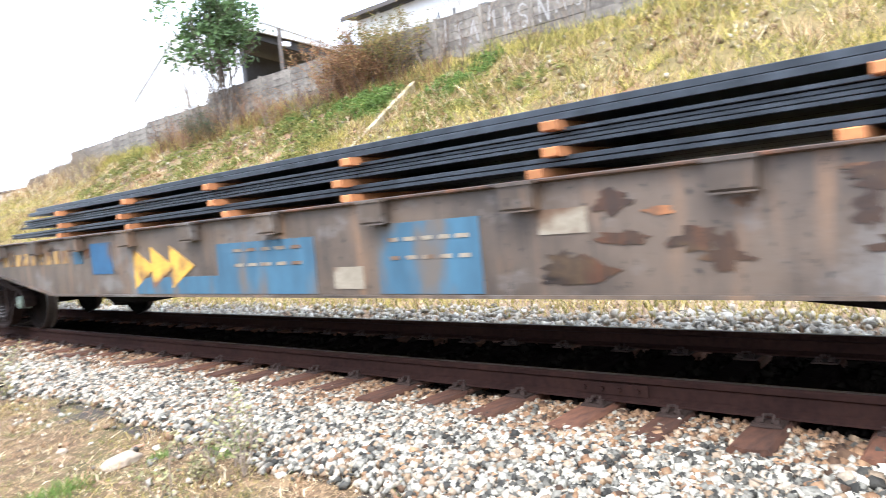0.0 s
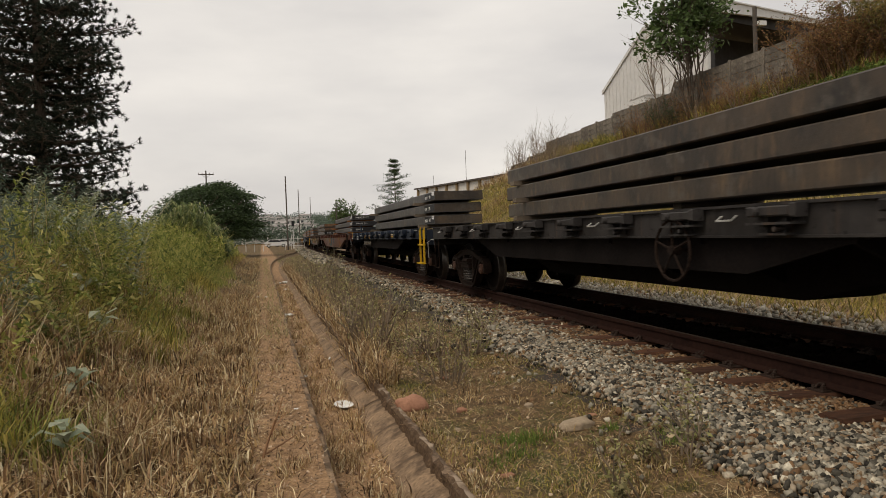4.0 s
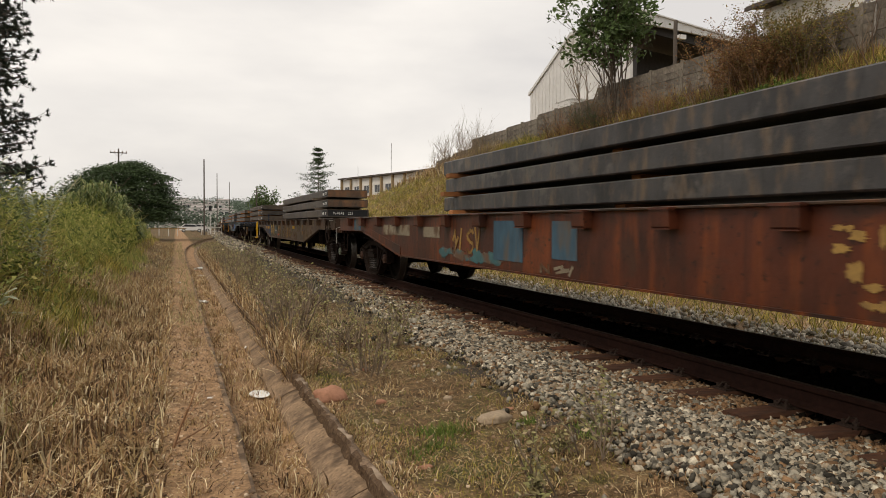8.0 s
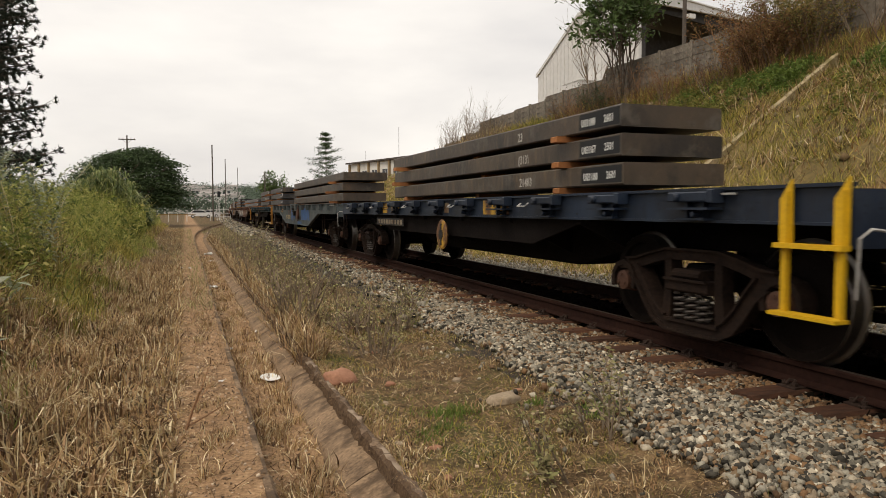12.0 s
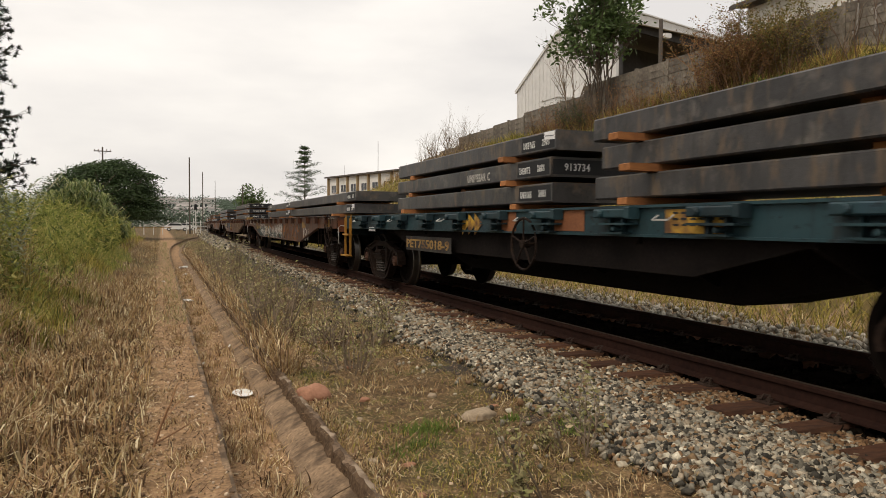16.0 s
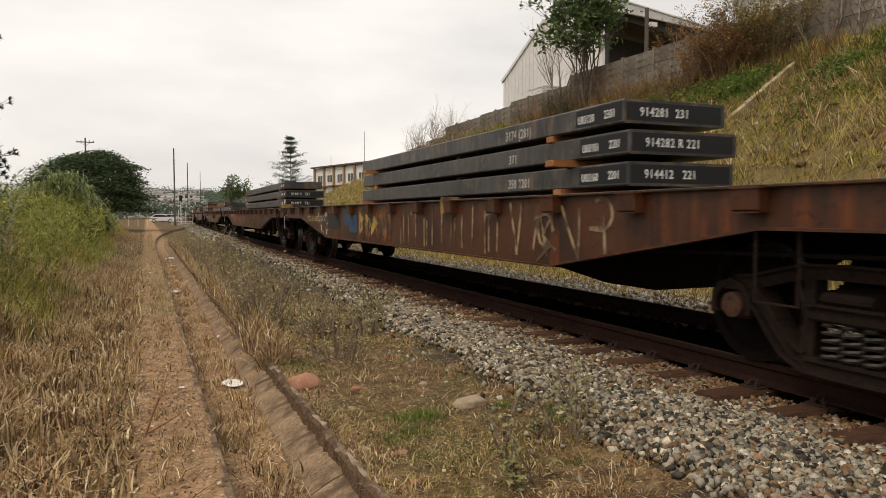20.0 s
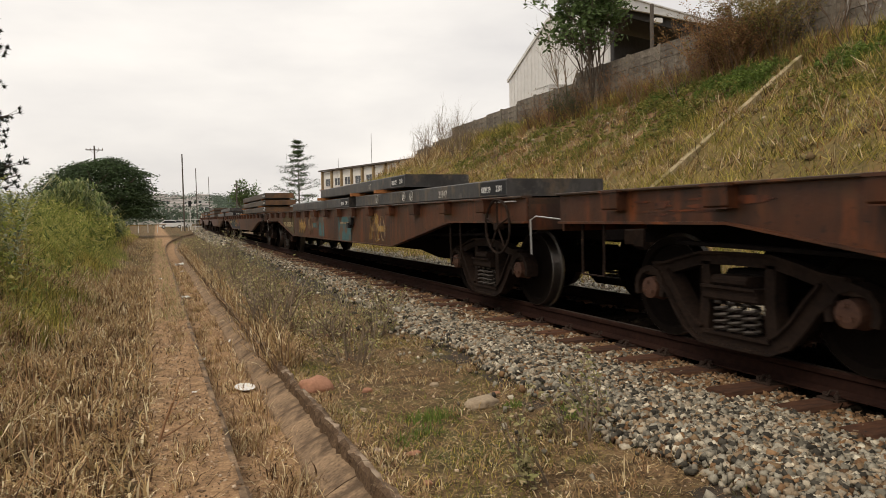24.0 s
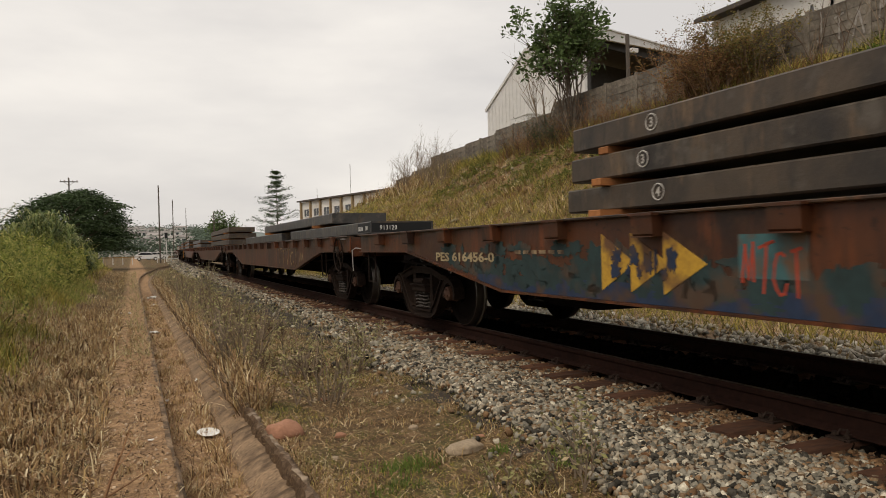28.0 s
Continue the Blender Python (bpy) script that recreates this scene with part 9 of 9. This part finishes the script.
# ---- poles, the far crossing, cars, houses and hills ----
def utility_pole(x, y, top, label, arm=True, r0=0.14, mat="pole"):
    p = thing("utility_pole", label, "pole", at=pose(x, y, 0))
    part("shaft", Shape().tube([(0, 0, -0.3), (0, 0, top)], r0, 8, r0 * 0.7), mat, p)
    if arm:
        part("cross_arm", Shape().box(-1.3, -0.07, top - 0.75, 1.3, 0.07, top - 0.6), mat, p)
        for k in (-1.2, -0.6, 0.6, 1.2):
            part("insulator", Shape().tube([(k, 0, top - 0.6), (k, 0, top - 0.38)], 0.05, 6), "concrete", p)
        part("brace", Shape().tube([(-0.8, 0, top - 0.65), (0, 0, top - 1.3), (0.8, 0, top - 0.65)], 0.03, 5), mat, p)


utility_pole(-8.9, 129.0, 13.9, "old wooden utility pole with a cross arm", r0=0.16)
utility_pole(3.5, 100.0, 10.2, "bare dark pole beside the line", False, 0.11)
utility_pole(6.4, 124.0, 10.0, "bare dark pole beside the line", False, 0.09)
utility_pole(11.5, 170.0, 11.2, "bare thin pole beside the line", False, 0.08)
utility_pole(12.4, 120.0, 7.6, "short pole with a small head", False, 0.13)
utility_pole(27.2, 92.0, 12.6, "thin aerial mast over the long building", False, 0.04)
utility_pole(23.6, 96.0, 9.6, "thin aerial on the long building", False, 0.03)


def car(x, y, turn, label):
    c = thing("white_car", label, "car", at=pose(x, y, 0, 0, 0, turn))
    body = [(-2.1, 0.35), (2.1, 0.35), (2.15, 0.75), (1.9, 0.9), (1.15, 0.98), (0.6, 1.45), (-1.2, 1.5), (-1.9, 1.0), (-2.15, 0.9)]
    s = Shape().add([(yy, -0.82, zz) for yy, zz in body] + [(yy, 0.82, zz) for yy, zz in body], [tuple(range(9)), tuple(range(17, 8, -1))] + [(i, i + 9, (i + 1) % 9 + 9, (i + 1) % 9) for i in range(9)])
    part("body", s, "car_white", c)
    for d in (-0.83, 0.83):
        part("side_window", Shape().add([(0.95, d, 1.02), (0.5, d, 1.38), (-1.1, d, 1.42), (-1.6, d, 1.02)], [(0, 1, 2, 3)]), "glass", c)
    for px in (-1.35, 1.35):
        for d in (-0.75, 0.75):
            w_ = part("wheel", Shape().tube([(px, d - 0.1, 0.32), (px, d + 0.1, 0.32)], 0.32, 14), "rubber", c)
            part("rim", Shape().tube([(px, d - 0.11, 0.32), (px, d + 0.11, 0.32)], 0.18, 10), "gate_white", w_)
    for d in (-0.6, 0.6):
        part("headlight", Shape().box(2.08, d - 0.15, 0.66, 2.17, d + 0.15, 0.78), "glass", c)


car(2.6, 138.0, 0, "white hatchback waiting near the far crossing")
car(4.4, 150.0, 8, "white car behind another at the far crossing")


def make_gate():
    g = thing("crossing_fence", "white painted fence frames at the far level crossing", "fence", kind="structure")
    for k in range(4):
        x = 3.2 + 0.9 * k
        part("post", Shape().box(x, 104, 0, x + 0.08, 104.08, 1.9 + 0.25 * (k % 2)), "gate_white", g)
    for z in (0.5, 1.0, 1.5):
        part("rail", Shape().box(3.2, 103.95, z, 5.95, 104.0, z + 0.07), "gate_white", g)
    for k in range(4):
        part("post", Shape().box(-3.2 + 1.1 * k, 96, 0, -3.12 + 1.1 * k, 96.08, 1.1), "gate_white", g)
    part("barrier_arm", Shape().box(-3.2, 95.95, 0.9, 1.2, 96.0, 1.0), "yellow_dull", g)
    part("signal_post", Shape().tube([(4.6, 108, 0), (4.6, 108, 4.2)], 0.07, 6), "gate_white", g)
    part("signal_head", Shape().box(4.4, 107.8, 3.4, 4.8, 107.9, 4.2, 0.04), "black", g)


make_gate()


def make_far():
    r = random.Random(44)
    # wooded ridges, each a long uneven hump
    for k, (y, h, x0, x1, label) in enumerate(((720, 26, -500, 700, "hazy wooded ridge behind the town"), (1300, 44, -1200, 1700, "pale far wooded ridge"))):
        v, f, n = [], [], 90
        for i in range(n + 1):
            x = x0 + (x1 - x0) * i / n
            z = h * (0.55 + 0.25 * math.sin(x * 0.008 + k) + 0.12 * math.sin(x * 0.031 + 2 * k) + 0.05 * math.sin(x * 0.13)) + r.uniform(-0.8, 0.8)
            v += [(x, y - 120, -2), (x, y - 40, z * 0.6), (x, y, z), (x, y + 80, -2)]
        for i in range(n):
            f += [(4 * i + q, 4 * i + 4 + q, 4 * i + 5 + q, 4 * i + 1 + q) for q in range(3)]
        s = Shape().add(v, f)
        # both ridges wear the haze as a pale colour, no air is modelled
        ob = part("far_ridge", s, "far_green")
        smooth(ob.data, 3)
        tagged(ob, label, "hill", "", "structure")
    for k in range(110):
        y = r.uniform(260, 620)
        x = y * math.tan(radians(r.uniform(-2.5, 3.9)))
        z = max(0.0, (y - 290) * 0.045) + r.uniform(0, 2.5)
        w_, d_, h_ = r.uniform(3.5, 8.0), r.uniform(4, 7), r.uniform(3.0, 6.5)
        b = thing("house", r.choice(("small white house in the distant town", "small white house in the distant town", "small tan house in the distant town")), "house", "houses of the town", at=pose(x, y, z - 0.5, 0, 0, r.uniform(-15, 15)))
        part("wall", Shape().box(-w_ / 2, -d_ / 2, -3, w_ / 2, d_ / 2, h_), "plaster" if "white" in b["label"] else "house_tan", b)
        part("roof", Shape().along_x([(-d_ / 2 - 0.4, h_ - 0.1), (d_ / 2 + 0.4, h_ - 0.1), (0, h_ + 0.7)], -w_ / 2 - 0.4, w_ / 2 + 0.4), "roof_tile", b)
        for j in range(2):
            for z2 in ([0.9] if h_ < 5 else [0.9, 3.9]):
                part("window", shared("far_window", lambda: Shape().box(-0.6, -0.05, 0, 0.6, 0.05, 1.3), "glass"), None, b, at=pose(-w_ / 4 + j * w_ / 2, -d_ / 2 - 0.04, z2))
    g = np.random.default_rng(6)
    n = 420
    cx = g.uniform(-5, 7, n)
    y = g.uniform(220, 640, n)
    c0 = np.stack([y * np.tan(np.radians(cx)), y, np.maximum(0, (y - 300) * 0.055) + g.uniform(1.0, 4.0, n)], -1)
    c = np.repeat(c0, 120, 0) + g.normal(size=(n * 120, 3)) * [2.0, 2.0, 1.5]
    v, f = leaves(c, 0.55, g)
    heap("town_trees", v, f, "leaf_blue", "clumps of trees among distant houses", "trees")


make_far()


# ---- the train rolls past ----
def on_track(u, t, x, z):
    y = u - SPEED * t
    turn = -math.degrees(math.atan(2 * BEND * y)) if y > 0 else 0.0
    a = radians(turn)
    return pose(track_x(y) + x * math.cos(a), y + x * math.sin(a), z, 0, 0, turn)


def motions():
    for ob, u, x, z in CARRIED:
        walk(ob, [(t, on_track(u, t, x, z)) for t in (0, 4, 8, 12, 16, 20, 24, 28)])
    spin = math.degrees(SPEED / 0.475)
    for ws, u, y in WHEELS:
        first, last = max(0.0, (u - 40) / SPEED), min(28.0, (u + 4) / SPEED)
        if last <= first:
            continue
        a, b = math.ceil(first * 15) / 15, math.floor(last * 15) / 15
        rows = [(0.0, pose(0, y, 0.475))] if a > 0 else []
        t = a
        n = int(round((b - a) * 15))
        for k in range(n + 1):
            rows.append((a + k / 15, pose(0, y, 0.475, spin * k / 15)))
        if b < 28:
            rows.append((28.0, rows[-1][1]))
        walk(ws, rows)


motions()
